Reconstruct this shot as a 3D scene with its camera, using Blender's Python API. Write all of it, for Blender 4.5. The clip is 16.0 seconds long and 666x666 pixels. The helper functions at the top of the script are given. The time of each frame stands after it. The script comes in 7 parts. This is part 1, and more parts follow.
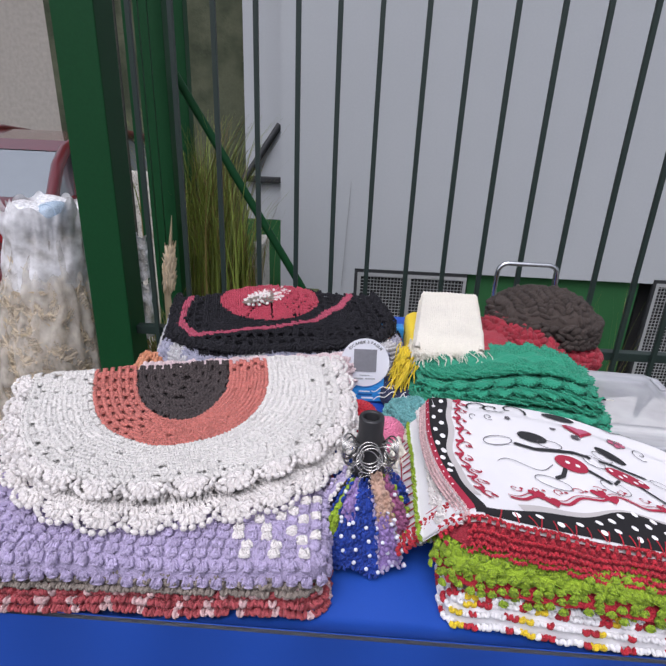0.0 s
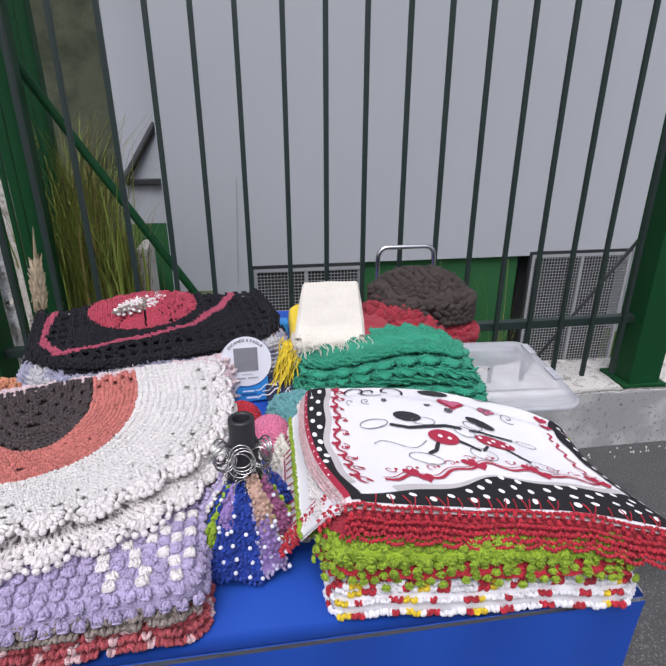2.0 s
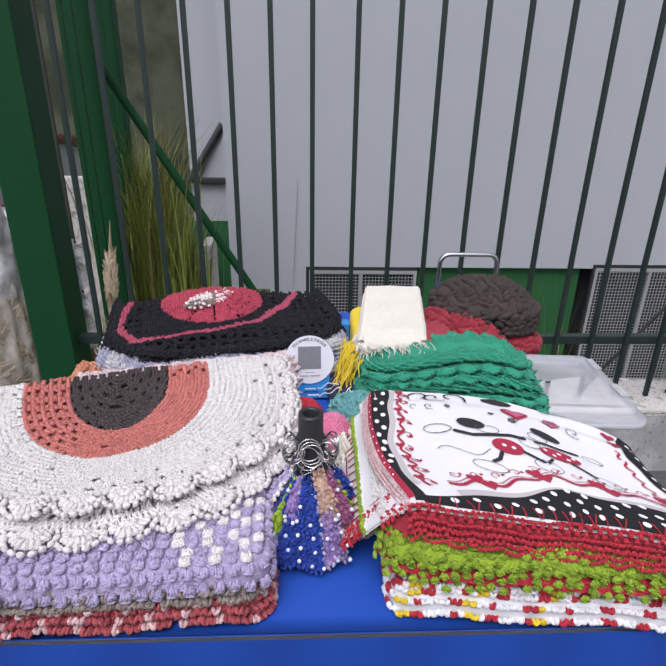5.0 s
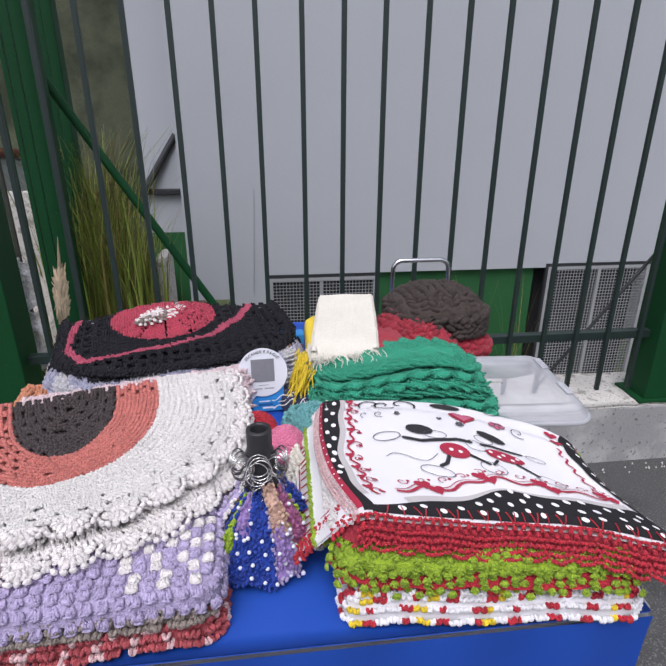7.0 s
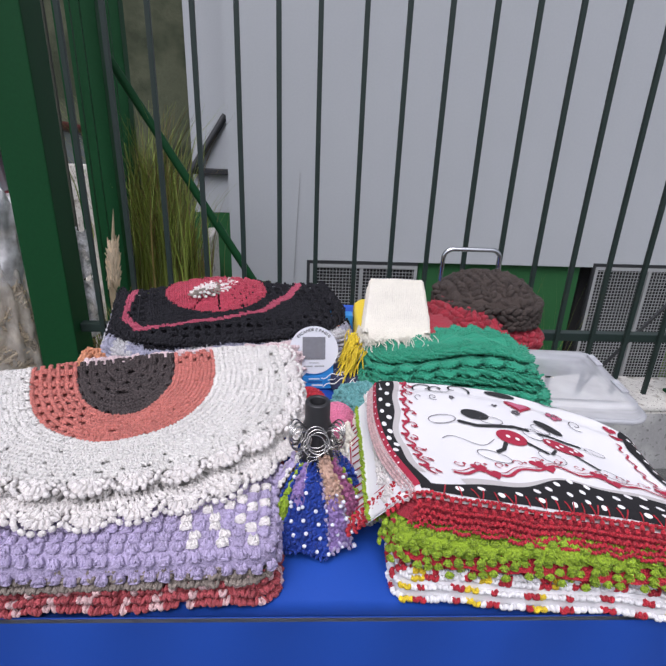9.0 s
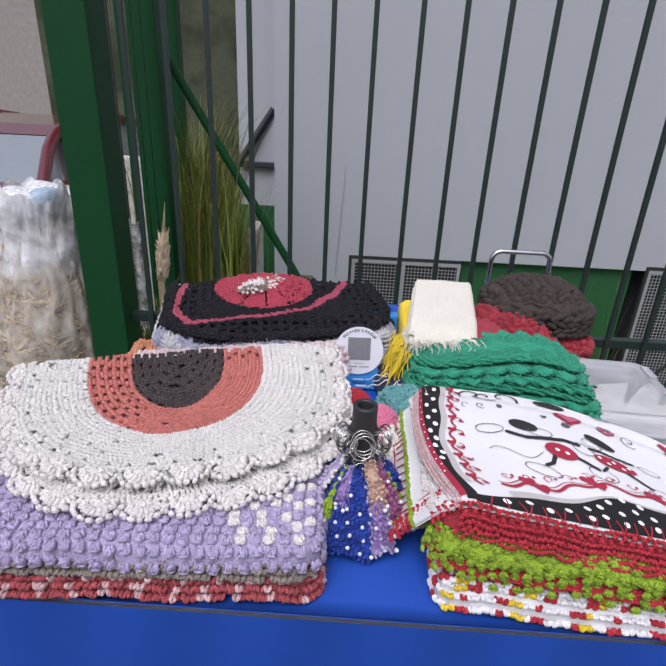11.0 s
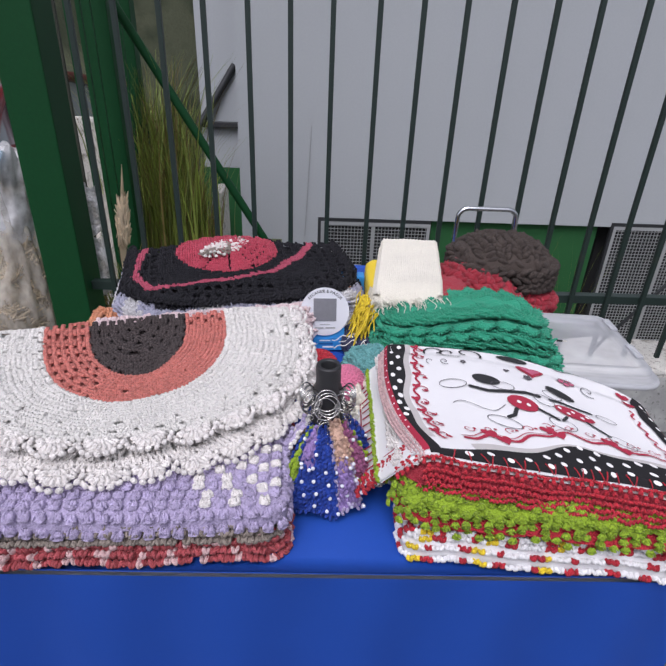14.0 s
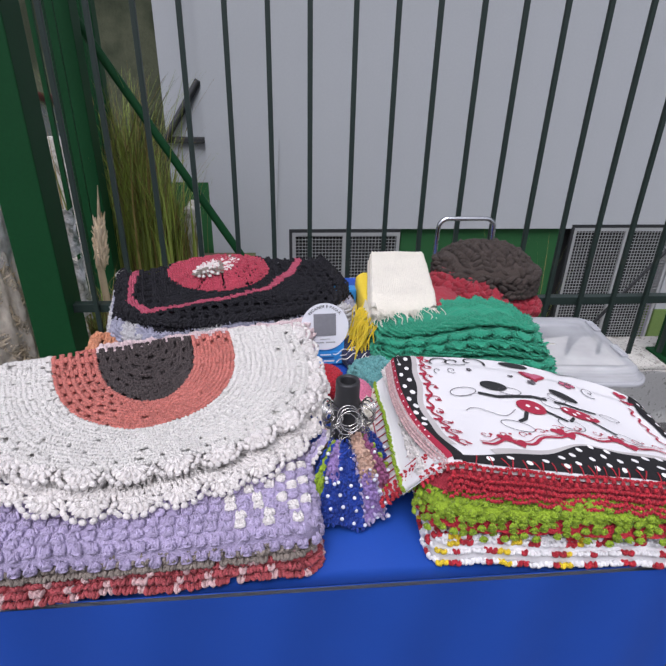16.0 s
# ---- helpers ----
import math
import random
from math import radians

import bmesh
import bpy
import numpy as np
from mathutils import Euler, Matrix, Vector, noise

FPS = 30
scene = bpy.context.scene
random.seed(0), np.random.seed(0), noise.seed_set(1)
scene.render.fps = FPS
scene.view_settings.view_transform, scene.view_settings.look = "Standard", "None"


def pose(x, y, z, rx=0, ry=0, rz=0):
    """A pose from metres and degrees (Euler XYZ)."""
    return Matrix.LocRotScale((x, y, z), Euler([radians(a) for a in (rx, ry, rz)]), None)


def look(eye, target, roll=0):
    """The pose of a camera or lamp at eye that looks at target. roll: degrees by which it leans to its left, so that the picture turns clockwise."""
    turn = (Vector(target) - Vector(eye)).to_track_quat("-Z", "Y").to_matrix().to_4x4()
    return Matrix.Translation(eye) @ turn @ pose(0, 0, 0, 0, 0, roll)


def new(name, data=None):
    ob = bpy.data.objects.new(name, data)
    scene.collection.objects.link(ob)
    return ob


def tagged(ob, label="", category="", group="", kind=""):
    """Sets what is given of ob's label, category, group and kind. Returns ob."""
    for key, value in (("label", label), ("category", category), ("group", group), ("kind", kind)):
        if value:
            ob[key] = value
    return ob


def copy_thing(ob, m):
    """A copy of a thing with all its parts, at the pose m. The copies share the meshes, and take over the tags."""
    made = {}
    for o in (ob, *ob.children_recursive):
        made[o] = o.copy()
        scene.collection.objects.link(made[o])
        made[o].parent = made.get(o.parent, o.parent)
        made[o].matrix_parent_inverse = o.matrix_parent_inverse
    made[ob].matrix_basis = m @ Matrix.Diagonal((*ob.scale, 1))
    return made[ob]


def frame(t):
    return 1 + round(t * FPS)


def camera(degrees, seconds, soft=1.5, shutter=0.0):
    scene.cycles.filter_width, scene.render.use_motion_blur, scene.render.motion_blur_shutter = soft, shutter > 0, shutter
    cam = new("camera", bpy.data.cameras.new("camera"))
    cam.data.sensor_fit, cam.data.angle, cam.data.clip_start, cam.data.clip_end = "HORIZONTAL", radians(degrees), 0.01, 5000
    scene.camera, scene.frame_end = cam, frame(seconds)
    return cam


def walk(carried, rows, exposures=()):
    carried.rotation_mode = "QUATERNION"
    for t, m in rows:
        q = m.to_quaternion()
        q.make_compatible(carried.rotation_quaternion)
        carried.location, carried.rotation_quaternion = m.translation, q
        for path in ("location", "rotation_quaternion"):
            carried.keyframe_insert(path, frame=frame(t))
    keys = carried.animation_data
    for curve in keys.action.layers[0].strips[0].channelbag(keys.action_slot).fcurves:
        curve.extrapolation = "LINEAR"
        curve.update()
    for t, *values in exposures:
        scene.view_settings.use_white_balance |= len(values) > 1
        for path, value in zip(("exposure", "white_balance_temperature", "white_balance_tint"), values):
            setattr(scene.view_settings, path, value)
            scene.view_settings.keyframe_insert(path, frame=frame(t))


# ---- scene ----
cam = camera(64.8, 16.0, soft=1.8)
PATH = [
    (0, (0.0281, 0.0076, 1.4918), (-0.0331, 1.5793, 0.8457), 2.4),
    (0.5, (0.0536, 0.0238, 1.4807), (0.0756, 1.5734, 0.7812), 1.0),
    (1, (0.0901, 0.0281, 1.4782), (0.2584, 1.5725, 0.7880), 0.5),
    (1.5, (0.1105, 0.0348, 1.4943), (0.3493, 1.5810, 0.8288), -0.3),
    (2, (0.1045, 0.0323, 1.4799), (0.3298, 1.5853, 0.8271), 0.0),
    (2.5, (0.0875, 0.0272, 1.4807), (0.2576, 1.5844, 0.8203), 0.2),
    (3, (0.0680, 0.0229, 1.4867), (0.1521, 1.5988, 0.8551), 1.2),
    (3.5, (0.0553, 0.0127, 1.4960), (0.0739, 1.5946, 0.8746), 1.5),
    (3.7, (0.0578, 0.0145, 1.4901), (0.0986, 1.5869, 0.8449), 1.7),
    (5.8, (0.0765, 0.0110, 1.4858), (0.1793, 1.5793, 0.8381), 0.5),
    (6, (0.0833, 0.0136, 1.4748), (0.2099, 1.5640, 0.7880), 0.5),
    (6.5, (0.0909, 0.0281, 1.4748), (0.2372, 1.5623, 0.7565), -0.4),
    (7, (0.0994, 0.0093, 1.5003), (0.2805, 1.5784, 0.8729), 0.1),
    (7.5, (0.0774, 0.0068, 1.4892), (0.2040, 1.5818, 0.8636), 0.8),
    (8, (0.0501, 0.0085, 1.4739), (0.1709, 1.5784, 0.8322), 3.1),
    (8.2, (0.0510, 0.0085, 1.4713), (0.1623, 1.5716, 0.8109), 2.7),
    (10.3, (0.0459, -0.0093, 1.5062), (0.0824, 1.5546, 0.8415), 2.2),
    (10.5, (0.0467, -0.0026, 1.5003), (0.0714, 1.5487, 0.8033), 1.7),
    (11, (0.0281, 0.0043, 1.4986), (-0.0119, 1.5589, 0.8126), 2.7),
    (11.5, (-0.0085, -0.0145, 1.4951), (-0.2218, 1.5223, 0.8015), 3.1),
    (12, (0.0179, -0.0221, 1.5053), (-0.0867, 1.5385, 0.8381), 4.1),
    (12.5, (0.0467, -0.0145, 1.4977), (0.0416, 1.5461, 0.8254), 2.3),
    (13, (0.0553, 0.0059, 1.4884), (0.0612, 1.5240, 0.7233), 0.1),
    (13.5, (0.0536, 0.0102, 1.4748), (0.0756, 1.5206, 0.6953), 1.6),
    (14, (0.0476, 0.0136, 1.4867), (0.0969, 1.5206, 0.7004), 2.4),
    (14.5, (0.0093, 0.0272, 1.4892), (-0.0068, 1.5478, 0.7293), 0.1),
    (15, (-0.0374, 0.0000, 1.5207), (-0.1020, 1.5385, 0.7999), 1.4),
    (15.5, (-0.0416, 0.0000, 1.5241), (0.0416, 1.5240, 0.7761), 1.7),
    (16, (-0.0306, 0.0000, 1.5088), (0.1215, 1.5138, 0.7505), 1.4),
]
walk(cam, [(t, look(eye, target, roll)) for t, eye, target, roll in PATH], exposures=[(0.0, 0.02, 6000, 17), (2.0, 0.09, 6000, 17), (7.0, 0.07, 6000, 17), (10.5, 0.02, 6000, 17), (13.5, -0.07, 6000, 17), (16.0, -0.03, 6000, 17)])

# ---- light: a bright overcast day ----
world = bpy.data.worlds.new("overcast_sky")
scene.world = world
world.use_nodes = True
wn = world.node_tree.nodes
sky = wn.new("ShaderNodeTexSky")
sky.sky_type = "NISHITA"
sky.sun_disc = False
sky.sun_elevation = radians(62)
sky.sun_rotation = radians(200)
sky.dust_density = 6.0
sky.ozone_density = 1.0
pale = wn.new("ShaderNodeHueSaturation")
pale.inputs["Saturation"].default_value = 0.25
world.node_tree.links.new(sky.outputs["Color"], pale.inputs["Color"])
world.node_tree.links.new(pale.outputs["Color"], wn["Background"].inputs["Color"])
wn["Background"].inputs["Strength"].default_value = 0.13
sun = new("sun", bpy.data.lights.new("sun", "SUN"))
sun.data.energy = 1.2
sun.data.angle = radians(40)
sun.data.color = (1.0, 0.97, 0.93)
sun.matrix_world = look((-1.5, -3.0, 8.0), (0, 1, 0))


# ---- materials ----
def material(name, colour, rough=0.7, metal=0.0, vary=0.15, scale=8.0, fine=120.0, bump=0.15, dist=0.004, island=0.0,
             sheen=0.0, second=None, spots=None, coat=0.0, alpha=1.0):
    """Principled surface with large stains, fine grain and relief; second: a colour that shows in patches."""
    m = bpy.data.materials.new(name)
    m.use_nodes = True
    nt = m.node_tree
    p = nt.nodes["Principled BSDF"]
    tc = nt.nodes.new("ShaderNodeTexCoord")
    big = nt.nodes.new("ShaderNodeTexNoise")
    big.inputs["Scale"].default_value = scale
    big.inputs["Detail"].default_value = 6
    nt.links.new(tc.outputs["Object"], big.inputs["Vector"])
    small = nt.nodes.new("ShaderNodeTexNoise")
    small.inputs["Scale"].default_value = fine
    small.inputs["Detail"].default_value = 4
    nt.links.new(tc.outputs["Object"], small.inputs["Vector"])
    value = nt.nodes.new("ShaderNodeMath")
    value.operation = "MULTIPLY_ADD"
    value.inputs[1].default_value = vary * 1.6
    value.inputs[2].default_value = 1.0 - vary * 0.8
    mix_n = nt.nodes.new("ShaderNodeMath")
    mix_n.operation = "MULTIPLY_ADD"
    mix_n.inputs[1].default_value = 0.5
    nt.links.new(big.outputs["Fac"], mix_n.inputs[0])
    half = nt.nodes.new("ShaderNodeMath")
    half.operation = "MULTIPLY"
    half.inputs[1].default_value = 0.5
    nt.links.new(small.outputs["Fac"], half.inputs[0])
    nt.links.new(half.outputs[0], mix_n.inputs[2])
    nt.links.new(mix_n.outputs[0], value.inputs[0])
    last = value.outputs[0]
    if island:
        geo = nt.nodes.new("ShaderNodeNewGeometry")
        isl = nt.nodes.new("ShaderNodeMath")
        isl.operation = "MULTIPLY_ADD"
        isl.inputs[1].default_value = island
        isl.inputs[2].default_value = 1.0 - island / 2
        nt.links.new(geo.outputs["Random Per Island"], isl.inputs[0])
        mul = nt.nodes.new("ShaderNodeMath")
        mul.operation = "MULTIPLY"
        nt.links.new(last, mul.inputs[0])
        nt.links.new(isl.outputs[0], mul.inputs[1])
        last = mul.outputs[0]
    hsv = nt.nodes.new("ShaderNodeHueSaturation")
    hsv.inputs["Color"].default_value = (*colour, 1)
    nt.links.new(last, hsv.inputs["Value"])
    col = hsv.outputs["Color"]
    if second:
        ramp = nt.nodes.new("ShaderNodeValToRGB")
        ramp.color_ramp.elements[0].position = second[1]
        ramp.color_ramp.elements[1].position = second[2]
        nt.links.new(big.outputs["Fac"], ramp.inputs["Fac"])
        mx = nt.nodes.new("ShaderNodeMix")
        mx.data_type = "RGBA"
        nt.links.new(ramp.outputs["Color"], mx.inputs[0])
        nt.links.new(col, mx.inputs[6])
        mx.inputs[7].default_value = (*second[0], 1)
        col = mx.outputs[2]
    if spots:
        ramp = nt.nodes.new("ShaderNodeValToRGB")
        ramp.color_ramp.elements[0].position = spots[1]
        ramp.color_ramp.elements[1].position = spots[2]
        nt.links.new(small.outputs["Fac"], ramp.inputs["Fac"])
        mx = nt.nodes.new("ShaderNodeMix")
        mx.data_type = "RGBA"
        nt.links.new(ramp.outputs["Color"], mx.inputs[0])
        nt.links.new(col, mx.inputs[6])
        mx.inputs[7].default_value = (*spots[0], 1)
        col = mx.outputs[2]
    nt.links.new(col, p.inputs["Base Color"])
    p.inputs["Roughness"].default_value = rough
    p.inputs["Metallic"].default_value = metal
    p.inputs["Sheen Weight"].default_value = sheen
    p.inputs["Coat Weight"].default_value = coat
    p.inputs["Alpha"].default_value = alpha
    if bump:
        b = nt.nodes.new("ShaderNodeBump")
        b.inputs["Strength"].default_value = bump
        b.inputs["Distance"].default_value = dist
        nt.links.new(small.outputs["Fac"], b.inputs["Height"])
        nt.links.new(b.outputs["Normal"], p.inputs["Normal"])
    return m


def yarn(name, colour, island=0.3, sheen=0.08, **k):
    """Cotton yarn: fibre grain with a coarser relief of twisted plies."""
    m = material(name, colour, rough=0.95, vary=0.22, scale=14, fine=650, bump=0.6, dist=0.0018, island=island, sheen=sheen, **k)
    nt = m.node_tree
    p = nt.nodes["Principled BSDF"]
    first = p.inputs["Normal"].links[0].from_node
    tc = nt.nodes["Texture Coordinate"]
    vor = nt.nodes.new("ShaderNodeTexVoronoi")
    vor.inputs["Scale"].default_value = 330
    nt.links.new(tc.outputs["Object"], vor.inputs["Vector"])
    b2 = nt.nodes.new("ShaderNodeBump")
    b2.inputs["Strength"].default_value = 0.75
    b2.inputs["Distance"].default_value = 0.0022
    b2.invert = True
    nt.links.new(vor.outputs["Distance"], b2.inputs["Height"])
    nt.links.new(first.outputs["Normal"], b2.inputs["Normal"])
    nt.links.new(b2.outputs["Normal"], p.inputs["Normal"])
    return m


def clear(name, colour, rough, alpha, spread=0.2, scale=22):
    """Thin milky plastic: part lets light through, part scatters it."""
    m = bpy.data.materials.new(name)
    m.use_nodes = True
    nt = m.node_tree
    p = nt.nodes["Principled BSDF"]
    n = nt.nodes.new("ShaderNodeTexNoise")
    n.inputs["Scale"].default_value = scale
    n.inputs["Detail"].default_value = 5
    mr = nt.nodes.new("ShaderNodeMapRange")
    mr.inputs["From Min"].default_value = 0.3
    mr.inputs["From Max"].default_value = 0.7
    mr.inputs["To Min"].default_value = max(alpha - spread, 0)
    mr.inputs["To Max"].default_value = min(alpha + spread, 1)
    nt.links.new(n.outputs["Fac"], mr.inputs["Value"])
    nt.links.new(mr.outputs["Result"], p.inputs["Alpha"])
    p.inputs["Base Color"].default_value = (*colour, 1)
    p.inputs["Roughness"].default_value = rough
    b = nt.nodes.new("ShaderNodeBump")
    b.inputs["Strength"].default_value = 0.25
    b.inputs["Distance"].default_value = 0.01
    nt.links.new(n.outputs["Fac"], b.inputs["Height"])
    nt.links.new(b.outputs["Normal"], p.inputs["Normal"])
    return m


M_ASPHALT = material("asphalt", (0.09, 0.09, 0.087), 0.9, vary=0.9, scale=2.5, fine=170, bump=1.0, dist=0.01, second=((0.06, 0.06, 0.058), 0.48, 0.62), spots=((0.24, 0.235, 0.22), 0.57, 0.68))
M_CONCRETE = material("kerb_concrete", (0.33, 0.33, 0.32), 0.85, vary=0.3, scale=6, fine=60, bump=0.5, dist=0.006,
                      second=((0.46, 0.46, 0.44), 0.5, 0.62), spots=((0.16, 0.16, 0.15), 0.6, 0.7))
M_LIME = material("kerb_whitewash", (0.62, 0.6, 0.55), 0.9, vary=0.3, scale=14, fine=80, bump=0.8, dist=0.01,
                  second=((0.33, 0.31, 0.27), 0.56, 0.66), spots=((0.25, 0.23, 0.2), 0.58, 0.66))
M_WALL = material("white_wall_paint", (0.445, 0.468, 0.485), 0.8, vary=0.12, scale=0.8, fine=60, bump=0.08)
M_GREEN_WALL = material("green_wall_paint", (0.018, 0.11, 0.03), 0.7, vary=0.35, scale=3, fine=60, bump=0.1)
M_MOSS = material("lime_green_base_paint", (0.16, 0.25, 0.07), 0.8, vary=0.4, scale=4, fine=60, bump=0.2)
M_FENCE = material("fence_green_paint", (0.005, 0.056, 0.016), 0.6, vary=0.35, scale=3, fine=90, bump=0.1, dist=0.002)
M_BAR = material("bar_dark_green_paint", (0.014, 0.028, 0.023), 0.5, vary=0.5, scale=7, fine=160, bump=0.3, dist=0.002,
                 second=((0.05, 0.045, 0.03), 0.6, 0.75))
M_FENCE.node_tree.nodes["Principled BSDF"].inputs["Specular IOR Level"].default_value = 0.22
M_RUST = material("rusty_bar", (0.04, 0.045, 0.03), 0.7, vary=0.5, scale=7, fine=160, bump=0.3, dist=0.002)
M_DARK = material("interior_shade", (0.02, 0.02, 0.022), 0.9, vary=0.3)
M_BLACKM = material("black_metal", (0.03, 0.032, 0.035), 0.5, vary=0.2)
M_GRATE = material("grey_wire", (0.36, 0.37, 0.37), 0.6, vary=0.2)
# dark olive with darker patches: shade and leaves put into the colour
M_SHADEWALL = material("shaded_plant_backdrop", (0.085, 0.095, 0.055), 0.9, vary=0.6, scale=2.5, fine=40, bump=0.5, dist=0.02, second=((0.035, 0.045, 0.022), 0.45, 0.6))
M_SOIL = material("soil", (0.12, 0.1, 0.06), 0.95, vary=0.5, scale=4, fine=80, bump=0.9, dist=0.02,
                  second=((0.09, 0.12, 0.04), 0.5, 0.6))
M_RUBBLE = material("pale_rubble", (0.42, 0.39, 0.34), 0.95, vary=0.6, scale=9, fine=70, bump=1.0, dist=0.03)
M_GRASS = material("grass_blade", (0.23, 0.29, 0.05), 0.6, vary=0.3, island=1.1, scale=5)
M_GRASS2 = material("dry_grass_blade", (0.24, 0.18, 0.06), 0.8, vary=0.3, island=0.7, scale=5)
M_STRAW = material("straw", (0.5, 0.4, 0.26), 0.85, vary=0.35, scale=12, fine=200, bump=0.3, island=0.7)
M_STRAWCORE = material("packed_straw", (0.36, 0.27, 0.16), 0.95, vary=0.6, scale=16, fine=90, bump=1.0, dist=0.02)
M_BAG = clear("milky_bag_plastic", (0.74, 0.69, 0.61), 0.3, 0.36, 0.34, 11)
M_BAGTOP = clear("gathered_bag_plastic", (0.86, 0.86, 0.87), 0.45, 0.7, 0.3, 9)
M_PET = clear("pale_blue_bottle_plastic", (0.55, 0.7, 0.85), 0.15, 0.6)
M_CAR = material("red_car_paint", (0.115, 0.006, 0.012), 0.3, vary=0.08, scale=2, fine=30, bump=0.0, coat=1.0)
M_CARGLASS = material("car_glass", (0.36, 0.4, 0.43), 0.06, 0.5, vary=0.1, bump=0.0, coat=1.0)
M_RUBBER = material("tyre_rubber", (0.02, 0.02, 0.02), 0.85, vary=0.2)
M_CARBLACK = material("black_bumper_plastic", (0.03, 0.03, 0.032), 0.6, vary=0.2)
M_LAMP = material("red_lamp_lens", (0.3, 0.01, 0.015), 0.12, vary=0.1, bump=0.0, coat=1.0)
M_LAMPW = material("clear_lamp_lens", (0.7, 0.65, 0.65), 0.15, vary=0.1, bump=0.0)
M_CHROME = material("chrome", (0.7, 0.71, 0.73), 0.18, 1.0, vary=0.06, bump=0.0)
M_PLATE = material("plate_grey", (0.6, 0.6, 0.57), 0.5, vary=0.08)
M_INK = material("black_ink", (0.02, 0.02, 0.022), 0.7, vary=0.1)
M_BLUECLOTH = material("blue_tablecloth", (0.012, 0.07, 0.4), 0.6, vary=0.15, fine=500, bump=0.2, dist=0.001)
M_SIGNW = material("white_acrylic", (0.74, 0.75, 0.8), 0.35, vary=0.04, bump=0.0)
M_SIGNB = material("blue_acrylic", (0.035, 0.25, 0.62), 0.35, vary=0.08, bump=0.0)
M_SIGNB2 = material("dark_blue_print", (0.02, 0.1, 0.3), 0.4, vary=0.08, bump=0.0)
M_TUBE = material("black_plastic_tube", (0.025, 0.025, 0.027), 0.42, vary=0.2, fine=200, bump=0.1)
M_RING = material("steel_ring", (0.55, 0.54, 0.52), 0.25, 1.0, vary=0.2, bump=0.0)
M_PEARL = material("pearl_bead", (0.75, 0.77, 0.83), 0.2, vary=0.08, bump=0.0, coat=0.6)
M_BOX = clear("clear_storage_plastic", (0.60, 0.61, 0.64), 0.5, 0.52, 0.1, 3)
M_CLOTHW = material("white_towel_cotton", (0.74, 0.73, 0.74), 0.9, vary=0.06, scale=10, fine=700, bump=0.3, dist=0.001, sheen=0.1)
M_CLOTHB = material("black_printed_cotton", (0.009, 0.008, 0.01), 0.9, vary=0.3, scale=10, fine=700, bump=0.3, dist=0.001)
M_PRINTR = material("red_print", (0.36, 0.02, 0.05), 0.9, vary=0.25, scale=30, fine=700, bump=0.3, dist=0.001)
M_PRINTP = material("rose_print", (0.52, 0.12, 0.2), 0.9, vary=0.25, scale=30, fine=700, bump=0.3, dist=0.001)
M_PRINTG = material("grey_print_line", (0.1, 0.09, 0.1), 0.9, vary=0.3, scale=30)
M_PRINTK = material("pale_grey_print", (0.5, 0.47, 0.46), 0.9, vary=0.12, scale=30, fine=700, bump=0.3, dist=0.001)
M_PRINTW = material("white_print_dot", (0.82, 0.8, 0.8), 0.9, vary=0.08, scale=30)

Y_WHITE = yarn("white_cotton_yarn", (0.77, 0.73, 0.70), 0.12)
Y_OFF = yarn("mixed_white_grey_yarn", (0.69, 0.665, 0.63), 0.12)
Y_CORAL = yarn("coral_yarn", (0.52, 0.16, 0.13), 0.3)
Y_BROWN = yarn("dark_taupe_yarn", (0.055, 0.042, 0.041), 0.4, 0.02)
Y_LILAC = yarn("lilac_yarn", (0.43, 0.37, 0.55), 0.3)
Y_GREYB = yarn("greige_yarn", (0.25, 0.21, 0.18), 0.35)
Y_RED = yarn("dull_red_yarn", (0.38, 0.07, 0.08), 0.4)
Y_PINK = yarn("pale_pink_yarn", (0.62, 0.42, 0.42), 0.3)
Y_BLACK = yarn("black_yarn", (0.0085, 0.008, 0.012), 0.6, 0.0)
Y_CRIMSON = yarn("rose_red_yarn", (0.44, 0.05, 0.085), 0.3)
Y_ROSE = yarn("rose_stripe_yarn", (0.42, 0.07, 0.12), 0.25)
Y_GREYL = yarn("bluish_grey_yarn", (0.33, 0.33, 0.42), 0.4)
Y_GREYW = yarn("grey_white_yarn", (0.5, 0.49, 0.5), 0.4)
Y_TEAL = yarn("emerald_green_yarn", (0.026, 0.28, 0.165), 0.3)
Y_AQUA = yarn("pale_teal_yarn", (0.14, 0.36, 0.36), 0.3)
Y_LIME = yarn("lime_yarn", (0.27, 0.4, 0.02), 0.35)
Y_SCARLET = yarn("scarlet_yarn", (0.45, 0.02, 0.035), 0.35)
Y_CREAM = yarn("cream_wool", (0.78, 0.74, 0.64), 0.08)
Y_YELLOW = yarn("yellow_wool", (0.75, 0.55, 0.02), 0.3)
Y_NAVY = yarn("navy_yarn", (0.015, 0.02, 0.06), 0.3)
Y_BLUE = yarn("royal_blue_yarn", (0.015, 0.05, 0.32), 0.4)
Y_VIOLET = yarn("violet_yarn", (0.3, 0.2, 0.45), 0.4)
Y_MAUVE = yarn("mauve_yarn", (0.33, 0.1, 0.22), 0.5)
Y_TAN = yarn("tan_yarn", (0.55, 0.36, 0.27), 0.3)
Y_ORANGE = yarn("orange_yarn", (0.6, 0.26, 0.14), 0.3)
Y_CHUNK = yarn("chunky_taupe_yarn", (0.05, 0.037, 0.031), 0.35, 0.02)
Y_CHUNKR = yarn("chunky_red_yarn", (0.3, 0.02, 0.035), 0.35)


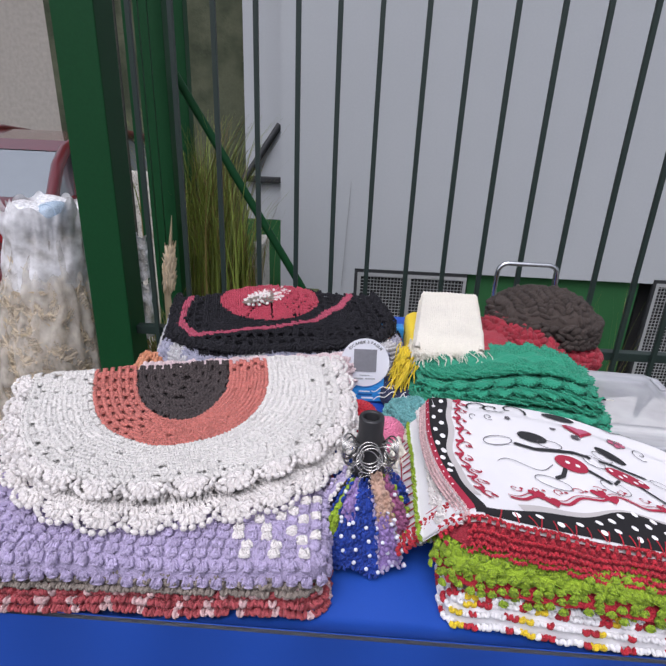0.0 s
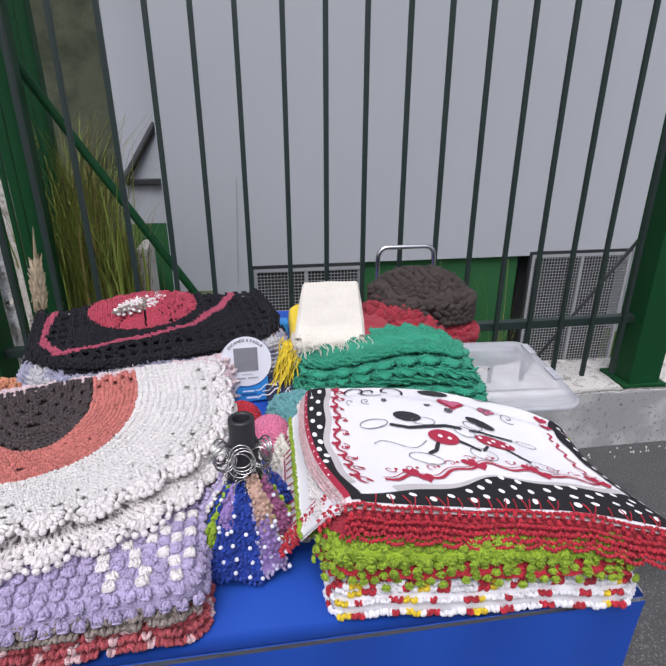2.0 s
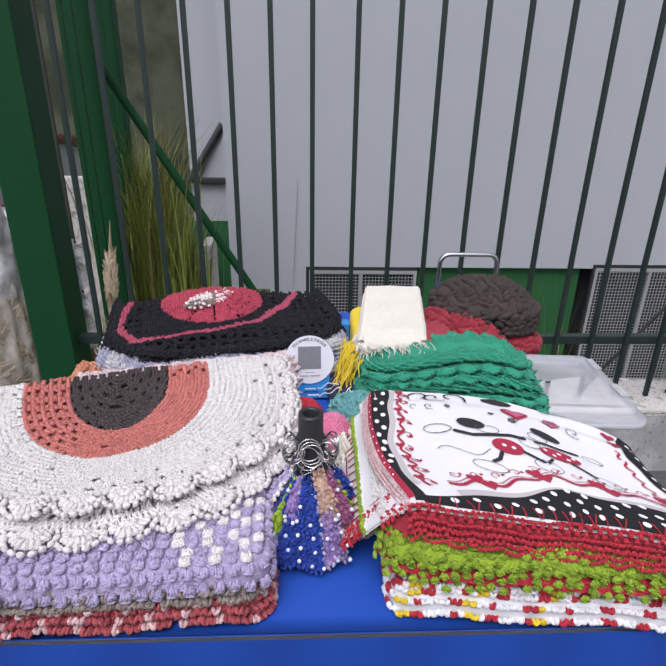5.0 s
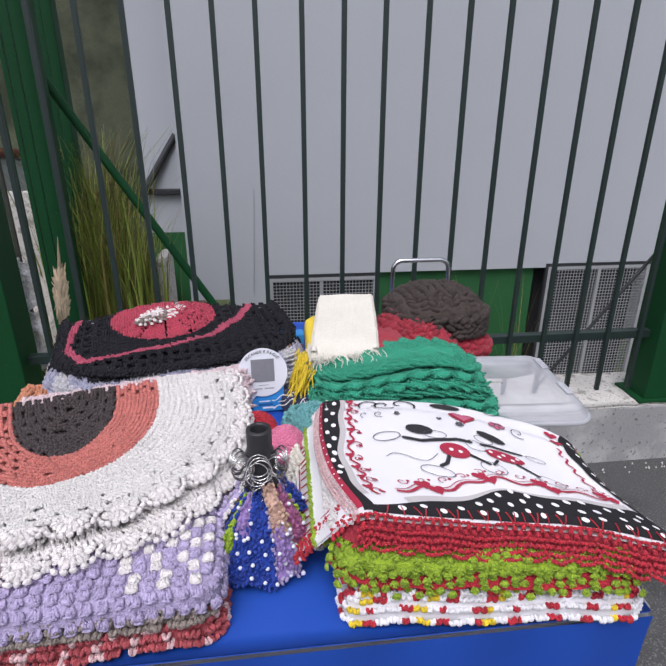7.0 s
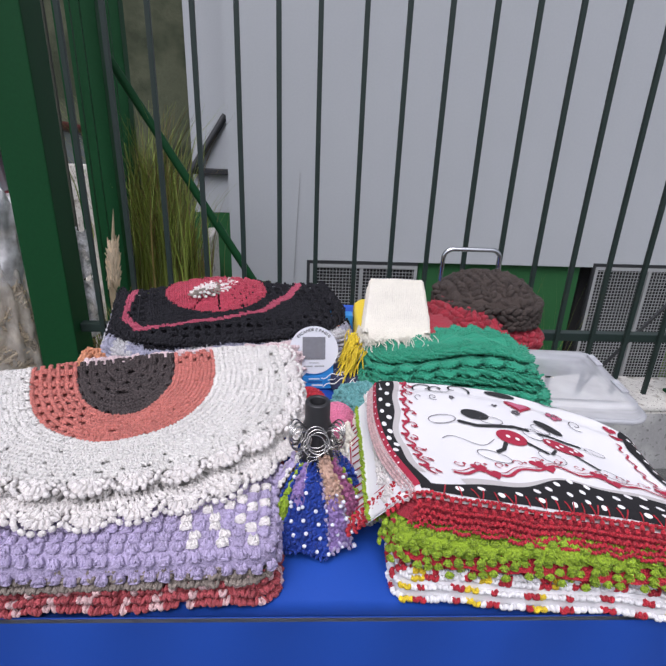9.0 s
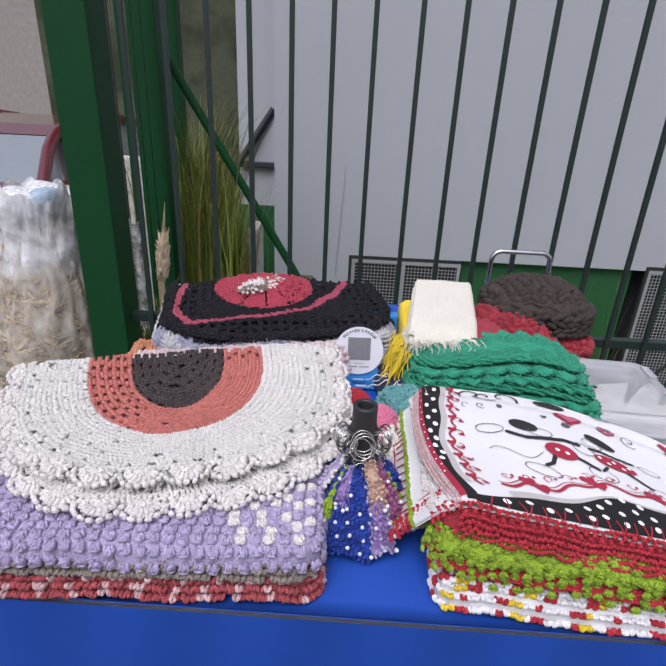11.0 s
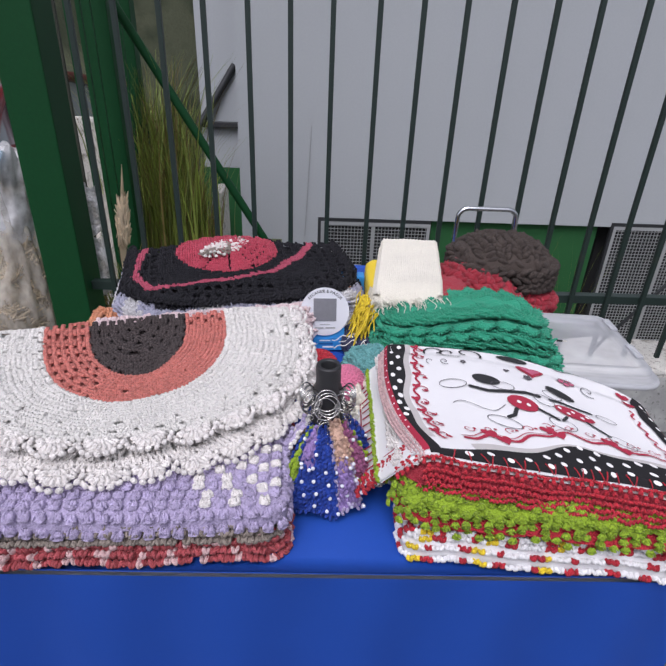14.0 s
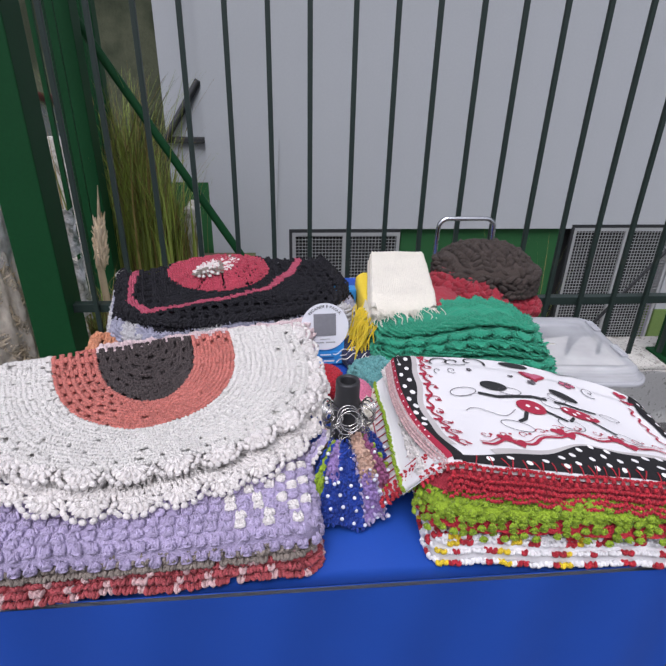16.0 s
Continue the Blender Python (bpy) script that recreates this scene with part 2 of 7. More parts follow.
# ---- mesh helpers ----
def fast_mesh(name, verts, faces):
    """A smooth mesh from arrays; faces all have the same number of corners."""
    me = bpy.data.meshes.new(name)
    verts, faces = np.asarray(verts, dtype=np.float32), np.asarray(faces, dtype=np.int32)
    me.vertices.add(len(verts))
    me.vertices.foreach_set("co", verts.ravel())
    me.loops.add(faces.size)
    me.loops.foreach_set("vertex_index", faces.ravel())
    me.polygons.add(len(faces))
    me.polygons.foreach_set("loop_start", np.arange(len(faces), dtype=np.int32) * faces.shape[1])
    me.polygons.foreach_set("use_smooth", np.ones(len(faces), dtype=bool))
    me.update(calc_edges=True)
    me.validate()
    return me


def link(name, me, mat, parent=None, label=""):
    ob = new(name, me)
    if mat and not me.materials:
        me.materials.append(mat)
    if parent:
        ob.parent = parent
    return tagged(ob, label)


def part(name, bm, mat, parent=None, label="", smooth=False):
    me = bpy.data.meshes.new(name)
    bmesh.ops.recalc_face_normals(bm, faces=bm.faces)
    bm.to_mesh(me)
    bm.free()
    if smooth:
        me.polygons.foreach_set("use_smooth", np.ones(len(me.polygons), dtype=bool))
    return link(name, me, mat, parent, label)


def thing(name, at=(0, 0, 0), label="", category="", group="", kind=""):
    ob = new(name)
    ob.location = at
    ob.empty_display_size = 0.05
    return tagged(ob, label, category, group, kind)


def box(bm, x0, x1, y0, y1, z0, z1, bevel=0.0, m=None):
    r = bmesh.ops.create_cube(bm, size=1)
    mat4 = Matrix.Translation(((x0 + x1) / 2, (y0 + y1) / 2, (z0 + z1) / 2)) @ Matrix.Diagonal((x1 - x0, y1 - y0, z1 - z0, 1))
    bmesh.ops.transform(bm, matrix=(m @ mat4 if m else mat4), verts=r["verts"])
    if bevel:
        edges = list({e for v in r["verts"] for e in v.link_edges})
        bmesh.ops.bevel(bm, geom=edges, offset=bevel, segments=2, affect="EDGES", profile=0.6)
    return bm


def boxed(*a, **k):
    return box(bmesh.new(), *a, **k)


def tube_arrays(points, radius, n=8, taper=None):
    """A round tube along points."""
    pts = np.array(points, dtype=float)
    k = len(pts)
    tang = np.gradient(pts, axis=0)
    tang /= np.linalg.norm(tang, axis=1)[:, None] + 1e-9
    ref = np.array([0.0, 0.0, 1.0]) if abs(tang[0, 2]) < 0.9 else np.array([1.0, 0, 0])
    verts = []
    for i in range(k):
        s = np.cross(tang[i], ref)
        s /= np.linalg.norm(s) + 1e-9
        c = np.cross(s, tang[i])
        ref = c
        r = radius * (taper[i] if taper is not None else 1)
        for j in range(n):
            a = 2 * math.pi * j / n
            verts.append(pts[i] + r * (math.cos(a) * s + math.sin(a) * c))
    faces = [(i * n + j, i * n + (j + 1) % n, (i + 1) * n + (j + 1) % n, (i + 1) * n + j) for i in range(k - 1) for j in range(n)]
    return np.array(verts), np.array(faces)


def merge(pieces):
    vs, fs, o = [], [], 0
    for v, f in pieces:
        vs.append(v)
        fs.append(np.asarray(f) + o)
        o += len(v)
    return np.concatenate(vs), np.concatenate(fs)


def tubes(name, lines, radius, mat, parent=None, label="", n=6, taper=None):
    v, f = merge([tube_arrays(l, radius, n, taper) for l in lines])
    return link(name, fast_mesh(name, v, f), mat, parent, label)


def grid_mesh(name, fn, nu, nv, mat, parent=None, label="", thick=0.0):
    """A sheet z = fn(i/nu, j/nv) -> xyz, with a wall of that thickness under it."""
    p = np.array([[fn(i / nu, j / nv) for j in range(nv + 1)] for i in range(nu + 1)])
    v = p.reshape(-1, 3)
    f = [(i * (nv + 1) + j, (i + 1) * (nv + 1) + j, (i + 1) * (nv + 1) + j + 1, i * (nv + 1) + j + 1) for i in range(nu) for j in range(nv)]
    if thick:
        n0 = len(v)
        v = np.concatenate([v, v - np.array([0, 0, thick])])
        f += [(d + n0, c + n0, b + n0, a + n0) for a, b, c, d in f]
        rim = [i * (nv + 1) for i in range(nu + 1)] + [nu * (nv + 1) + j for j in range(1, nv + 1)]
        rim += [i * (nv + 1) + nv for i in range(nu - 1, -1, -1)] + [j for j in range(nv - 1, 0, -1)]
        for a, b in zip(rim, rim[1:] + rim[:1]):
            f.append((a, b, b + n0, a + n0))
    return link(name, fast_mesh(name, v, np.array(f)), mat, parent, label)


# one strand of a stitch: a plump drop with a skirt below, so that gaps between stitches are deep
K = 6
_ring = [(math.cos(2 * math.pi * i / K), math.sin(2 * math.pi * i / K)) for i in range(K)]
T_V = np.array([(0.92 * c, 0.92 * s, -0.75) for c, s in _ring] + [(0.82 * c, 0.82 * s, 0.45) for c, s in _ring] + [(0, 0, 0.95)])
T_F = np.array([t for i in range(K) for t in ((i, (i + 1) % K, K + (i + 1) % K), (i, K + (i + 1) % K, K + i))] + [(K + i, K + (i + 1) % K, 2 * K) for i in range(K)])


def stitch_arrays(P, D, N, l, w, h):
    n = len(P)
    D = D / (np.linalg.norm(D, axis=1)[:, None] + 1e-9)
    N = N / (np.linalg.norm(N, axis=1)[:, None] + 1e-9)
    side = np.cross(N, D)
    l, w, h = (np.broadcast_to(np.asarray(q, dtype=float), (n,))[:, None, None] for q in (l, w, h))
    t = T_V[None]
    v = P[:, None, :] + t[:, :, 0:1] * l / 2 * D[:, None, :] + t[:, :, 1:2] * w / 2 * side[:, None, :] + t[:, :, 2:3] * h * N[:, None, :]
    f = T_F[None] + (np.arange(n) * len(T_V))[:, None, None]
    return v.reshape(-1, 3), f.reshape(-1, 3)


def stitch_ob(name, P, D, N, l, w, h, mat, parent, label=""):
    v, f = stitch_arrays(np.asarray(P, float), np.asarray(D, float), np.asarray(N, float), l, w, h)
    return link(name, fast_mesh(name, v, f), mat, parent, label)


def ring_points(a, b, rc, d, step, half, count=None):
    """Points along a rounded rectangle of half sizes a, b, d inside its edge: u, v, outward nu, nv and the length s."""
    A, B = max(a - d, 0.004), max(b - d, 0.004)
    r = min(max(rc - d, 0.003), A, B)
    q = math.pi / 2 * r
    segs = [("l", (-A, 0), (-A, B - r)), ("a", (-A + r, B - r), math.pi), ("l", (-A + r, B), (A - r, B)), ("a", (A - r, B - r), math.pi / 2), ("l", (A, B - r), (A, 0))]
    if not half:
        segs += [("l", (A, 0), (A, -B + r)), ("a", (A - r, -B + r), 0.0), ("l", (A - r, -B), (-A + r, -B)), ("a", (-A + r, -B + r), -math.pi / 2), ("l", (-A, -B + r), (-A, 0))]
    lens = [math.hypot(s[2][0] - s[1][0], s[2][1] - s[1][1]) if s[0] == "l" else q for s in segs]
    total = sum(lens)
    n = count or max(int(total / step), 3)
    out = []
    for i in range(n):
        s = total * (i + 0.5) / n if not count else total * i / (n - 1)
        k, rest = 0, s
        while k < len(segs) - 1 and rest > lens[k]:
            rest -= lens[k]
            k += 1
        sg = segs[k]
        if sg[0] == "l":
            f = rest / max(lens[k], 1e-6)
            u, v = sg[1][0] + f * (sg[2][0] - sg[1][0]), sg[1][1] + f * (sg[2][1] - sg[1][1])
            du, dv = sg[2][0] - sg[1][0], sg[2][1] - sg[1][1]
            m = math.hypot(du, dv) or 1
            nu, nv = -dv / m, du / m
        else:
            ang = sg[2] - rest / max(r, 1e-6)
            nu, nv = math.cos(ang), math.sin(ang)
            u, v = sg[1][0] + r * nu, sg[1][1] + r * nv
        out.append((u, v, nu, nv, s))
    return np.array(out)


class Rug:
    """A crocheted rug lying folded: rows of stitches run parallel to its edge, over a thin backing sheet."""

    def __init__(self, name, at, angle, a, b, rc, half, base, thick, backing, label, category="rug", group="", bulge=None, wave=None, scallop=None, roll=None, pinch=0.0):
        self.pinch = pinch
        self.ob = thing(name, (at[0], at[1], base), label, category, group)
        self.a, self.b, self.rc, self.half, self.thick = a, b, rc, half, thick
        self.roll = roll or thick
        ang = radians(angle)
        self.U, self.W = np.array([math.cos(ang), math.sin(ang)]), np.array([math.sin(ang), -math.cos(ang)])
        self.bulge, self.wave, self.scallop, self.backing = bulge, wave, scallop, backing
        self.rng = np.random.RandomState(abs(hash_name(name)) % 9999)

    def place(self, r, d, lift=0.0):
        u, v, nu, nv, s = r.T
        th = math.acos(max(1 - d / self.roll, 0)) if d < self.roll else math.pi / 2
        z = np.full(len(u), self.thick * math.sin(th) + lift)
        out = np.zeros(len(u))
        if self.scallop:
            amp, period, width = self.scallop
            if d < width:
                out += amp * np.abs(np.sin(math.pi * s / period)) * (1 - d / width)
        u2, v2 = u + nu * out, v + nv * out
        if self.pinch:
            u2 = u2 * (1 - self.pinch * np.sin(math.pi * np.clip(v2 / max(self.b - d, 0.01), 0, 1)))
        if self.wave:
            amp, period, width = self.wave
            z += amp * np.sin(2 * math.pi * s / period + 0.6 * np.sin(5.1 * s / period)) * math.exp(-d / width)
        if self.bulge:
            z += self.bulge(u2, v2)
        xy = u2[:, None] * self.U + v2[:, None] * self.W
        n2 = nu[:, None] * self.U + nv[:, None] * self.W
        P = np.concatenate([xy, z[:, None]], 1)
        N = np.concatenate([n2 * math.cos(th), np.full((len(u), 1), math.sin(th))], 1)
        D = np.concatenate([n2 * math.sin(th), np.full((len(u), 1), -math.cos(th))], 1)
        return P, D, N, u2, v2

    def rows(self, gap, to):
        ds, th = [], 0.12
        while th < math.pi / 2:
            ds.append(self.roll * (1 - math.cos(th)))
            th += gap / self.roll
        d = self.roll
        while d < to:
            ds.append(d)
            d += gap
        return ds

    def knit(self, gap, step, to, pick, names, mats, h=0.006, long=1.35, wide=0.72, labels=None, jitter=0.12, skip=None, lean=0.5, loose=0.5):
        """pick(u, v, d, s, row) gives the number of the colour of each stitch, or -1 for a hole."""
        bags = {}
        for i, d in enumerate(self.rows(gap, to)):
            r = ring_points(self.a, self.b, self.rc, d, step, self.half)
            P, D, N, u, v = self.place(r, d)
            k = pick(u, v, d, r[:, 4] + (i % 2) * step / 2, i)
            if skip is not None:
                k = np.where(skip(P[:, 0] + self.ob.location.x, P[:, 1] + self.ob.location.y), -1, k)
            P = P + N * (0.0022 * np.sin(P[:, :1] * 190 + 3 * np.sin(P[:, 1:2] * 140)) * np.sin(P[:, 1:2] * 170))
            P = P + (self.rng.rand(len(P), 3) - 0.5) * np.array([1, 1, 0.5]) * step * jitter * 2
            D = D + (self.rng.rand(len(P), 3) - 0.5) * loose
            if self.scallop and d < self.scallop[2] * 1.2:
                fan = ((r[:, 4] / self.scallop[1]) % 1 - 0.5) * 1.9 * (1 - d / self.scallop[2] / 1.2)
                D = D + np.cross(D, N) * -fan[:, None]
            L = np.ones(len(P))
            if self.scallop and d < self.scallop[2]:
                L += 1.3 * self.scallop[0] / self.scallop[2] * np.abs(np.sin(math.pi * r[:, 4] / self.scallop[1]))
            for q in set(k.tolist()):
                if q >= 0:
                    m = k == q
                    bags.setdefault(q, []).append((P[m], D[m], N[m], L[m]))
        for q, l in bags.items():
            P, D, N, L = (np.concatenate([x[j] for x in l]) for j in range(4))
            side = np.cross(N, D)
            P = np.concatenate([P - side * step * 0.27, P + side * step * 0.27])
            D = np.concatenate([D + side * lean, D - side * lean])
            N = np.concatenate([N, N])
            n = len(P)
            stitch_ob(names[q], P, D, N, np.concatenate([L, L]) * gap * long * (0.85 + 0.3 * self.rng.rand(n)), step * wide * (0.85 + 0.3 * self.rng.rand(n)), h * (0.8 + 0.4 * self.rng.rand(n)), mats[q], self.ob, labels[q] if labels else "")["kind"] = "stuff"
        return self

    def clusters(self, gap, step, to, pick, names, mats, h=0.006, labels=None, skip=None, strands=3, fan=0.25, wide=0.34):
        """Rows of plump shells, each of a few strands side by side, staggered from row to row with holes between."""
        bags = {}
        for i, d in enumerate(self.rows(gap, to)):
            total = ring_points(self.a, self.b, self.rc, d, step, self.half)[-1, 4]
            r = ring_points(self.a, self.b, self.rc, d, step, self.half, max(int(total / step), 3) * 2 + 1)[i % 2::2]
            P, D, N, u, v = self.place(r, d)
            k = pick(u, v, d, r[:, 4], i)
            if skip is not None:
                k = np.where(skip(P[:, 0] + self.ob.location.x, P[:, 1] + self.ob.location.y), -1, k)
            D = D / np.linalg.norm(D, axis=1)[:, None]
            side = np.cross(N, D)
            P = P + (self.rng.rand(len(P), 3) - 0.5) * step * 0.12
            for q in set(k.tolist()):
                if q < 0:
                    continue
                m = k == q
                for j in range(strands):
                    o = (j - (strands - 1) / 2) / max(strands - 1, 1)
                    bags.setdefault(q, []).append((P[m] + side[m] * o * step * 0.52 + D[m] * gap * 0.1 * (abs(o) < 0.3), D[m] + side[m] * (o * fan * 2) + (self.rng.rand(int(m.sum()), 3) - 0.5) * 0.6, N[m]))
                bags[q].append((P[m] + D[m] * gap * 0.42, side[m] + (self.rng.rand(int(m.sum()), 3) - 0.5) * 0.3, N[m]))
        for q, l in bags.items():
            P, D, N = (np.concatenate([x[j] for x in l]) for j in range(3))
            n = len(P)
            stitch_ob(names[q], P, D, N, gap * 1.02 * (0.9 + 0.2 * self.rng.rand(n)), step * wide * (0.9 + 0.25 * self.rng.rand(n)), h * (0.85 + 0.3 * self.rng.rand(n)), mats[q], self.ob, labels[q] if labels else "")["kind"] = "stuff"
        return self

    def back(self, sink=0.008, n=80, to=None):
        """The sheet under the stitches, closed to the ground of the thing."""
        ds = [self.roll * (1 - math.cos(t)) for t in np.linspace(0, math.pi / 2, 5)]
        end = to or min(self.a, self.b) - 0.002
        ds += list(np.linspace(self.roll, end, 14))[1:]
        rings = []
        for d in ds:
            r = ring_points(self.a, self.b, self.rc, d, 0.01, self.half, n)
            P, D, N, _, _ = self.place(r, d)
            P = P - N * sink
            P[:, 2] = np.maximum(P[:, 2], 0.0005)
            rings.append(P)
        v = np.concatenate(rings)
        f = [(i * n + j, (i + 1) * n + j, (i + 1) * n + j + 1, i * n + j + 1) for i in range(len(ds) - 1) for j in range(n - 1)]
        link("backing", fast_mesh("backing", v, np.array(f)), self.backing, self.ob)
        return self


def shell_edge(name, base, out, nrm, height, spread, mat, parent, label="", spokes=9, rng=None):
    """Fans of crochet worked along an edge: close spokes over a woven web, a knotted rim and small gaps between fans."""
    rng = rng or np.random.RandomState(3)
    P, D, N, L, W, Hh = [], [], [], [], [], []
    for b, o, n in zip(base, out, nrm):
        b, o, n = np.array(b, float), np.array(o, float), np.array(n, float)
        o, n = o / np.linalg.norm(o), n / np.linalg.norm(n)
        sd = np.cross(n, o)
        hh = height * rng.uniform(0.94, 1.08)
        for k in range(spokes):
            f = 2 * k / (spokes - 1) - 1
            a = f * 1.25
            d = o * math.cos(a) + sd * math.sin(a) * spread
            reach = hh * (1 - 0.12 * f * f)
            for q, (w, l) in enumerate(((0.20, 0.44), (0.55, 0.5), (0.92, 0.34))):
                P.append(b + d * reach * w + n * 0.0022 * (1 - 0.5 * f * f) + rng.normal(0, 0.0005, 3))
                D.append((d if q < 2 else np.cross(n, d)) + rng.normal(0, 0.16, 3)); N.append(n + 0.25 * d * (q == 2))
                L.append(height * l); W.append(height * (0.15 + 0.12 * w)); Hh.append(0.0036)
        for k in (-1, 0, 1):
            d = o + sd * 0.55 * k
            P.append(b + d * height * 0.36 - n * 0.0015); D.append(d); N.append(n)
            L.append(height * 0.9); W.append(height * 0.75); Hh.append(0.0026)
    ob = stitch_ob(name, P, D, N, np.array(L), np.array(W), np.array(Hh), mat, parent, label)
    ob["kind"] = "stuff"
    return ob


def hash_name(s):
    h = 7
    for c in s:
        h = (h * 31 + ord(c)) % 100003
    return h


def chance(like, p, rng):
    return rng.rand(len(like)) < p


RNG = np.random.RandomState(5)


# ---- setting ----
def structure():
    def smooth(q):
        q = min(max(q, 0), 1)
        return q * q * (3 - 2 * q)

    def fall(x, y):
        return -0.125 * smooth((y - 2.3) / 0.9) * smooth((-1.15 - x) / 0.6) + 0.006 * math.sin(x * 2.1) * math.sin(y * 1.7)

    def ground_fn(i, j):
        x, y = 40 * (2 * i - 1) * abs(2 * i - 1) ** 1.5, 2.2 - 42 * (1 - j) ** 2.2
        return (x, y, fall(x, y))

    def side_fn(i, j):
        x, y = -1.03 - 59 * (1 - i) ** 3, 2.2 + 78 * j ** 3
        return (x, y, fall(x, y))
    road = grid_mesh("road", ground_fn, 70, 50, M_ASPHALT)
    tagged(road, "grey worn asphalt road", "road", kind="structure")
    far = grid_mesh("ground", side_fn, 60, 60, M_ASPHALT)
    tagged(far, "grey asphalt ground under the parked car", "ground", kind="structure")

    def kerb_top(i, j):
        x = -1.15 + 9 * i
        return (x, 1.955 + 0.33 * j + 0.012 * noise.noise((x * 3, j * 2, 0)), 0.31 + 0.014 * noise.noise((x * 6, j * 4, 3)) - (0.03 if j == 0 else 0) * abs(noise.noise((x * 9, 1, 1))))
    kerb = part("kerb", boxed(-1.15, 7.85, 1.955, 2.28, -0.1, 0.298, 0.012), M_CONCRETE)
    tagged(kerb, "rough grey concrete kerb wall below the fence", "kerb", kind="structure")
    link("whitewash", grid_mesh("whitewash_sheet", kerb_top, 160, 8, M_LIME, thick=0.01).data, None, kerb, "chipped whitewash on top")
    bpy.data.objects.remove(bpy.data.objects["whitewash_sheet"])
    debris = []
    for _ in range(130):
        x, y = RNG.uniform(-1.1, 4), 1.93 - abs(RNG.normal(0, 0.05))
        debris.append(((x, y, 0.006), (RNG.rand() - 0.5, RNG.rand() - 0.5, 0.1), (0, 0, 1)))
    P, D, N = (np.array([q[i] for q in debris], float) for i in range(3))
    s = stitch_ob("gravel", P, D, N, 0.014 * RNG.rand(130) + 0.004, 0.008, 0.005, M_LIME, None)
    tagged(s, "crumbled whitewash and grit along the kerb", "gravel", kind="stuff")

    yard = part("yard_ground", boxed(-1.0, 9, 2.28, 6.6, -1.5, -1.38), M_SOIL)
    tagged(yard, "sunken yard floor between fence and building", "ground", kind="structure")
    bank = part("planting_bank", boxed(-1.03, -0.25, 2.29, 3.95, -1.4, 0.24), M_SOIL)
    tagged(bank, "raised soil bank with weeds and grass", "ground", kind="structure")

    wall = thing("wall_north", (0, 5.0, 0), "white painted building wall with green base", "wall", kind="structure")
    spans = [(-0.71, 0.02, -1.5, 7.0), (0.02, 1.115, 0.135, 7.0), (1.115, 2.88, 0.135, 7.0), (2.88, 4.06, 0.175, 7.0), (4.06, 9.5, -0.78, 7.0)]
    for x0, x1, z0, z1 in spans:
        part("plaster", boxed(x0, x1, 0, 0.3, z0, z1), M_WALL, wall)
    part("green_panel", boxed(1.135, 2.78, 0.05, 0.25, -1.5, 0.13), M_GREEN_WALL, wall, "green painted panel below the white wall")
    part("base", boxed(4.06, 9.5, -0.01, 0.3, -1.5, -0.785), M_MOSS, wall, "lime green base")
    for x0, x1 in ((0.02, 1.115), (2.88, 4.06)):
        part("base", boxed(x0, x1, -0.01, 0.3, -1.5, -1.28), M_MOSS, wall, "lime green base")
    ret = thing("wall_return", (0, 5.9, 0), "set-back white wall with dark green base", "wall", kind="structure")
    part("plaster", boxed(-1.22, -0.4, 0, 0.3, 0.405, 7), M_WALL, ret)
    part("base", boxed(-1.24, -0.4, -0.004, 0.3, -1.5, 0.4), M_GREEN_WALL, ret, "dark green base")
    rail = part("handrail", boxed(-1.22, -0.72, 5.84, 5.899, 0.81, 0.87, 0.01), M_BLACKM)
    tagged(rail, "black metal rail fixed to the wall", "rail")
    strut = tubes("strut", [[(-0.85, 5.9, 1.40), (-1.22, 5.82, 0.84)]], 0.04, M_BLACKM)
    tagged(strut, "black diagonal metal strut", "strut")
    # added wall whose dark colour stands for the shade behind the grass
    shade_wall = part("wall_shade_backdrop", boxed(-3.6, -1.2, 6.6, 6.9, -0.5, 7), M_SHADEWALL)
    tagged(shade_wall, "added backdrop wall, its dark olive colour standing for shade behind the plants", "wall", kind="structure")
    lowwall = part("low_wall", boxed(-0.70, -0.63, 3.62, 3.9, 0.2, 0.66, 0.015), M_LIME)
    tagged(lowwall, "old whitewashed low wall beside the grass", "wall", kind="structure")
    old = part("old_wall", boxed(-1.88, -1.46, 4.02, 4.08, -0.4, 1.06, 0.02), M_LIME)
    tagged(old, "short flaking whitewashed wall behind the side fence", "wall", kind="structure")
    slab = part("broken_slab", boxed(-0.93, -0.86, 2.72, 2.8, 0.2, 0.52, 0.012), M_LIME)
    tagged(slab, "weathered white concrete stub behind the fence", "slab")
    rubble = grid_mesh("rubble", lambda i, j: (-1.62 + 0.42 * i, 2.95 + 1.0 * j, -0.12 + 1.12 * j ** 0.6 * (0.6 + 0.4 * i) + 0.07 * noise.noise((i * 9, j * 14, 2)) + 0.02 * noise.noise((i * 20, j * 30, 5))), 40, 24, M_RUBBLE)
    tagged(rubble, "pale heap of rubble behind the side fence", "rubble", kind="stuff")
    back = part("backdrop", boxed(-30, -3.0, 16, 16.3, -0.2, 6), M_RUBBLE)
    tagged(back, "far pale wall across the street", "wall", kind="structure")


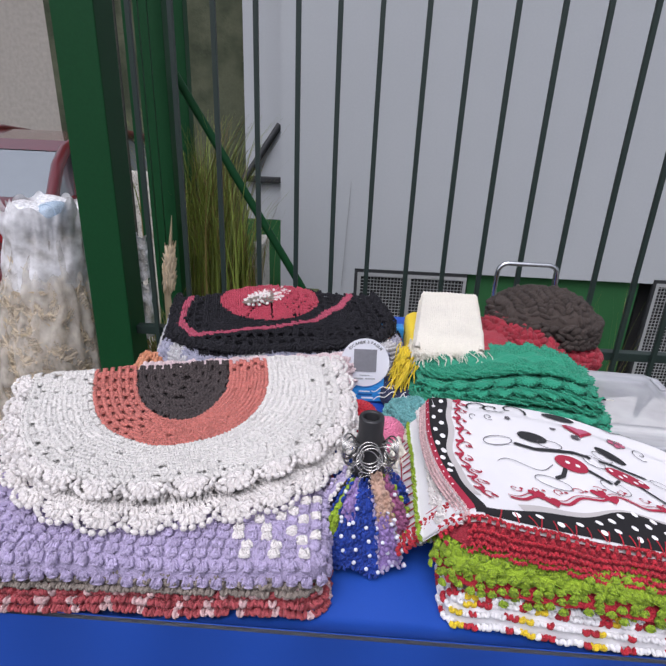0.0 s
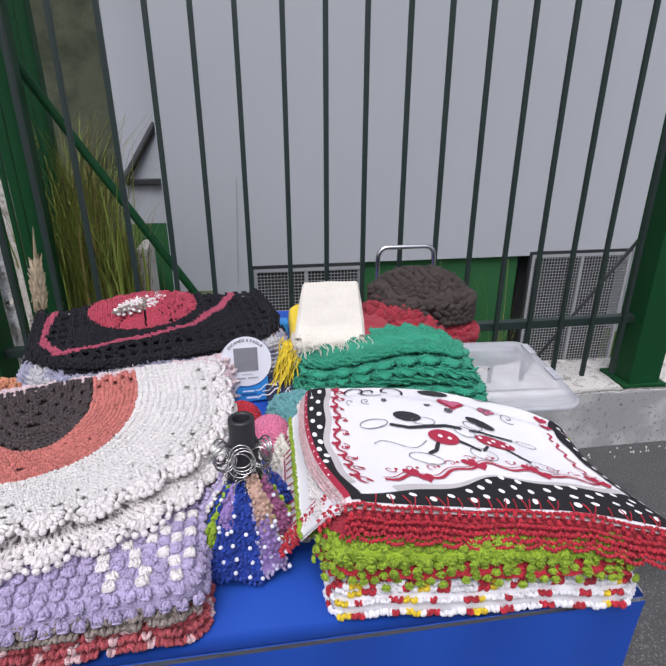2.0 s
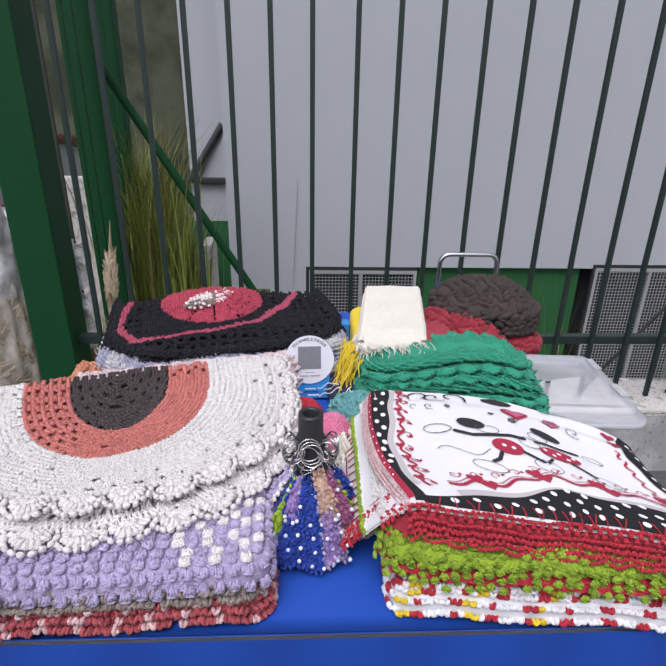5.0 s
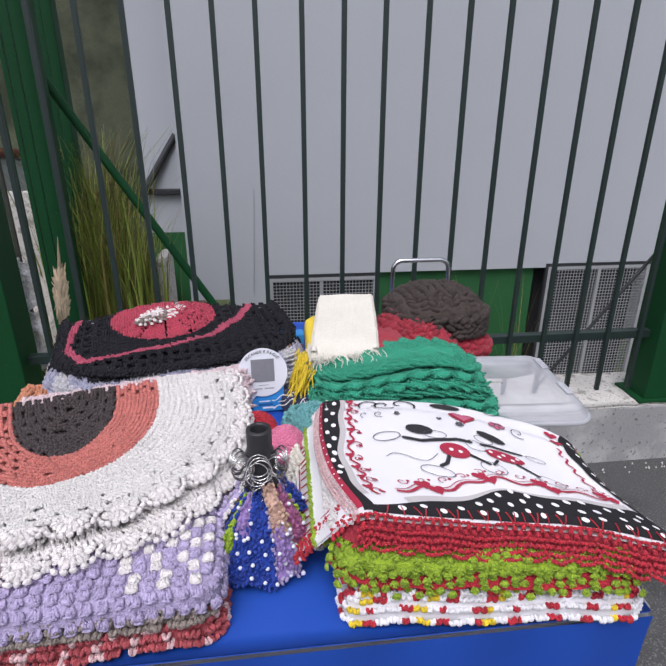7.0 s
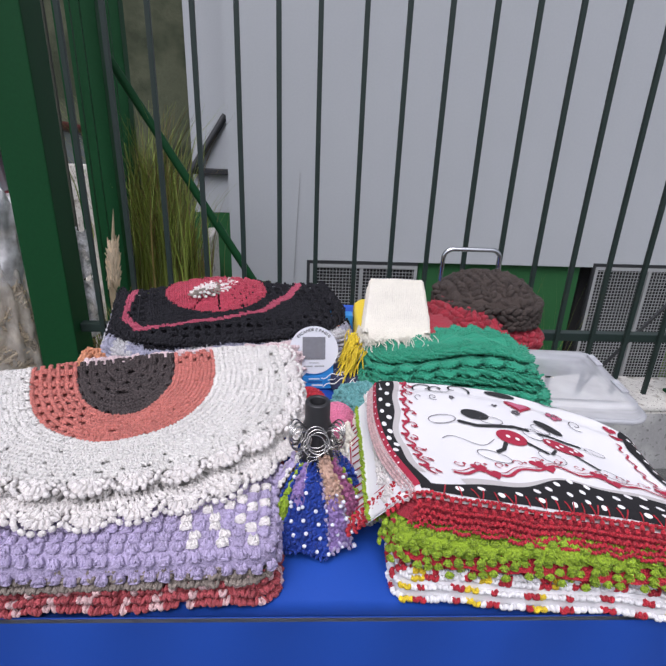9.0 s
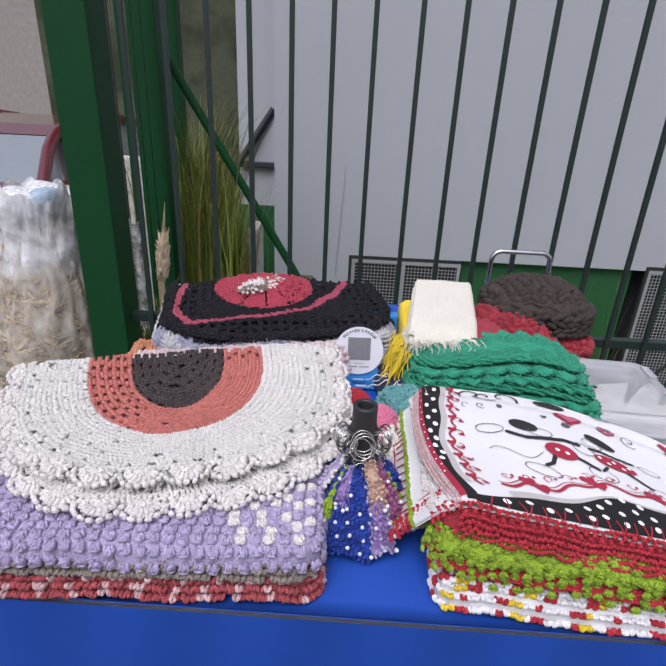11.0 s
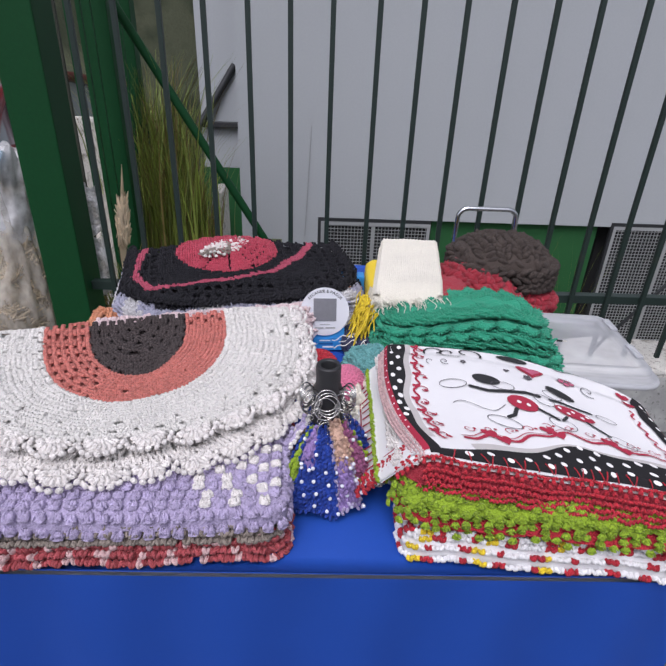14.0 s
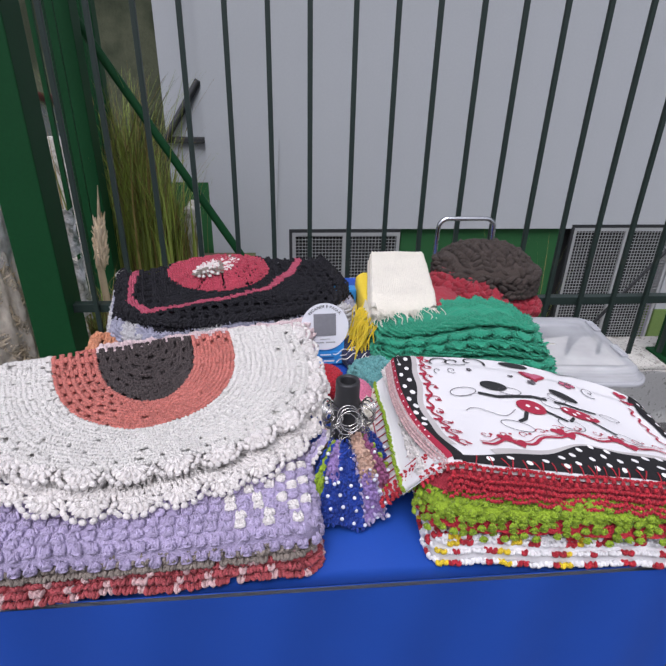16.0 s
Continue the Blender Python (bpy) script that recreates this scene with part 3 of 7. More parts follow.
def grate_window(x0, x1, z0, z1, mull):
    w = thing("window_1" if x0 < 1 else "window_2", (x0, 5.0, z0), "basement window behind a grey wire mesh grate", "window", kind="structure")
    W, Hh = x1 - x0, z1 - z0
    # near-black sheet stands in for the unlit room behind the grate
    part("shade_sheet", boxed(0, W, 0.2, 0.25, 0, Hh), M_DARK, w, "near-black sheet for the shade of the unlit interior")
    bm = bmesh.new()
    for a in ((0, W, 0, 0.03, Hh - 0.03, Hh), (0, 0.03, 0, 0.03, 0, Hh - 0.03)):
        box(bm, *a)
    part("dark_frame", bm, M_BLACKM, w)
    bm = bmesh.new()
    for a in ((0.03, W, 0.0, 0.025, 0, 0.035), (0.03, W, 0.0, 0.025, Hh - 0.065, Hh - 0.03), (0.03, 0.06, 0, 0.025, 0.035, Hh - 0.065), (W - 0.03, W, 0, 0.025, 0.035, Hh - 0.065), (mull - 0.015, mull + 0.015, 0, 0.025, 0.035, Hh - 0.065)):
        box(bm, *a)
    part("mesh_frame", bm, M_GRATE, w)
    bm = bmesh.new()
    x = 0.06
    while x < W - 0.03:
        box(bm, x, x + 0.005, 0.012, 0.018, 0.03, Hh - 0.06)
        x += 0.033
    z = 0.05
    while z < Hh - 0.07:
        box(bm, 0.05, W - 0.02, 0.006, 0.012, z, z + 0.005)
        z += 0.033
    part("wire_mesh", bm, M_GRATE, w)


FY = 2.05


def fence():
    f = thing("fence", (0, FY, 0.31), "dark green painted steel bar fence on the kerb", "fence", kind="structure")
    for x0, x1 in ((-1.037, -0.887), (1.775, 1.93)):
        bm = boxed(x0, x1, -0.075, 0.08, 0.0, 3.2, 0.006)
        p = part("post", bm, M_FENCE, f)
        part("foot_plate", boxed(x0 - 0.03, x1 + 0.03, -0.09, 0.1, -0.006, 0.012, 0.003), M_FENCE, p)
    for z in (0.315, 2.3):
        part("rail", boxed(-0.887, 1.775, -0.02, 0.02, z - 0.018, z + 0.018, 0.003), M_BAR, f)
    bar = None
    for x in (-0.79, -0.645, -0.499, -0.354, -0.209, -0.069, 0.071, 0.225, 0.368, 0.511, 0.661, 0.806, 0.953, 1.107, 1.26, 1.41, 1.56, 1.714):
        if bar is None:
            bar = part("bar", boxed(-0.0088, 0.0088, -0.0375, -0.0205, 0.05, 2.6, 0.002), M_BAR, f)
            bar.location.x = x
        else:
            b = new("bar", bar.data)
            b.parent = f
            b.location.x = x
    tubes("brace", [[(-1.24, 1.30, 1.63), (-0.18, 1.30, -0.11)]], 0.025, M_FENCE, f, n=10)
    tubes("brace", [[(1.90, 0.12, 0.76), (1.33, 0.12, -0.03)]], 0.008, M_BLACKM, f, "thin dark brace rod", n=8)
    side = thing("side_fence", (-1.0, FY, 0.24), "green side fence with a broad gate post and thin rusty bars", "fence", kind="structure")
    def lx(y):
        return -0.11 * y
    part("gate_post", boxed(lx(1.15) - 0.065, lx(1.15) + 0.065, 1.08, 1.21, 0, 3.1, 0.006), M_FENCE, side)
    part("gate_post", boxed(lx(1.75) - 0.05, lx(1.75) + 0.05, 1.7, 1.8, 0, 3.1, 0.006), M_FENCE, side)
    for y in (0.2, 0.33, 0.45):
        part("bar", boxed(lx(y) - 0.008, lx(y) + 0.008, y - 0.008, y + 0.008, -0.05, 2.6), M_RUST, side, "thin rusty bar")
    for y in (0.62, 0.8, 0.97, 1.32, 1.45, 1.58):
        part("bar", boxed(lx(y) - 0.01, lx(y) + 0.01, y - 0.01, y + 0.01, -0.05, 2.6), M_FENCE, side)
    bm = boxed(-0.02, 0.02, 0.0, 1.66, 2.25, 2.29)
    bmesh.ops.rotate(bm, verts=bm.verts, cent=(0, 0, 0), matrix=Matrix.Rotation(0.11, 3, "Z"))
    part("rail", bm, M_FENCE, side)


structure()
grate_window(0.02, 1.115, -1.28, 0.13, 0.54)
grate_window(2.885, 4.045, -1.28, 0.17, 0.6)
fence()


# ---- the stall table ----
TABLE = 0.862


def table():
    t = thing("table", (0.08, 1.08, 0), "stall table covered with a royal blue cloth", "table")
    part("tabletop", boxed(-0.6, 0.54, -0.57, 0.63, TABLE - 0.035, TABLE - 0.006, 0.004), M_GRATE, t)
    for x in (-0.55, 0.5):
        for y in (-0.5, 0.56):
            part("leg", boxed(x - 0.018, x + 0.018, y - 0.018, y + 0.018, 0, TABLE - 0.035), M_GRATE, t)
    cloth = grid_mesh("tablecloth", lambda i, j: (-0.49 + 1.1 * i, 0.5 + 1.22 * j, TABLE + 0.0015 * math.sin(i * 40) * math.sin(j * 31)), 60, 50, M_BLUECLOTH, thick=0.004)
    grid_mesh("front_drop", lambda i, j: (-0.49 + 1.1 * i, 0.5 - 0.012 * math.sin(i * 37) * (1 - j) ** 0.5 - 0.006, TABLE - 0.004 - 0.45 * (1 - j)), 90, 12, M_BLUECLOTH, cloth)
    tagged(cloth, "royal blue cloth spread on the stall table", "tablecloth")


table()


# ---- folded oval rug, white, coral and taupe, and those under it ----
OVAL_AT, OVAL_TURN = (-0.318, 0.98), radians(17)


def oval_rug(base, zones, out_a, out_b, shell, label, top=False):
    """Half of an oval rug, folded at its back: rounds of stitches about the middle of the fold, ending in shells.
    zones: (half width, depth, roundness, rounds, colour, name, label) from the middle outwards."""
    t = thing("oval_rug", (*OVAL_AT, base), label, "rug", "folded oval rugs")
    U, W = np.array([math.cos(OVAL_TURN), math.sin(OVAL_TURN)]), np.array([math.sin(OVAL_TURN), -math.cos(OVAL_TURN)])
    rng = np.random.RandomState(21 if top else 22)

    def level(u, v):
        rim = np.clip((np.abs(u) / out_a) ** 2.7 + (np.maximum(v, 0) / out_b) ** 2.7, 0, 1.3)
        z = 0.016 - 0.011 * rim ** 3 + 0.003 * np.sin(u * 13 + 1) * np.sin(v * 11) + 0.0016 * np.sin(u * 41 + 2 * np.sin(v * 23))
        return z + (0.012 * np.exp(-(v / 0.05) ** 2) if top else 0)

    def world(u, v, lift=0.0):
        xy = u[:, None] * U + v[:, None] * W
        return np.concatenate([xy, (level(u, v) + lift)[:, None]], 1)

    def ring(a, b, e, th, off):
        c, s = np.cos(th), np.sin(th)
        return off + a * np.sign(c) * np.abs(c) ** (2 / e), b * np.abs(s) ** (2 / e)

    def even(a, b, e, off, step):
        th = np.linspace(0, math.pi, 600)
        u, v = ring(a, b, e, th, off)
        s = np.concatenate([[0], np.cumsum(np.hypot(np.diff(u), np.diff(v)))])
        n = max(int(s[-1] / step), 3)
        return np.interp((np.arange(n) + 0.5) / n * s[-1], s, th), s[-1]
    a0, b0, e0, off0 = 0.003, 0.006, 2.0, 0.0
    shells = None
    for zi, (a1, b1, e1, rounds, mat, name, lab) in enumerate(zones):
        off1 = 0.014 if zi == len(zones) - 1 else 0.0
        P, D, N, L, Wd = [], [], [], [], []
        for i in range(rounds):
            f0, f1 = i / rounds, (i + 1) / rounds
            q = [(a0 + (a1 - a0) * f, b0 + (b1 - b0) * f, e0 + (e1 - e0) * f, off0 + (off1 - off0) * f) for f in (f0, (f0 + f1) / 2, f1)]
            th, total = even(*q[1], 0.0074)
            if len(th) < 3:
                continue
            s = (np.arange(len(th)) + 0.5) / len(th) * total
            (ui, vi), (u, v), (uo, vo) = (ring(x[0], x[1], x[2], th, x[3]) for x in q)
            gap = np.hypot(uo - ui, vo - vi)
            keep = np.ones(len(th), bool)
            if name == "centre":
                keep &= ~((i % 3 == 1) & (((s / 0.034) + 0.5 * (i // 3 % 2)) % 1 < 0.5) & ((v < 0.14) | (u < -0.02)))
            elif name == "band":
                keep &= ~((i % 2 == 1) & (((s / 0.031) + 0.5 * (i // 2 % 2)) % 1 < 0.52) & ((u < -0.06) & (v < 0.235) | (u > 0.06) & (v < 0.045)))
                keep &= ~((i % 4 == 2) & ((s / 0.11) % 1 < 0.07))
            elif name == "ground":
                keep &= ~((i % 3 == 1) & (((s / 0.05) + 0.4 * i) % 1 < 0.15) & (u < -0.05) & (v < 0.3))
                keep &= ~((i == rounds - 2) & ((s / 0.033) % 1 < 0.3))
                keep &= ~((i == rounds - 5) & ((s / 0.085) % 1 < 0.1))
                keep &= ~((i == 0) & (u < 0) & (v < 0.2) & ((s / 0.03) % 1 < 0.25))
            p = world(u, v)
            d = (uo - ui)[:, None] * U + (vo - vi)[:, None] * W
            d = np.concatenate([d, np.zeros((len(u), 1))], 1) / (gap[:, None] + 1e-9)
            n = np.tile([0.0, 0.0, 1.0], (len(u), 1))
            sd = np.cross(n, d)
            for sgn in (-1, 1):
                P.append((p + sd * 0.0019 * sgn + rng.normal(0, 0.0004, p.shape))[keep]); D.append((d + sd * -0.42 * sgn + rng.normal(0, 0.09, p.shape))[keep]); N.append(n[keep])
                L.append((gap * (1.7 if name == "ground" else 1.4))[keep]); Wd.append(np.full(int(keep.sum()), 0.0060))
        P, D, N, L, Wd = (np.concatenate(x) for x in (P, D, N, L, Wd))
        k = len(P)
        stitch_ob(name, P, D, N, L * (0.9 + 0.2 * rng.rand(k)), Wd * (0.9 + 0.2 * rng.rand(k)), 0.0026 * (0.85 + 0.3 * rng.rand(k)), mat, t, lab)["kind"] = "stuff"
        # the sheet below this zone
        rows, m = [], 70
        th = np.linspace(0, math.pi, m)
        for f in np.linspace(0, 1, 9):
            u, v = ring(a0 + (a1 - a0) * f, b0 + (b1 - b0) * f, e0 + (e1 - e0) * f, th, off0 + (off1 - off0) * f)
            rows.append(world(u, v, -0.0085))
        fs = [(i * m + j, (i + 1) * m + j, (i + 1) * m + j + 1, i * m + j + 1) for i in range(8) for j in range(m - 1)]
        link("backing", fast_mesh("backing", np.concatenate(rows), np.array(fs)), mat, t)
        if zi == len(zones) - 1:
            th, total = even(a1, b1, e1, off1, 0.060)
            u, v = ring(a1, b1, e1, th, off1)
            uo, vo = ring(a1 * 1.04, b1 * 1.04, e1, th, off1)
            o = (uo - u)[:, None] * U + (vo - v)[:, None] * W
            shells = (world(u, v), np.concatenate([o / np.linalg.norm(o, axis=1)[:, None], np.full((len(u), 1), -0.14)], 1))
            # posts that carry the shells
            th2, _ = even(a1, b1, e1, off1, 0.0095)
            u, v = ring(a1, b1, e1, th2, off1)
            uo, vo = ring(a1 * 1.04, b1 * 1.04, e1, th2, off1)
            o2 = (uo - u)[:, None] * U + (vo - v)[:, None] * W
            o2 = np.concatenate([o2 / np.linalg.norm(o2, axis=1)[:, None], np.zeros((len(u), 1))], 1)
            stitch_ob("edge_round", world(u, v) + o2 * 0.002, np.cross([0, 0, 1.0], o2) + 0.3 * rng.normal(0, 1, o2.shape), np.tile([0, 0, 1.0], (len(u), 1)), 0.0125, 0.0062, 0.0034, mat, t)["kind"] = "stuff"
        a0, b0, e0, off0 = a1, b1, e1, off1
    n = np.tile([0.0, -0.15, 1.0], (len(shells[0]), 1))
    shell_edge("shell_edging", shells[0] + shells[1] * 0.003, shells[1], n, shell, 1.2, Y_WHITE, t, "off-white shell edging", rng=rng)


def oval_rugs():
    oval_rug(0.953, [(0.292, 0.398, 2.7, 22, Y_WHITE, "ground", "off-white rounds")], 0.325, 0.435, 0.036, "off-white crocheted lower half of a folded oval rug with shell edging")
    oval_rug(0.977, [(0.092, 0.206, 2.1, 17, Y_BROWN, "centre", "dark taupe centre with lace holes"), (0.171, 0.280, 2.2, 11, Y_CORAL, "band", "coral band"),
                     (0.292, 0.360, 2.6, 13, Y_OFF, "ground", "grey-flecked white ground")], 0.322, 0.396, 0.035, "crocheted oval rug folded in half, white around coral around dark taupe", True)


def hidden_by_oval(x, y):
    ang = radians(17)
    u = (x + 0.318) * math.cos(ang) + (y - 0.98) * math.sin(ang)
    v = (x + 0.318) * math.sin(ang) - (y - 0.98) * math.cos(ang)
    e = np.sqrt(u ** 2 + np.maximum(v - 0.11, 0) ** 2)
    return (e < 0.22) & (v > -0.02)


def under_rugs():
    def lil(u, v, d, s, i):
        block = (u > 0.125) & (u < 0.245) & (d > 0.02)
        return np.where(block & (np.arange(len(u)) % 2 == 0), 1, 0)
    Rug("lilac_rug", (-0.262, 0.735), 3, 0.266, 0.222, 0.03, False, 0.914, 0.034, Y_LILAC, "lilac crocheted rug with white blocks, folded under the oval rugs", group="rugs of the front pile", wave=(0.004, 0.3, 0.1), roll=0.022, scallop=(0.004, 0.038, 0.03)).clusters(
        0.0165, 0.0195, 0.16, lil, ["stitches", "white_block"], [Y_LILAC, Y_WHITE], h=0.0038, labels=["", "white blocks"], skip=hidden_by_oval, strands=4, fan=0.3, wide=0.27).back(0.004)

    def plain(p):
        return lambda u, v, d, s, i: np.where(((s / 0.03) % 1 < 0.3) & (i % 2 == 1) | chance(u, p, RNG), -1, 0)
    Rug("greige_rug", (-0.262, 0.735), 2.4, 0.262, 0.225, 0.04, False, 0.898, 0.02, Y_GREYB, "greige crocheted rug in the front pile", group="rugs of the front pile", roll=0.016).knit(
        0.009, 0.009, 0.05, plain(0.05), ["stitches"], [Y_GREYB], h=0.006).back(0.006)

    def redp(u, v, d, s, i):
        k = np.where(((s / 0.045) % 1 < 0.28), 1, 0)
        return np.where(chance(u, 0.08, RNG), -1, k)
    Rug("red_rug", (-0.262, 0.735), 2.8, 0.268, 0.233, 0.04, False, TABLE + 0.005, 0.03, Y_RED, "dull red and pink crocheted rug under the front pile", group="rugs of the front pile", wave=(0.004, 0.2, 0.05), roll=0.022).knit(
        0.0095, 0.0095, 0.06, redp, ["stitches", "pink_stitches"], [Y_RED, Y_PINK], h=0.007, labels=["", "pale pink stitches"]).back(0.007)


oval_rugs()
under_rugs()


# ---- black and red rug on a pile of grey rugs ----
def back_pile():
    line = [(-0.262, -0.06), (-0.270, 0.03), (-0.288, 0.187), (-0.245, 0.272), (-0.146, 0.272), (-0.05, 0.272), (0.08, 0.232), (0.17, 0.13), (0.222, 0.02), (0.23, -0.06)]

    def near_line(u, v):
        best = np.full(len(u), 9.0)
        for (a0, b0), (a1, b1) in zip(line, line[1:]):
            du, dv = a1 - a0, b1 - b0
            f = np.clip(((u - a0) * du + (v - b0) * dv) / (du * du + dv * dv), 0, 1)
            best = np.minimum(best, np.hypot(u - a0 - f * du, v - b0 - f * dv))
        return best

    def bul(u, v):
        return 0.045 * np.exp(-((u + 0.03) / 0.17) ** 2 - ((v - 0.08) / 0.17) ** 2) - 0.018 * np.clip(v / 0.36, 0, 1) ** 2

    def pick(u, v, d, s, i):
        e = ((u + 0.035) / 0.145) ** 2 + ((v - 0.085) / 0.15) ** 2
        nl = near_line(u, v)
        k = np.where(nl < np.where(np.abs(u + 0.05) < 0.15, 0.0065, 0.0105), 2, 0)
        k = np.where(e < 1, 1, k)
        lace = (((u / 0.027) % 1) < 0.56) & (((v / 0.036) % 1) < 0.6)
        zone = (nl > 0.016) & (e > 1.05) & (np.abs(u) < 0.285) & ((v < 0.16) | (d < 0.09))
        ang, rad = np.arctan2((v - 0.085) / 0.15, (u + 0.035) / 0.145), np.sqrt(e)
        wheel = (e < 0.95) & (e > 0.12) & ((((rad * 5.5) % 1 < 0.5) & ((ang * 3.2 * np.ceil(rad * 5.5) / 3) % 1 < 0.5) & ((u > 0.01) | (v < 0.05))) | ((ang * 12 / 6.2832) % 1 < 0.085))
        k = np.where((lace & zone) | wheel, -1, k)
        return np.where((d < 0.06) & chance(u, 0.10, RNG), -1, k)
    black = Rug("black_rug", (-0.207, 1.575), 13, 0.312, 0.362, 0.17, True, 0.925, 0.036, Y_BLACK, "black crocheted rug with rose-red centre and thin stripe, folded in half", group="rugs of the back pile", bulge=bul, wave=(0.005, 0.31, 0.05), roll=0.03, scallop=(0.008, 0.04, 0.03)).knit(
        0.0066, 0.0064, 0.311, pick, ["stitches", "centre", "stripe"], [Y_BLACK, Y_CRIMSON, Y_ROSE], h=0.0042, jitter=0.08, loose=0.3, labels=["black stitches", "rose-red centre", "thin rose stripe"]).back(0.016)
    for d, name in ((0.012, "upper_ruffle"), (0.0, "lower_ruffle")):
        r = ring_points(black.a, black.b, black.rc, d, 0.034, True)
        P, D, N, _, _ = black.place(r, d)
        out = np.concatenate([N[:, :2], np.full((len(P), 1), -0.35 - 0.25 * (d == 0))], 1)
        out[:, :2] /= np.linalg.norm(out[:, :2], axis=1)[:, None]
        shell_edge(name, P - out * 0.014 + np.array([0, 0, 0.006]), out, np.tile([0, -0.35, 1.0], (len(P), 1)), 0.032, 1.1, Y_BLACK, black.ob, "black ruffled shell edge")

    def greyp(u, v, d, s, i):
        k = np.where((((s / 0.19) + i * 0.07) % 1) < 0.3, 1, 0)
        return np.where((((s / 0.024) % 1) < 0.3) & (i % 3 == 1), -1, k)
    for n, (z, a, b, lab) in enumerate(((0.897, 0.326, 0.385, "bluish grey crocheted rug folded below the black rug"), (TABLE + 0.005, 0.335, 0.40, "grey and white crocheted rug at the bottom of the back pile"))):
        Rug("grey_rug", (-0.215, 1.575), 13 - n * 2, a, b, 0.1, True, z, 0.03, Y_GREYL, lab, group="rugs of the back pile", wave=(0.006, 0.26 + 0.1 * n, 0.06), roll=0.024).knit(
            0.0082, 0.0082, 0.1, greyp, ["stitches", "pale_stitches"], [Y_GREYL if n == 0 else Y_GREYW, Y_GREYW], h=0.007).back(0.007)


back_pile()


# ---- towels ----
FAR = [(0.178, 0.911), (0.231, 0.908), (0.326, 0.902), (0.436, 0.874), (0.512, 0.829), (0.565, 0.780), (0.605, 0.728)]
NEAR = [(0.200, 0.580), (0.304, 0.561), (0.397, 0.550), (0.471, 0.537), (0.57, 0.507), (0.632, 0.486)]
LEFT = [(0.178, 0.911), (0.169, 0.841), (0.164, 0.769), (0.168, 0.695), (0.180, 0.640), (0.200, 0.580)]
RIGHT = [(0.605, 0.728), (0.590, 0.680), (0.592, 0.620), (0.605, 0.560), (0.632, 0.486)]


def along_line(line, f):
    f = min(max(f, 0), 1) * (len(line) - 1)
    i = min(int(f), len(line) - 2)
    g = f - i
    p = [line[max(i - 1, 0)], line[i], line[i + 1], line[min(i + 2, len(line) - 1)]]
    return tuple(0.5 * (2 * p[1][k] + (p[2][k] - p[0][k]) * g + (2 * p[0][k] - 5 * p[1][k] + 4 * p[2][k] - p[3][k]) * g * g + (3 * p[1][k] - p[0][k] - 3 * p[2][k] + p[3][k]) * g ** 3) for k in (0, 1))


def towel_at(s, t):
    """A place on the top towel: s from left to right, t from its far edge to the near one."""
    a, b, c, d = along_line(FAR, s), along_line(NEAR, s), along_line(LEFT, t), along_line(RIGHT, t)
    x, y = ((1 - t) * a[k] + t * b[k] + (1 - s) * c[k] + s * d[k] - (1 - s) * (1 - t) * FAR[0][k] - s * (1 - t) * FAR[-1][k] - (1 - s) * t * NEAR[0][k] - s * t * NEAR[-1][k] for k in (0, 1))
    edge = 0.0
    for q, w in ((1 - s, 0.10), (1 - t, 0.06), (s, 0.05), (t, 0.06)):
        if q < w:
            edge += (1 - q / w) ** 2
    z = 1.002 + 0.005 * math.sin(3.1 * s + 1.4 * t) + 0.003 * math.sin(9 * s - 5 * t) - 0.010 * min(edge, 1.6) - 0.010 * s
    z += 0.007 / (1 + math.exp(-(t - 0.14 - 0.06 * s) * 70)) - 0.003 + 0.0016 * math.sin(17 * s + 6 * t) * math.sin(8 * t + 2)
    return (x, y, z)


def over(points, lift=0.0024):
    return [tuple(c + (lift if k == 2 else 0) for k, c in enumerate(towel_at(*p))) for p in points]


def patch(name, outlines, mat, parent, label="", lift=0.0024):
    """Flat printed shapes that follow the towel; each outline is a loop round its first middle point."""
    vs, fs = [], []
    for loop in outlines:
        c = (sum(p[0] for p in loop) / len(loop), sum(p[1] for p in loop) / len(loop))
        mid = [((p[0] + c[0]) / 2, (p[1] + c[1]) / 2) for p in loop]
        o, n = len(vs), len(loop)
        vs += over([c], lift) + over(mid, lift) + over(loop, lift)
        for i in range(n):
            j = (i + 1) % n
            fs += [(o, o + 1 + i, o + 1 + j), (o + 1 + i, o + 1 + n + i, o + 1 + n + j), (o + 1 + i, o + 1 + n + j, o + 1 + j)]
    ob = link(name, fast_mesh(name, vs, fs), mat, parent, label)
    ob["kind"] = "stuff"
    return ob


W_T, H_T = 0.42, 0.31


def disc(s, t, r, n=10, squash=1.0, turn=0.0):
    out = []
    for i in range(n):
        a = 2 * math.pi * i / n
        x, y = r * math.cos(a), r * squash * math.sin(a)
        out.append((s + (x * math.cos(turn) - y * math.sin(turn)) / W_T, t + (x * math.sin(turn) + y * math.cos(turn)) / H_T))
    return out


def stroke(points, width):
    """A ribbon loop round a line of (s, t) points, cut into quads."""
    out = []
    for (s0, t0), (s1, t1) in zip(points, points[1:]):
        dx, dy = (s1 - s0) * W_T, (t1 - t0) * H_T
        m = math.hypot(dx, dy) or 1
        nx, ny = -dy / m * width / 2 / W_T, dx / m * width / 2 / H_T
        out.append([(s0 + nx, t0 + ny), (s1 + nx, t1 + ny), (s1 - nx, t1 - ny), (s0 - nx, t0 - ny)])
    return out


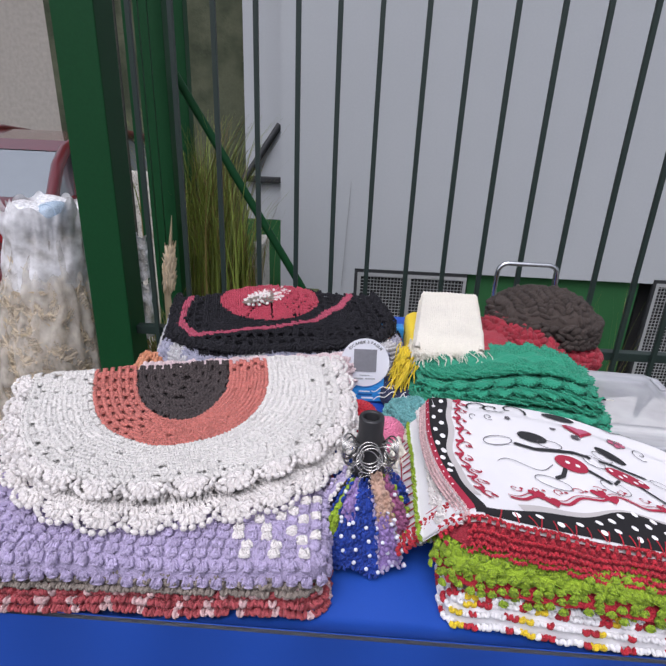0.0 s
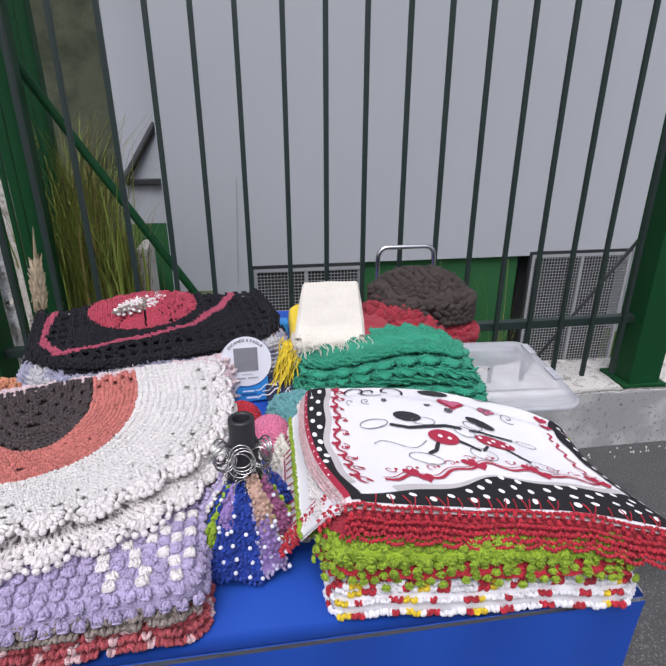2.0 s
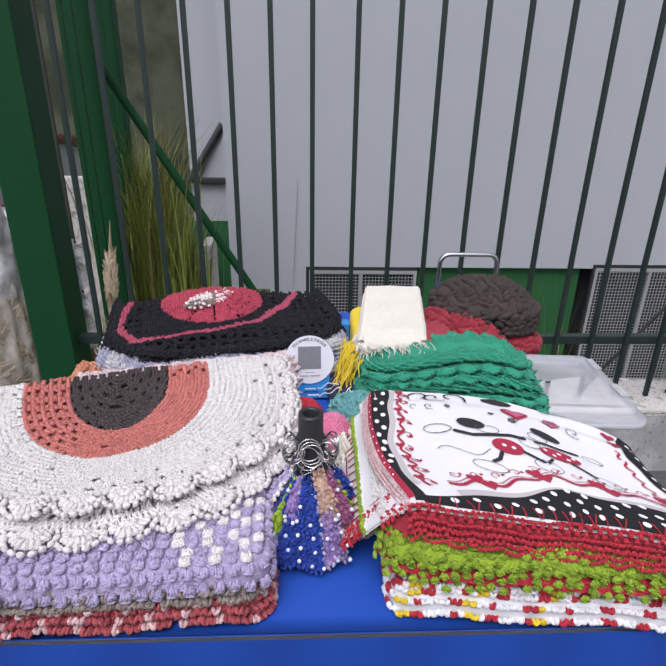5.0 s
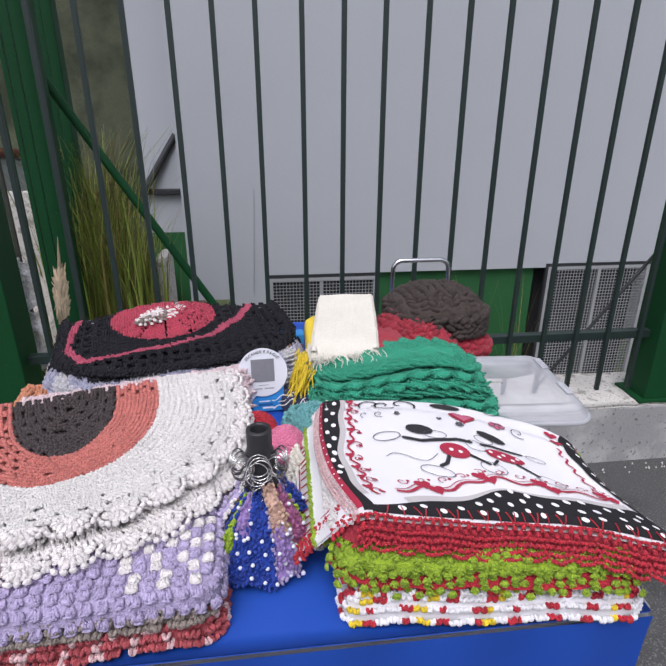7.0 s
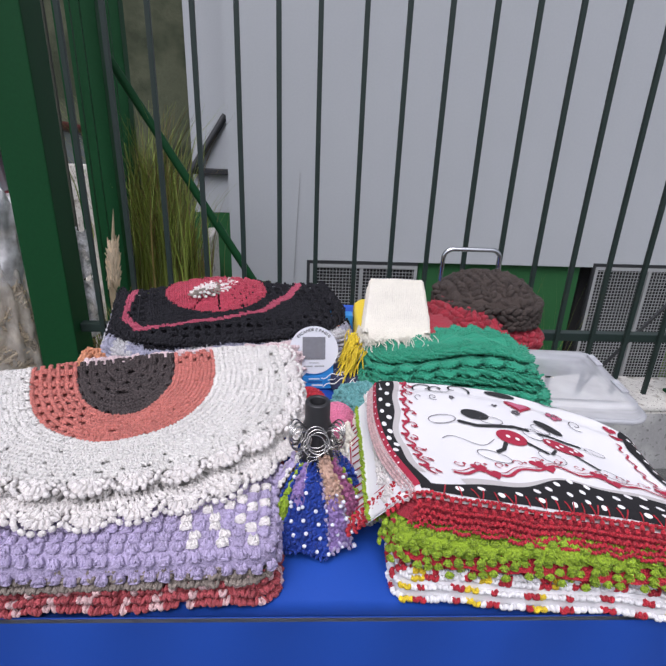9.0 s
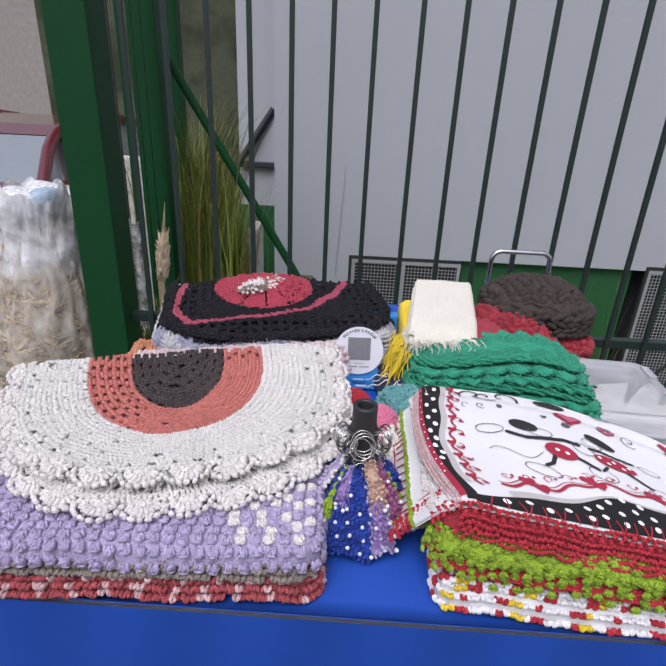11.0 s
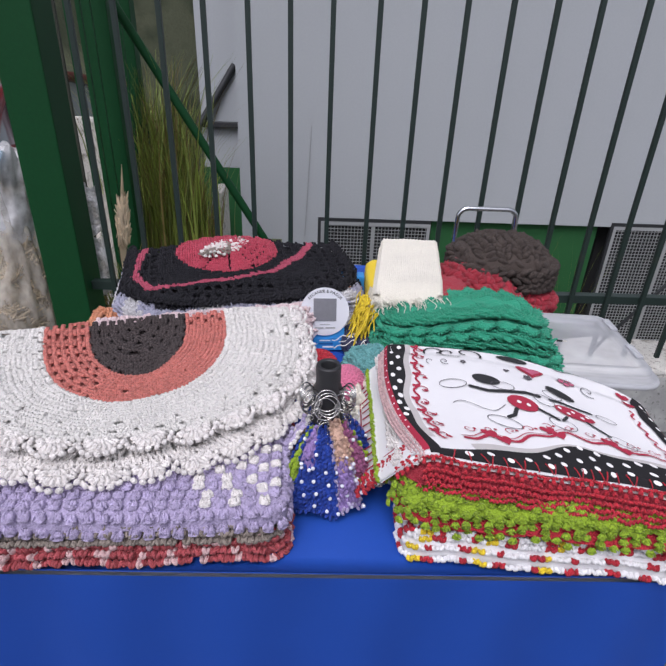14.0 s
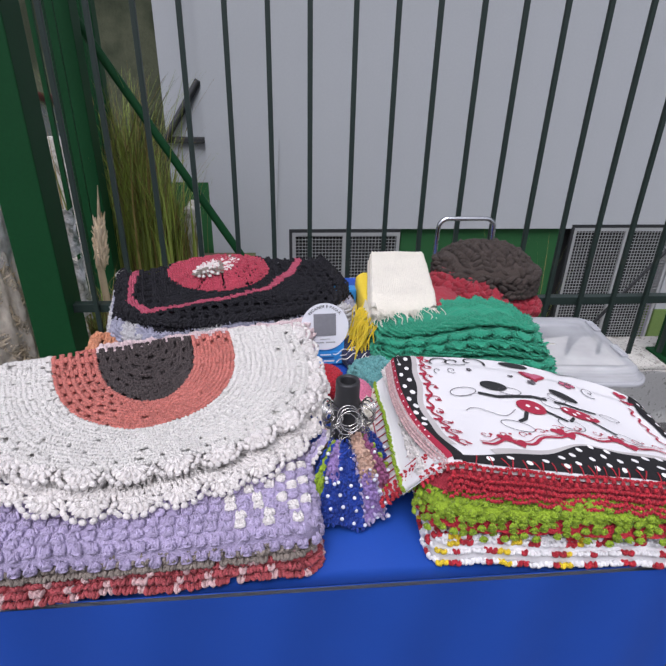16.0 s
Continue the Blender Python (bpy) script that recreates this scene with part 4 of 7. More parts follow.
def heart(s, t, r):
    out = []
    for i in range(24):
        a = 2 * math.pi * i / 24
        x = 16 * math.sin(a) ** 3
        y = -(13 * math.cos(a) - 5 * math.cos(2 * a) - 2 * math.cos(3 * a) - math.cos(4 * a))
        out.append((s + x / 17 * r / W_T, t + y / 17 * r / H_T))
    return out


def spiral(s, t, r, turns=1.3, start=0.0, flip=1):
    return [(s + flip * r * (1 - k / 26) * math.cos(start + turns * 2 * math.pi * k / 22) / W_T, t + r * (1 - k / 26) * math.sin(start + turns * 2 * math.pi * k / 22) / H_T) for k in range(23)]


def printed_towel():
    tw = thing("printed_towel", (0, 0, 0), "white cotton towel printed with hearts, scrolls and a polka dot border", "towel")
    grid_mesh("cloth", lambda i, j: towel_at(i, j), 120, 80, M_CLOTHW, tw, thick=0.008)
    def step(q):
        q = min(max(q, 0), 1)
        return q * q * (3 - 2 * q)

    def left_in(t):
        return 0.125 - 0.065 * step((t - 0.1) / 0.65) + 0.006 * math.sin(t * 21)

    def low_up(s):
        return 0.945 - 0.105 * step((s - 0.04) / 0.5) - 0.045 * math.exp(-((s - 0.9) / 0.07) ** 2) + 0.012 * math.sin(s * 23)

    def right_in(t):
        return 0.912 - 0.02 * math.sin(t * 6) + 0.004 * math.sin(t * 33)

    def strip(f, g, a, b, across, n=44, m=4):
        """Cells between the lines f and g, from a to b; across: the lines run over t."""
        out = []
        for k in range(n):
            p, q = a + (b - a) * k / n, a + (b - a) * (k + 1) / n
            for j in range(m):
                u, v = j / m, (j + 1) / m
                c = [(f(w) * (1 - h) + g(w) * h, w) for w, h in ((p, u), (q, u), (q, v), (p, v))]
                out.append(c if across else [(y, x) for x, y in c])
        return out
    bands = strip(lambda t: 0.030, left_in, 0.0, 0.985, True) + strip(low_up, lambda s: 0.992, 0.055, 0.993, False) + strip(right_in, lambda t: 0.993, 0.0, 0.80, True)
    patch("dark_border", bands, M_CLOTHB, tw, "black border", 0.0017)
    grey = strip(left_in, lambda t: left_in(t) + 0.022, 0.0, 0.88, True, m=2) + strip(lambda s: low_up(s) - 0.022 - 0.012 * math.sin(s * 9), low_up, 0.16, 0.90, False, m=2)
    patch("grey_band", grey, M_PRINTK, tw, "pale grey band inside the black border", 0.0016)
    patch("edge_stripe", strip(lambda t: 0.006, lambda t: 0.030, 0.0, 0.97, True) + stroke([(0.986, 0.03 + 0.83 * k / 12) for k in range(13)], 0.004), M_PRINTR, tw, "dark red edge stripe", 0.0024)
    dots = []
    for k in range(15):
        t = 0.03 + 0.056 * k
        w = left_in(t) - 0.030
        if w > 0.03:
            dots.append(disc(0.030 + w * (0.3 + 0.4 * (k % 2)), t, 0.0046, squash=1.2))
        dots.append(disc(0.015 + 0.007 * (k % 2), t, 0.0016, squash=1.2))
    for k in range(16):
        s0 = 0.13 + 0.054 * k
        h = 0.985 - low_up(s0)
        for row in range(3):
            if h > 0.045 * (row + 1):
                dots.append(disc(s0 + 0.012 * (row % 2) + 0.004 * math.sin(k * 2.1), 0.965 - 0.052 * row - 0.02 * (k % 2), 0.0040, squash=0.95))
    for k in range(9):
        dots.append(disc(0.938, 0.05 + 0.085 * k, 0.0044))
        dots.append(disc(0.976, 0.09 + 0.085 * k, 0.0040))
    patch("dot", dots, M_PRINTW, tw, "white dots", 0.0031)
    red = []
    for k in range(9):
        t = 0.05 + 0.095 * k
        s0 = left_in(t) + 0.045
        red += [heart(s0 - 0.008, t + 0.02, 0.0058)] + [disc(s0 + 0.02, t + 0.05, 0.0036, squash=0.6, turn=0.7)]
        red += stroke(spiral(s0 + 0.012, t + 0.045, 0.008, 0.9, k, 1), 0.0016)
    red += stroke([(left_in(0.04 + 0.0058 * q) + 0.045 + 0.008 * math.sin(q * 0.39), 0.04 + 0.0058 * q) for q in range(146)], 0.0034)
    red += stroke([(0.16 + 0.0045 * q, low_up(0.16 + 0.0045 * q) - 0.075 + 0.014 * math.sin(q * 0.22)) for q in range(164)], 0.0040)
    red += stroke([(0.16 + 0.0045 * q, low_up(0.16 + 0.0045 * q) - 0.093 + 0.014 * math.sin(q * 0.22 + 0.3)) for q in range(164)], 0.0011)
    for k in range(11):
        s0 = 0.17 + 0.066 * k
        t0 = low_up(s0 + 0.03) - 0.08
        if k % 3 == 1:
            red += [heart(s0 + 0.02, t0 - 0.022, 0.0105), heart(s0 + 0.048, t0 + 0.01, 0.0105)]
        red += stroke(spiral(s0 + 0.03, t0 - 0.05, 0.0075, 1.0, k), 0.0013) + [disc(s0 + 0.05, t0 - 0.055, 0.0022)]
    red += [heart(0.865, 0.12, 0.012), heart(0.872, 0.22, 0.012)]
    for k in range(5):
        red += stroke([(0.855 + 0.010 * math.sin(q + k), 0.3 + 0.09 * k + 0.085 * q / 6) for q in range(7)], 0.0036)
    patch("scroll_border", red, M_PRINTR, tw, "red scrolls and small hearts")
    def fig(loops):
        return [[(0.05 + 0.78 * a, b + 0.035) for a, b in loop] for loop in loops]
    patch("heart", fig([heart(0.60, 0.17, 0.026)]), M_PRINTR, tw, "rose-red heart")
    patch("heart_fill", fig([heart(0.60, 0.165, 0.019)]), M_PRINTP, tw, "", 0.0031)
    petals = [disc(0.755 + 0.024 * math.cos(a), 0.17 + 0.030 * math.sin(a), 0.0064) for a in (0.3, 1.56, 2.8, 4.1, 5.3)]
    patch("flower", fig(petals), M_PRINTP, tw, "small rose flower")
    patch("flower_line", fig([c for p in petals for c in stroke(p + p[:1], 0.0011)]), M_PRINTG, tw, "", 0.0031)
    tiny = [disc(0.575 + 0.011 * math.cos(a), 0.262 + 0.015 * math.sin(a), 0.0036) for a in (0.3, 1.56, 2.8, 4.1, 5.3)]
    tiny += [disc(0.345 + 0.007 * math.cos(a), 0.19 + 0.010 * math.sin(a), 0.0022) for a in (0.3, 1.56, 2.8, 4.1, 5.3)] + [heart(0.50, 0.22, 0.005)]
    patch("small_flower", fig(tiny), M_PRINTG, tw, "small dark flowers")
    # plain shapes in the middle of the print
    black = [disc(0.405, 0.335, 0.021, 18, 0.62, 0.25), disc(0.70, 0.335, 0.026, 18, 0.42, 0.3)]
    for line, w in (([(0.33, 0.40), (0.39, 0.43), (0.45, 0.425), (0.53, 0.415), (0.585, 0.425)], 0.0068), ([(0.545, 0.53), (0.585, 0.57), (0.61, 0.60)], 0.0062), ([(0.455, 0.55), (0.43, 0.60), (0.40, 0.62)], 0.0062),
                    ([(0.63, 0.43), (0.68, 0.425), (0.74, 0.435), (0.80, 0.44)], 0.0055), ([(0.745, 0.56), (0.785, 0.62), (0.80, 0.64)], 0.0055), ([(0.66, 0.56), (0.63, 0.60)], 0.0055)):
        black += stroke(line, w) + [disc(*p, w / 2, 8) for p in line]
    patch("black_shape", fig(black), M_INK, tw, "plain black print shapes")
    patch("red_shape", fig([disc(0.495, 0.505, 0.024, 20, 0.72, 0.2), disc(0.71, 0.505, 0.033, 20, 0.46, 0.18)]), M_PRINTR, tw, "plain red print shapes")
    patch("shape_dot", fig([disc(0.655 + 0.027 * k, 0.485 + 0.03 * (k % 2) + 0.005 * k, 0.0036) for k in range(5)] + [disc(0.48, 0.50, 0.0035), disc(0.512, 0.515, 0.0035)]), M_PRINTW, tw, "pale dots on the red shapes", 0.0031)
    lines = stroke([(0.22 + 0.20 * q / 14, 0.545 + 0.035 * math.sin(q * 0.45 + 3.6)) for q in range(15)], 0.0011)
    for c, r, sq, tn in (((0.265, 0.385), 0.024, 0.42, -0.15), ((0.37, 0.66), 0.025, 0.5, 0.35), ((0.615, 0.635), 0.023, 0.7, 0.4), ((0.60, 0.45), 0.018, 0.7, 0.2), ((0.855, 0.455), 0.016, 0.45, 0.2), ((0.835, 0.665), 0.020, 0.5, 0.25), ((0.455, 0.38), 0.017, 0.6, 0.15), ((0.655, 0.38), 0.017, 0.6, 0.15)):
        loop = disc(*c, r, 20, sq, tn)
        lines += stroke(loop + loop[:1], 0.0013) + stroke([loop[q] for q in (3, 5, 7)], 0.0011)
    lines += stroke(spiral(0.85, 0.20, 0.017, 1.2, 1.0), 0.0018) + stroke(spiral(0.27, 0.20, 0.009, 1.2, 1.0), 0.0013) + stroke(spiral(0.21, 0.20, 0.010, 0.7, 2.0), 0.0013)
    patch("drawn_line", fig(lines), M_PRINTG, tw, "thin dark drawn lines")
    far = stroke(spiral(0.285, 0.12, 0.017, 1.0, 0.6), 0.0026) + stroke(spiral(0.34, 0.11, 0.019, 0.8, 2.6, -1), 0.0026) + stroke(spiral(0.245, 0.115, 0.019, 0.8, 2.6), 0.0026)
    patch("curl", far + [disc(0.47, 0.09, 0.019, 16, 0.45)] + stroke([(0.6 + 0.1 * q / 6, 0.06 + 0.015 * math.sin(q)) for q in range(7)], 0.002), M_INK, tw, "black curls by the fold")
    # yarn edging worked into the hems
    Q, E, M = [], [], []
    for k in range(80):
        for q in range(4):
            p = towel_at(0.0, (k + 0.5 * (q % 2)) / 80)
            Q.append((p[0] + 0.002 - 0.003 * q, p[1], p[2] + 0.003 - 0.0045 * q)); E.append((-0.5, 0.6 if (k + q) % 2 else -0.6, -0.5)); M.append((-0.7, 0, 0.7))
    stitch_ob("side_edging", Q, E, M, 0.0065, 0.0038, 0.0026, Y_PINK, tw, "pale pink lace edging")["kind"] = "stuff"
    lines = [[towel_at(0.10 + 0.88 * k / 30 + 0.012 * f * (k % 3 - 1), 0.955 + 0.043 * f) for f in (0, 0.35, 0.7, 1)] for k in range(31)]
    tubes("blanket_stitch", [[(a[0], a[1], a[2] + 0.003) for a in l] for l in lines], 0.0010, Y_SCARLET, tw, "thin red blanket stitches", n=4)
    # red crochet trim hanging from the near hem and round its corner
    rim = [along_line(LEFT, 0.93 + 0.07 * k / 24) for k in range(24)] + [along_line(NEAR, k / 110) for k in range(111)]
    pts = np.array(rim)
    gone = np.concatenate([[0], np.cumsum(np.hypot(*np.diff(pts, axis=0).T))])
    tang = np.gradient(pts, axis=0)
    tang /= np.linalg.norm(tang, axis=1)[:, None]

    def hem(length):
        x, y, tx, ty = (np.interp(length, gone, q) for q in (pts[:, 0], pts[:, 1], tang[:, 0], tang[:, 1]))
        return np.array([x, y, 0]), np.array([ty, -tx, 0]), np.array([tx, ty, 0])
    P, D, N, L, W = [], [], [], [], []
    rng = np.random.RandomState(31)
    rows = ((0.000, 0.000, "s"), (0.0055, -0.002, "p"), (0.011, -0.0055, "p"), (0.0165, -0.010, "s"), (0.0215, -0.0155, "c"), (0.0262, -0.0210, "c"), (0.0305, -0.0255, "f"))
    for i, (o, z, kind) in enumerate(rows):
        stepw = {"s": 0.0058, "p": 0.0125, "c": 0.0072, "f": 0.0058}[kind]
        for k in range(int(gone[-1] / stepw)):
            l = (k + 0.5 * (i % 2)) * stepw
            p, out, tg = hem(l)
            lob = abs(math.sin(math.pi * l / 0.034))
            o2 = o + (0.005 * lob * max(i - 3, 0) / 3)
            base = towel_at(min(max((l - gone[23]) / (gone[-1] - gone[23]), 0), 1), 0.99)[2] - 0.002
            pos = p + out * o2 + np.array([0, 0, base + z - 0.004 * lob * max(i - 4, 0) / 2 + 0.002 * math.sin(l * 60)]) + rng.normal(0, 0.0006, 3)
            for sg in ((-1, 1) if kind != "p" else (-0.6, 0.6)):
                P.append(pos + tg * 0.0016 * sg); D.append(out * (0.8 if kind != "s" else 0.5) + tg * 0.55 * sg + np.array([0, 0, -0.8])); N.append(out * 0.75 + np.array([0, 0, 0.66]))
                L.append(0.0095 if kind in "pc" else 0.0072); W.append(0.0042)
    stitch_ob("red_trim", P, D, N, np.array(L), np.array(W), 0.0028, Y_SCARLET, tw, "scarlet crocheted trim")["kind"] = "stuff"
    def under(i, j):
        p, out, _ = hem(gone[-1] * i)
        return (*(p[:2] + out[:2] * (-0.02 + 0.042 * j)), towel_at(min(max((gone[-1] * i - gone[23]) / (gone[-1] - gone[23]), 0), 1), 0.99)[2] - 0.009 - 0.022 * j * j)
    # added sheet in a darker red, so the holes of the trim look shaded
    grid_mesh("trim_hole_shade", under, 90, 6, Y_CHUNKR, tw)


def towel_pile():
    def lim(u, v, d, s, i):
        return np.zeros(len(u), int)
    for n, (z, g, c, lab) in enumerate(((0.946, 0.0, (0.392, 0.678), "white towel with a lime crocheted trim"), (0.922, 0.004, (0.394, 0.680), "folded towel with lime and red crocheted trim"))):
        Rug("lime_towel", c, -6 - n, 0.208 + g, 0.165 + g, 0.04, False, z, 0.022, Y_LIME if n == 0 else Y_SCARLET, lab, "towel", "towels with crocheted trim", scallop=(0.014, 0.036, 0.03), wave=(0.005, 0.15, 0.05), roll=0.02).clusters(
            0.0105, 0.0145, 0.07, lim, ["trim"], [Y_LIME], h=0.003, skip=lambda x, y: y > 0.74, strands=4, fan=0.7, wide=0.22).back(0.004)

    def mixp(u, v, d, s, i):
        return np.where((s / 0.05) % 1 < 0.3, 1, np.where((s / 0.09) % 1 < 0.2, 2, 0))
    Rug("folded_towel", (0.395, 0.68), -5, 0.212, 0.18, 0.03, False, TABLE + 0.005, 0.042, M_CLOTHW, "white folded towel with red and yellow trim", "towel", "towels with crocheted trim", roll=0.016, wave=(0.003, 0.2, 0.05)).knit(
        0.008, 0.009, 0.03, mixp, ["cloth_edge", "red_trim", "yellow_trim"], [M_CLOTHW, Y_SCARLET, Y_YELLOW], h=0.004).back(0.004)

    # towels whose folded sides fan out beside the pile
    def side(x0, drop, z0, y0, y1, bow, w=0.07):
        return lambda i, j: (x0 - w * i * (1 - 0.35 * j) + bow * math.sin(math.pi * i) - 0.01 * j, y0 + (y1 - y0) * j + 0.01 * i, z0 - drop * i ** 1.4 + 0.005 * math.sin(j * 9 + i * 3))
    f1 = side(0.186, 0.080, 0.985, 0.605, 0.885, 0.012, 0.070)
    a = thing("side_towel", (0, 0, 0), "white towel with red blanket stitch, hanging beside the pile", "towel", "towels hanging at the side")
    grid_mesh("cloth", f1, 14, 40, M_CLOTHW, a, thick=0.004)
    lines = []
    for k in range(15):
        j = 0.08 + 0.9 * k / 14
        lines.append([tuple(np.array(f1(0.30 + 0.6 * q / 5, j + 0.012 * q / 5)) + [-0.002, 0, 0.002]) for q in range(6)])
    lines.append([tuple(np.array(f1(0.93, j / 30)) + [-0.002, 0, 0.002]) for j in range(31)])
    tubes("blanket_stitch", lines, 0.0012, M_PRINTR, a, "dark red blanket stitch", n=5)
    P, D, N = [], [], []
    for q in range(6):
        for k in range(15):
            p = np.array(f1(0.15 + 0.85 * k / 14, 0.0)) + [RNG.normal(0, 0.001), -0.005 * q + 0.012, 0.004 - 0.0012 * q]
            P.append(p); D.append((1 if (k + q) % 2 else -1, 0.8, 0)); N.append((-0.4, -0.3, 1))
    stitch_ob("trim", P, D, N, 0.010, 0.006, 0.004, Y_SCARLET, a, "red crocheted corner")
    f2 = side(0.197, 0.035, 1.0, 0.585, 0.90, 0.004, 0.034)
    b = thing("side_towel", (0, 0, 0), "white and pink lace-edged towel, folded beside the pile", "towel", "towels hanging at the side")
    grid_mesh("cloth", f2, 10, 40, M_CLOTHW, b, thick=0.003)
    P = [np.array(f2(0.72 + 0.28 * RNG.rand(), RNG.rand())) + [-0.003, 0, 0.003] for _ in range(420)]
    stitch_ob("lace", P, RNG.rand(420, 3) - 0.5, [(-0.5, 0, 1)] * 420, 0.008, 0.004, 0.003, Y_WHITE, b, "white lace edge")
    f3 = side(0.192, 0.05, 0.993, 0.575, 0.89, 0.006, 0.052)
    c = thing("side_towel", (0, 0, 0), "white towel with a lime crocheted edge beside the pile", "towel", "towels hanging at the side")
    grid_mesh("cloth", f3, 10, 40, M_CLOTHW, c, thick=0.003)
    P = [np.array(f3(0.94 + 0.06 * RNG.rand(), k / 200)) + [-0.003, 0, 0.002] for k in range(200)]
    stitch_ob("lime_edge", P, RNG.rand(200, 3) - 0.5, [(-0.7, 0, 1)] * 200, 0.0055, 0.0035, 0.0035, Y_LIME, c, "lime edge")


printed_towel()
towel_pile()


# ---- cushions and knitted heaps ----
def superblob(name, at, half, power, mat, parent=None, label="", rough=0.0, freq=20.0, pitch=0.0, nu=56, nv=28):
    """A soft rounded block."""
    vs = []
    cp, sp = math.cos(pitch), math.sin(pitch)
    def pw(x):
        return math.copysign(abs(x) ** power, x)
    for j in range(nv + 1):
        ph = -math.pi / 2 + math.pi * j / nv
        for i in range(nu):
            th = 2 * math.pi * i / nu
            p = Vector((half[0] * pw(math.cos(ph)) * pw(math.cos(th)), half[1] * pw(math.cos(ph)) * pw(math.sin(th)), half[2] * pw(math.sin(ph))))
            if rough:
                p *= 1 + rough * noise.noise(Vector(p) * freq + Vector(at))
            vs.append((at[0] + p.x, at[1] + p.y * cp - p.z * sp, at[2] + p.y * sp + p.z * cp))
    fs = [(j * nu + i, j * nu + (i + 1) % nu, (j + 1) * nu + (i + 1) % nu, (j + 1) * nu + i) for j in range(nv) for i in range(nu)]
    return link(name, fast_mesh(name, vs, fs), mat, parent, label)


def puff_dome(name, at, half, gap, size, mat, label, category="blanket", group="", turn=0.0, lo=0.0, herring=True):
    """A heap of chunky knitting: plump loops in herringbone rows over a dome."""
    t = thing(name, at, label, category, group)
    superblob("core", (0, 0, half[2] * 0.45), (half[0] * 0.93, half[1] * 0.93, half[2] * 0.5), 0.75, mat, t)
    P, D, N = [], [], []
    rows = int(2 * half[0] / gap)
    for i in range(-rows, rows + 1):
        for j in range(-rows * 2, rows * 2 + 1):
            x, y = i * gap, j * gap * 0.62 + (gap * 0.3 if i % 2 else 0)
            xr, yr = x * math.cos(turn) - y * math.sin(turn), x * math.sin(turn) + y * math.cos(turn)
            e = (abs(xr) / half[0]) ** 2.6 + (abs(yr) / half[1]) ** 2.6
            if e > 1.0:
                continue
            z = half[2] * (1 - e) ** 0.42
            if z < lo:
                continue
            nx, ny = 2.6 * xr / half[0] ** 2, 2.6 * yr / half[1] ** 2
            n = Vector((nx * (0.3 + e), ny * (0.3 + e), 2.2 / half[2] * (1.05 - e))).normalized()
            a = turn + (0.75 if i % 2 else -0.75) + RNG.normal(0, 0.25)
            d = Vector((math.sin(a), math.cos(a), 0))
            d = (d - n * d.dot(n)).normalized()
            P.append((xr + RNG.normal(0, 0.0025), yr + RNG.normal(0, 0.0025), z + 0.006 * noise.noise((xr * 30, yr * 30, 1))))
            D.append(tuple(d)); N.append(tuple(n))
    # steep flanks
    for k in range(int(3.1 * (half[0] + half[1]) / (gap * 0.8))):
        for q in range(max(int(half[2] * 0.62 / (gap * 0.7)), 1)):
            a = 2 * math.pi * (k + 0.5 * (q % 2)) * gap * 0.8 / (3.1 * (half[0] + half[1]))
            c, s = math.cos(a), math.sin(a)
            P.append((half[0] * 0.98 * math.copysign(abs(c) ** 0.77, c), half[1] * 0.98 * math.copysign(abs(s) ** 0.77, s), 0.008 + q * gap * 0.7 + RNG.normal(0, 0.003)))
            D.append((-s, c, 0.6 if q % 2 else -0.6)); N.append((c, s, 0.35))
    n = len(P)
    stitch_ob("knitting", P, D, N, size * (0.85 + 0.3 * RNG.rand(n)), size * 0.52 * (0.85 + 0.3 * RNG.rand(n)), size * 0.40, mat, t)["kind"] = "stuff"
    return t


def strands(name, starts, fn, radius, mat, parent, label="", n=4):
    """Loose fringe: thin yarns from starts along fn(start, f)."""
    lines = []
    for s in starts:
        k = RNG.rand(3)
        lines.append([fn(s, q / 7, k) for q in range(8)])
    ob = tubes(name, lines, radius, mat, parent, label, n=n)
    ob["kind"] = "stuff"
    return ob


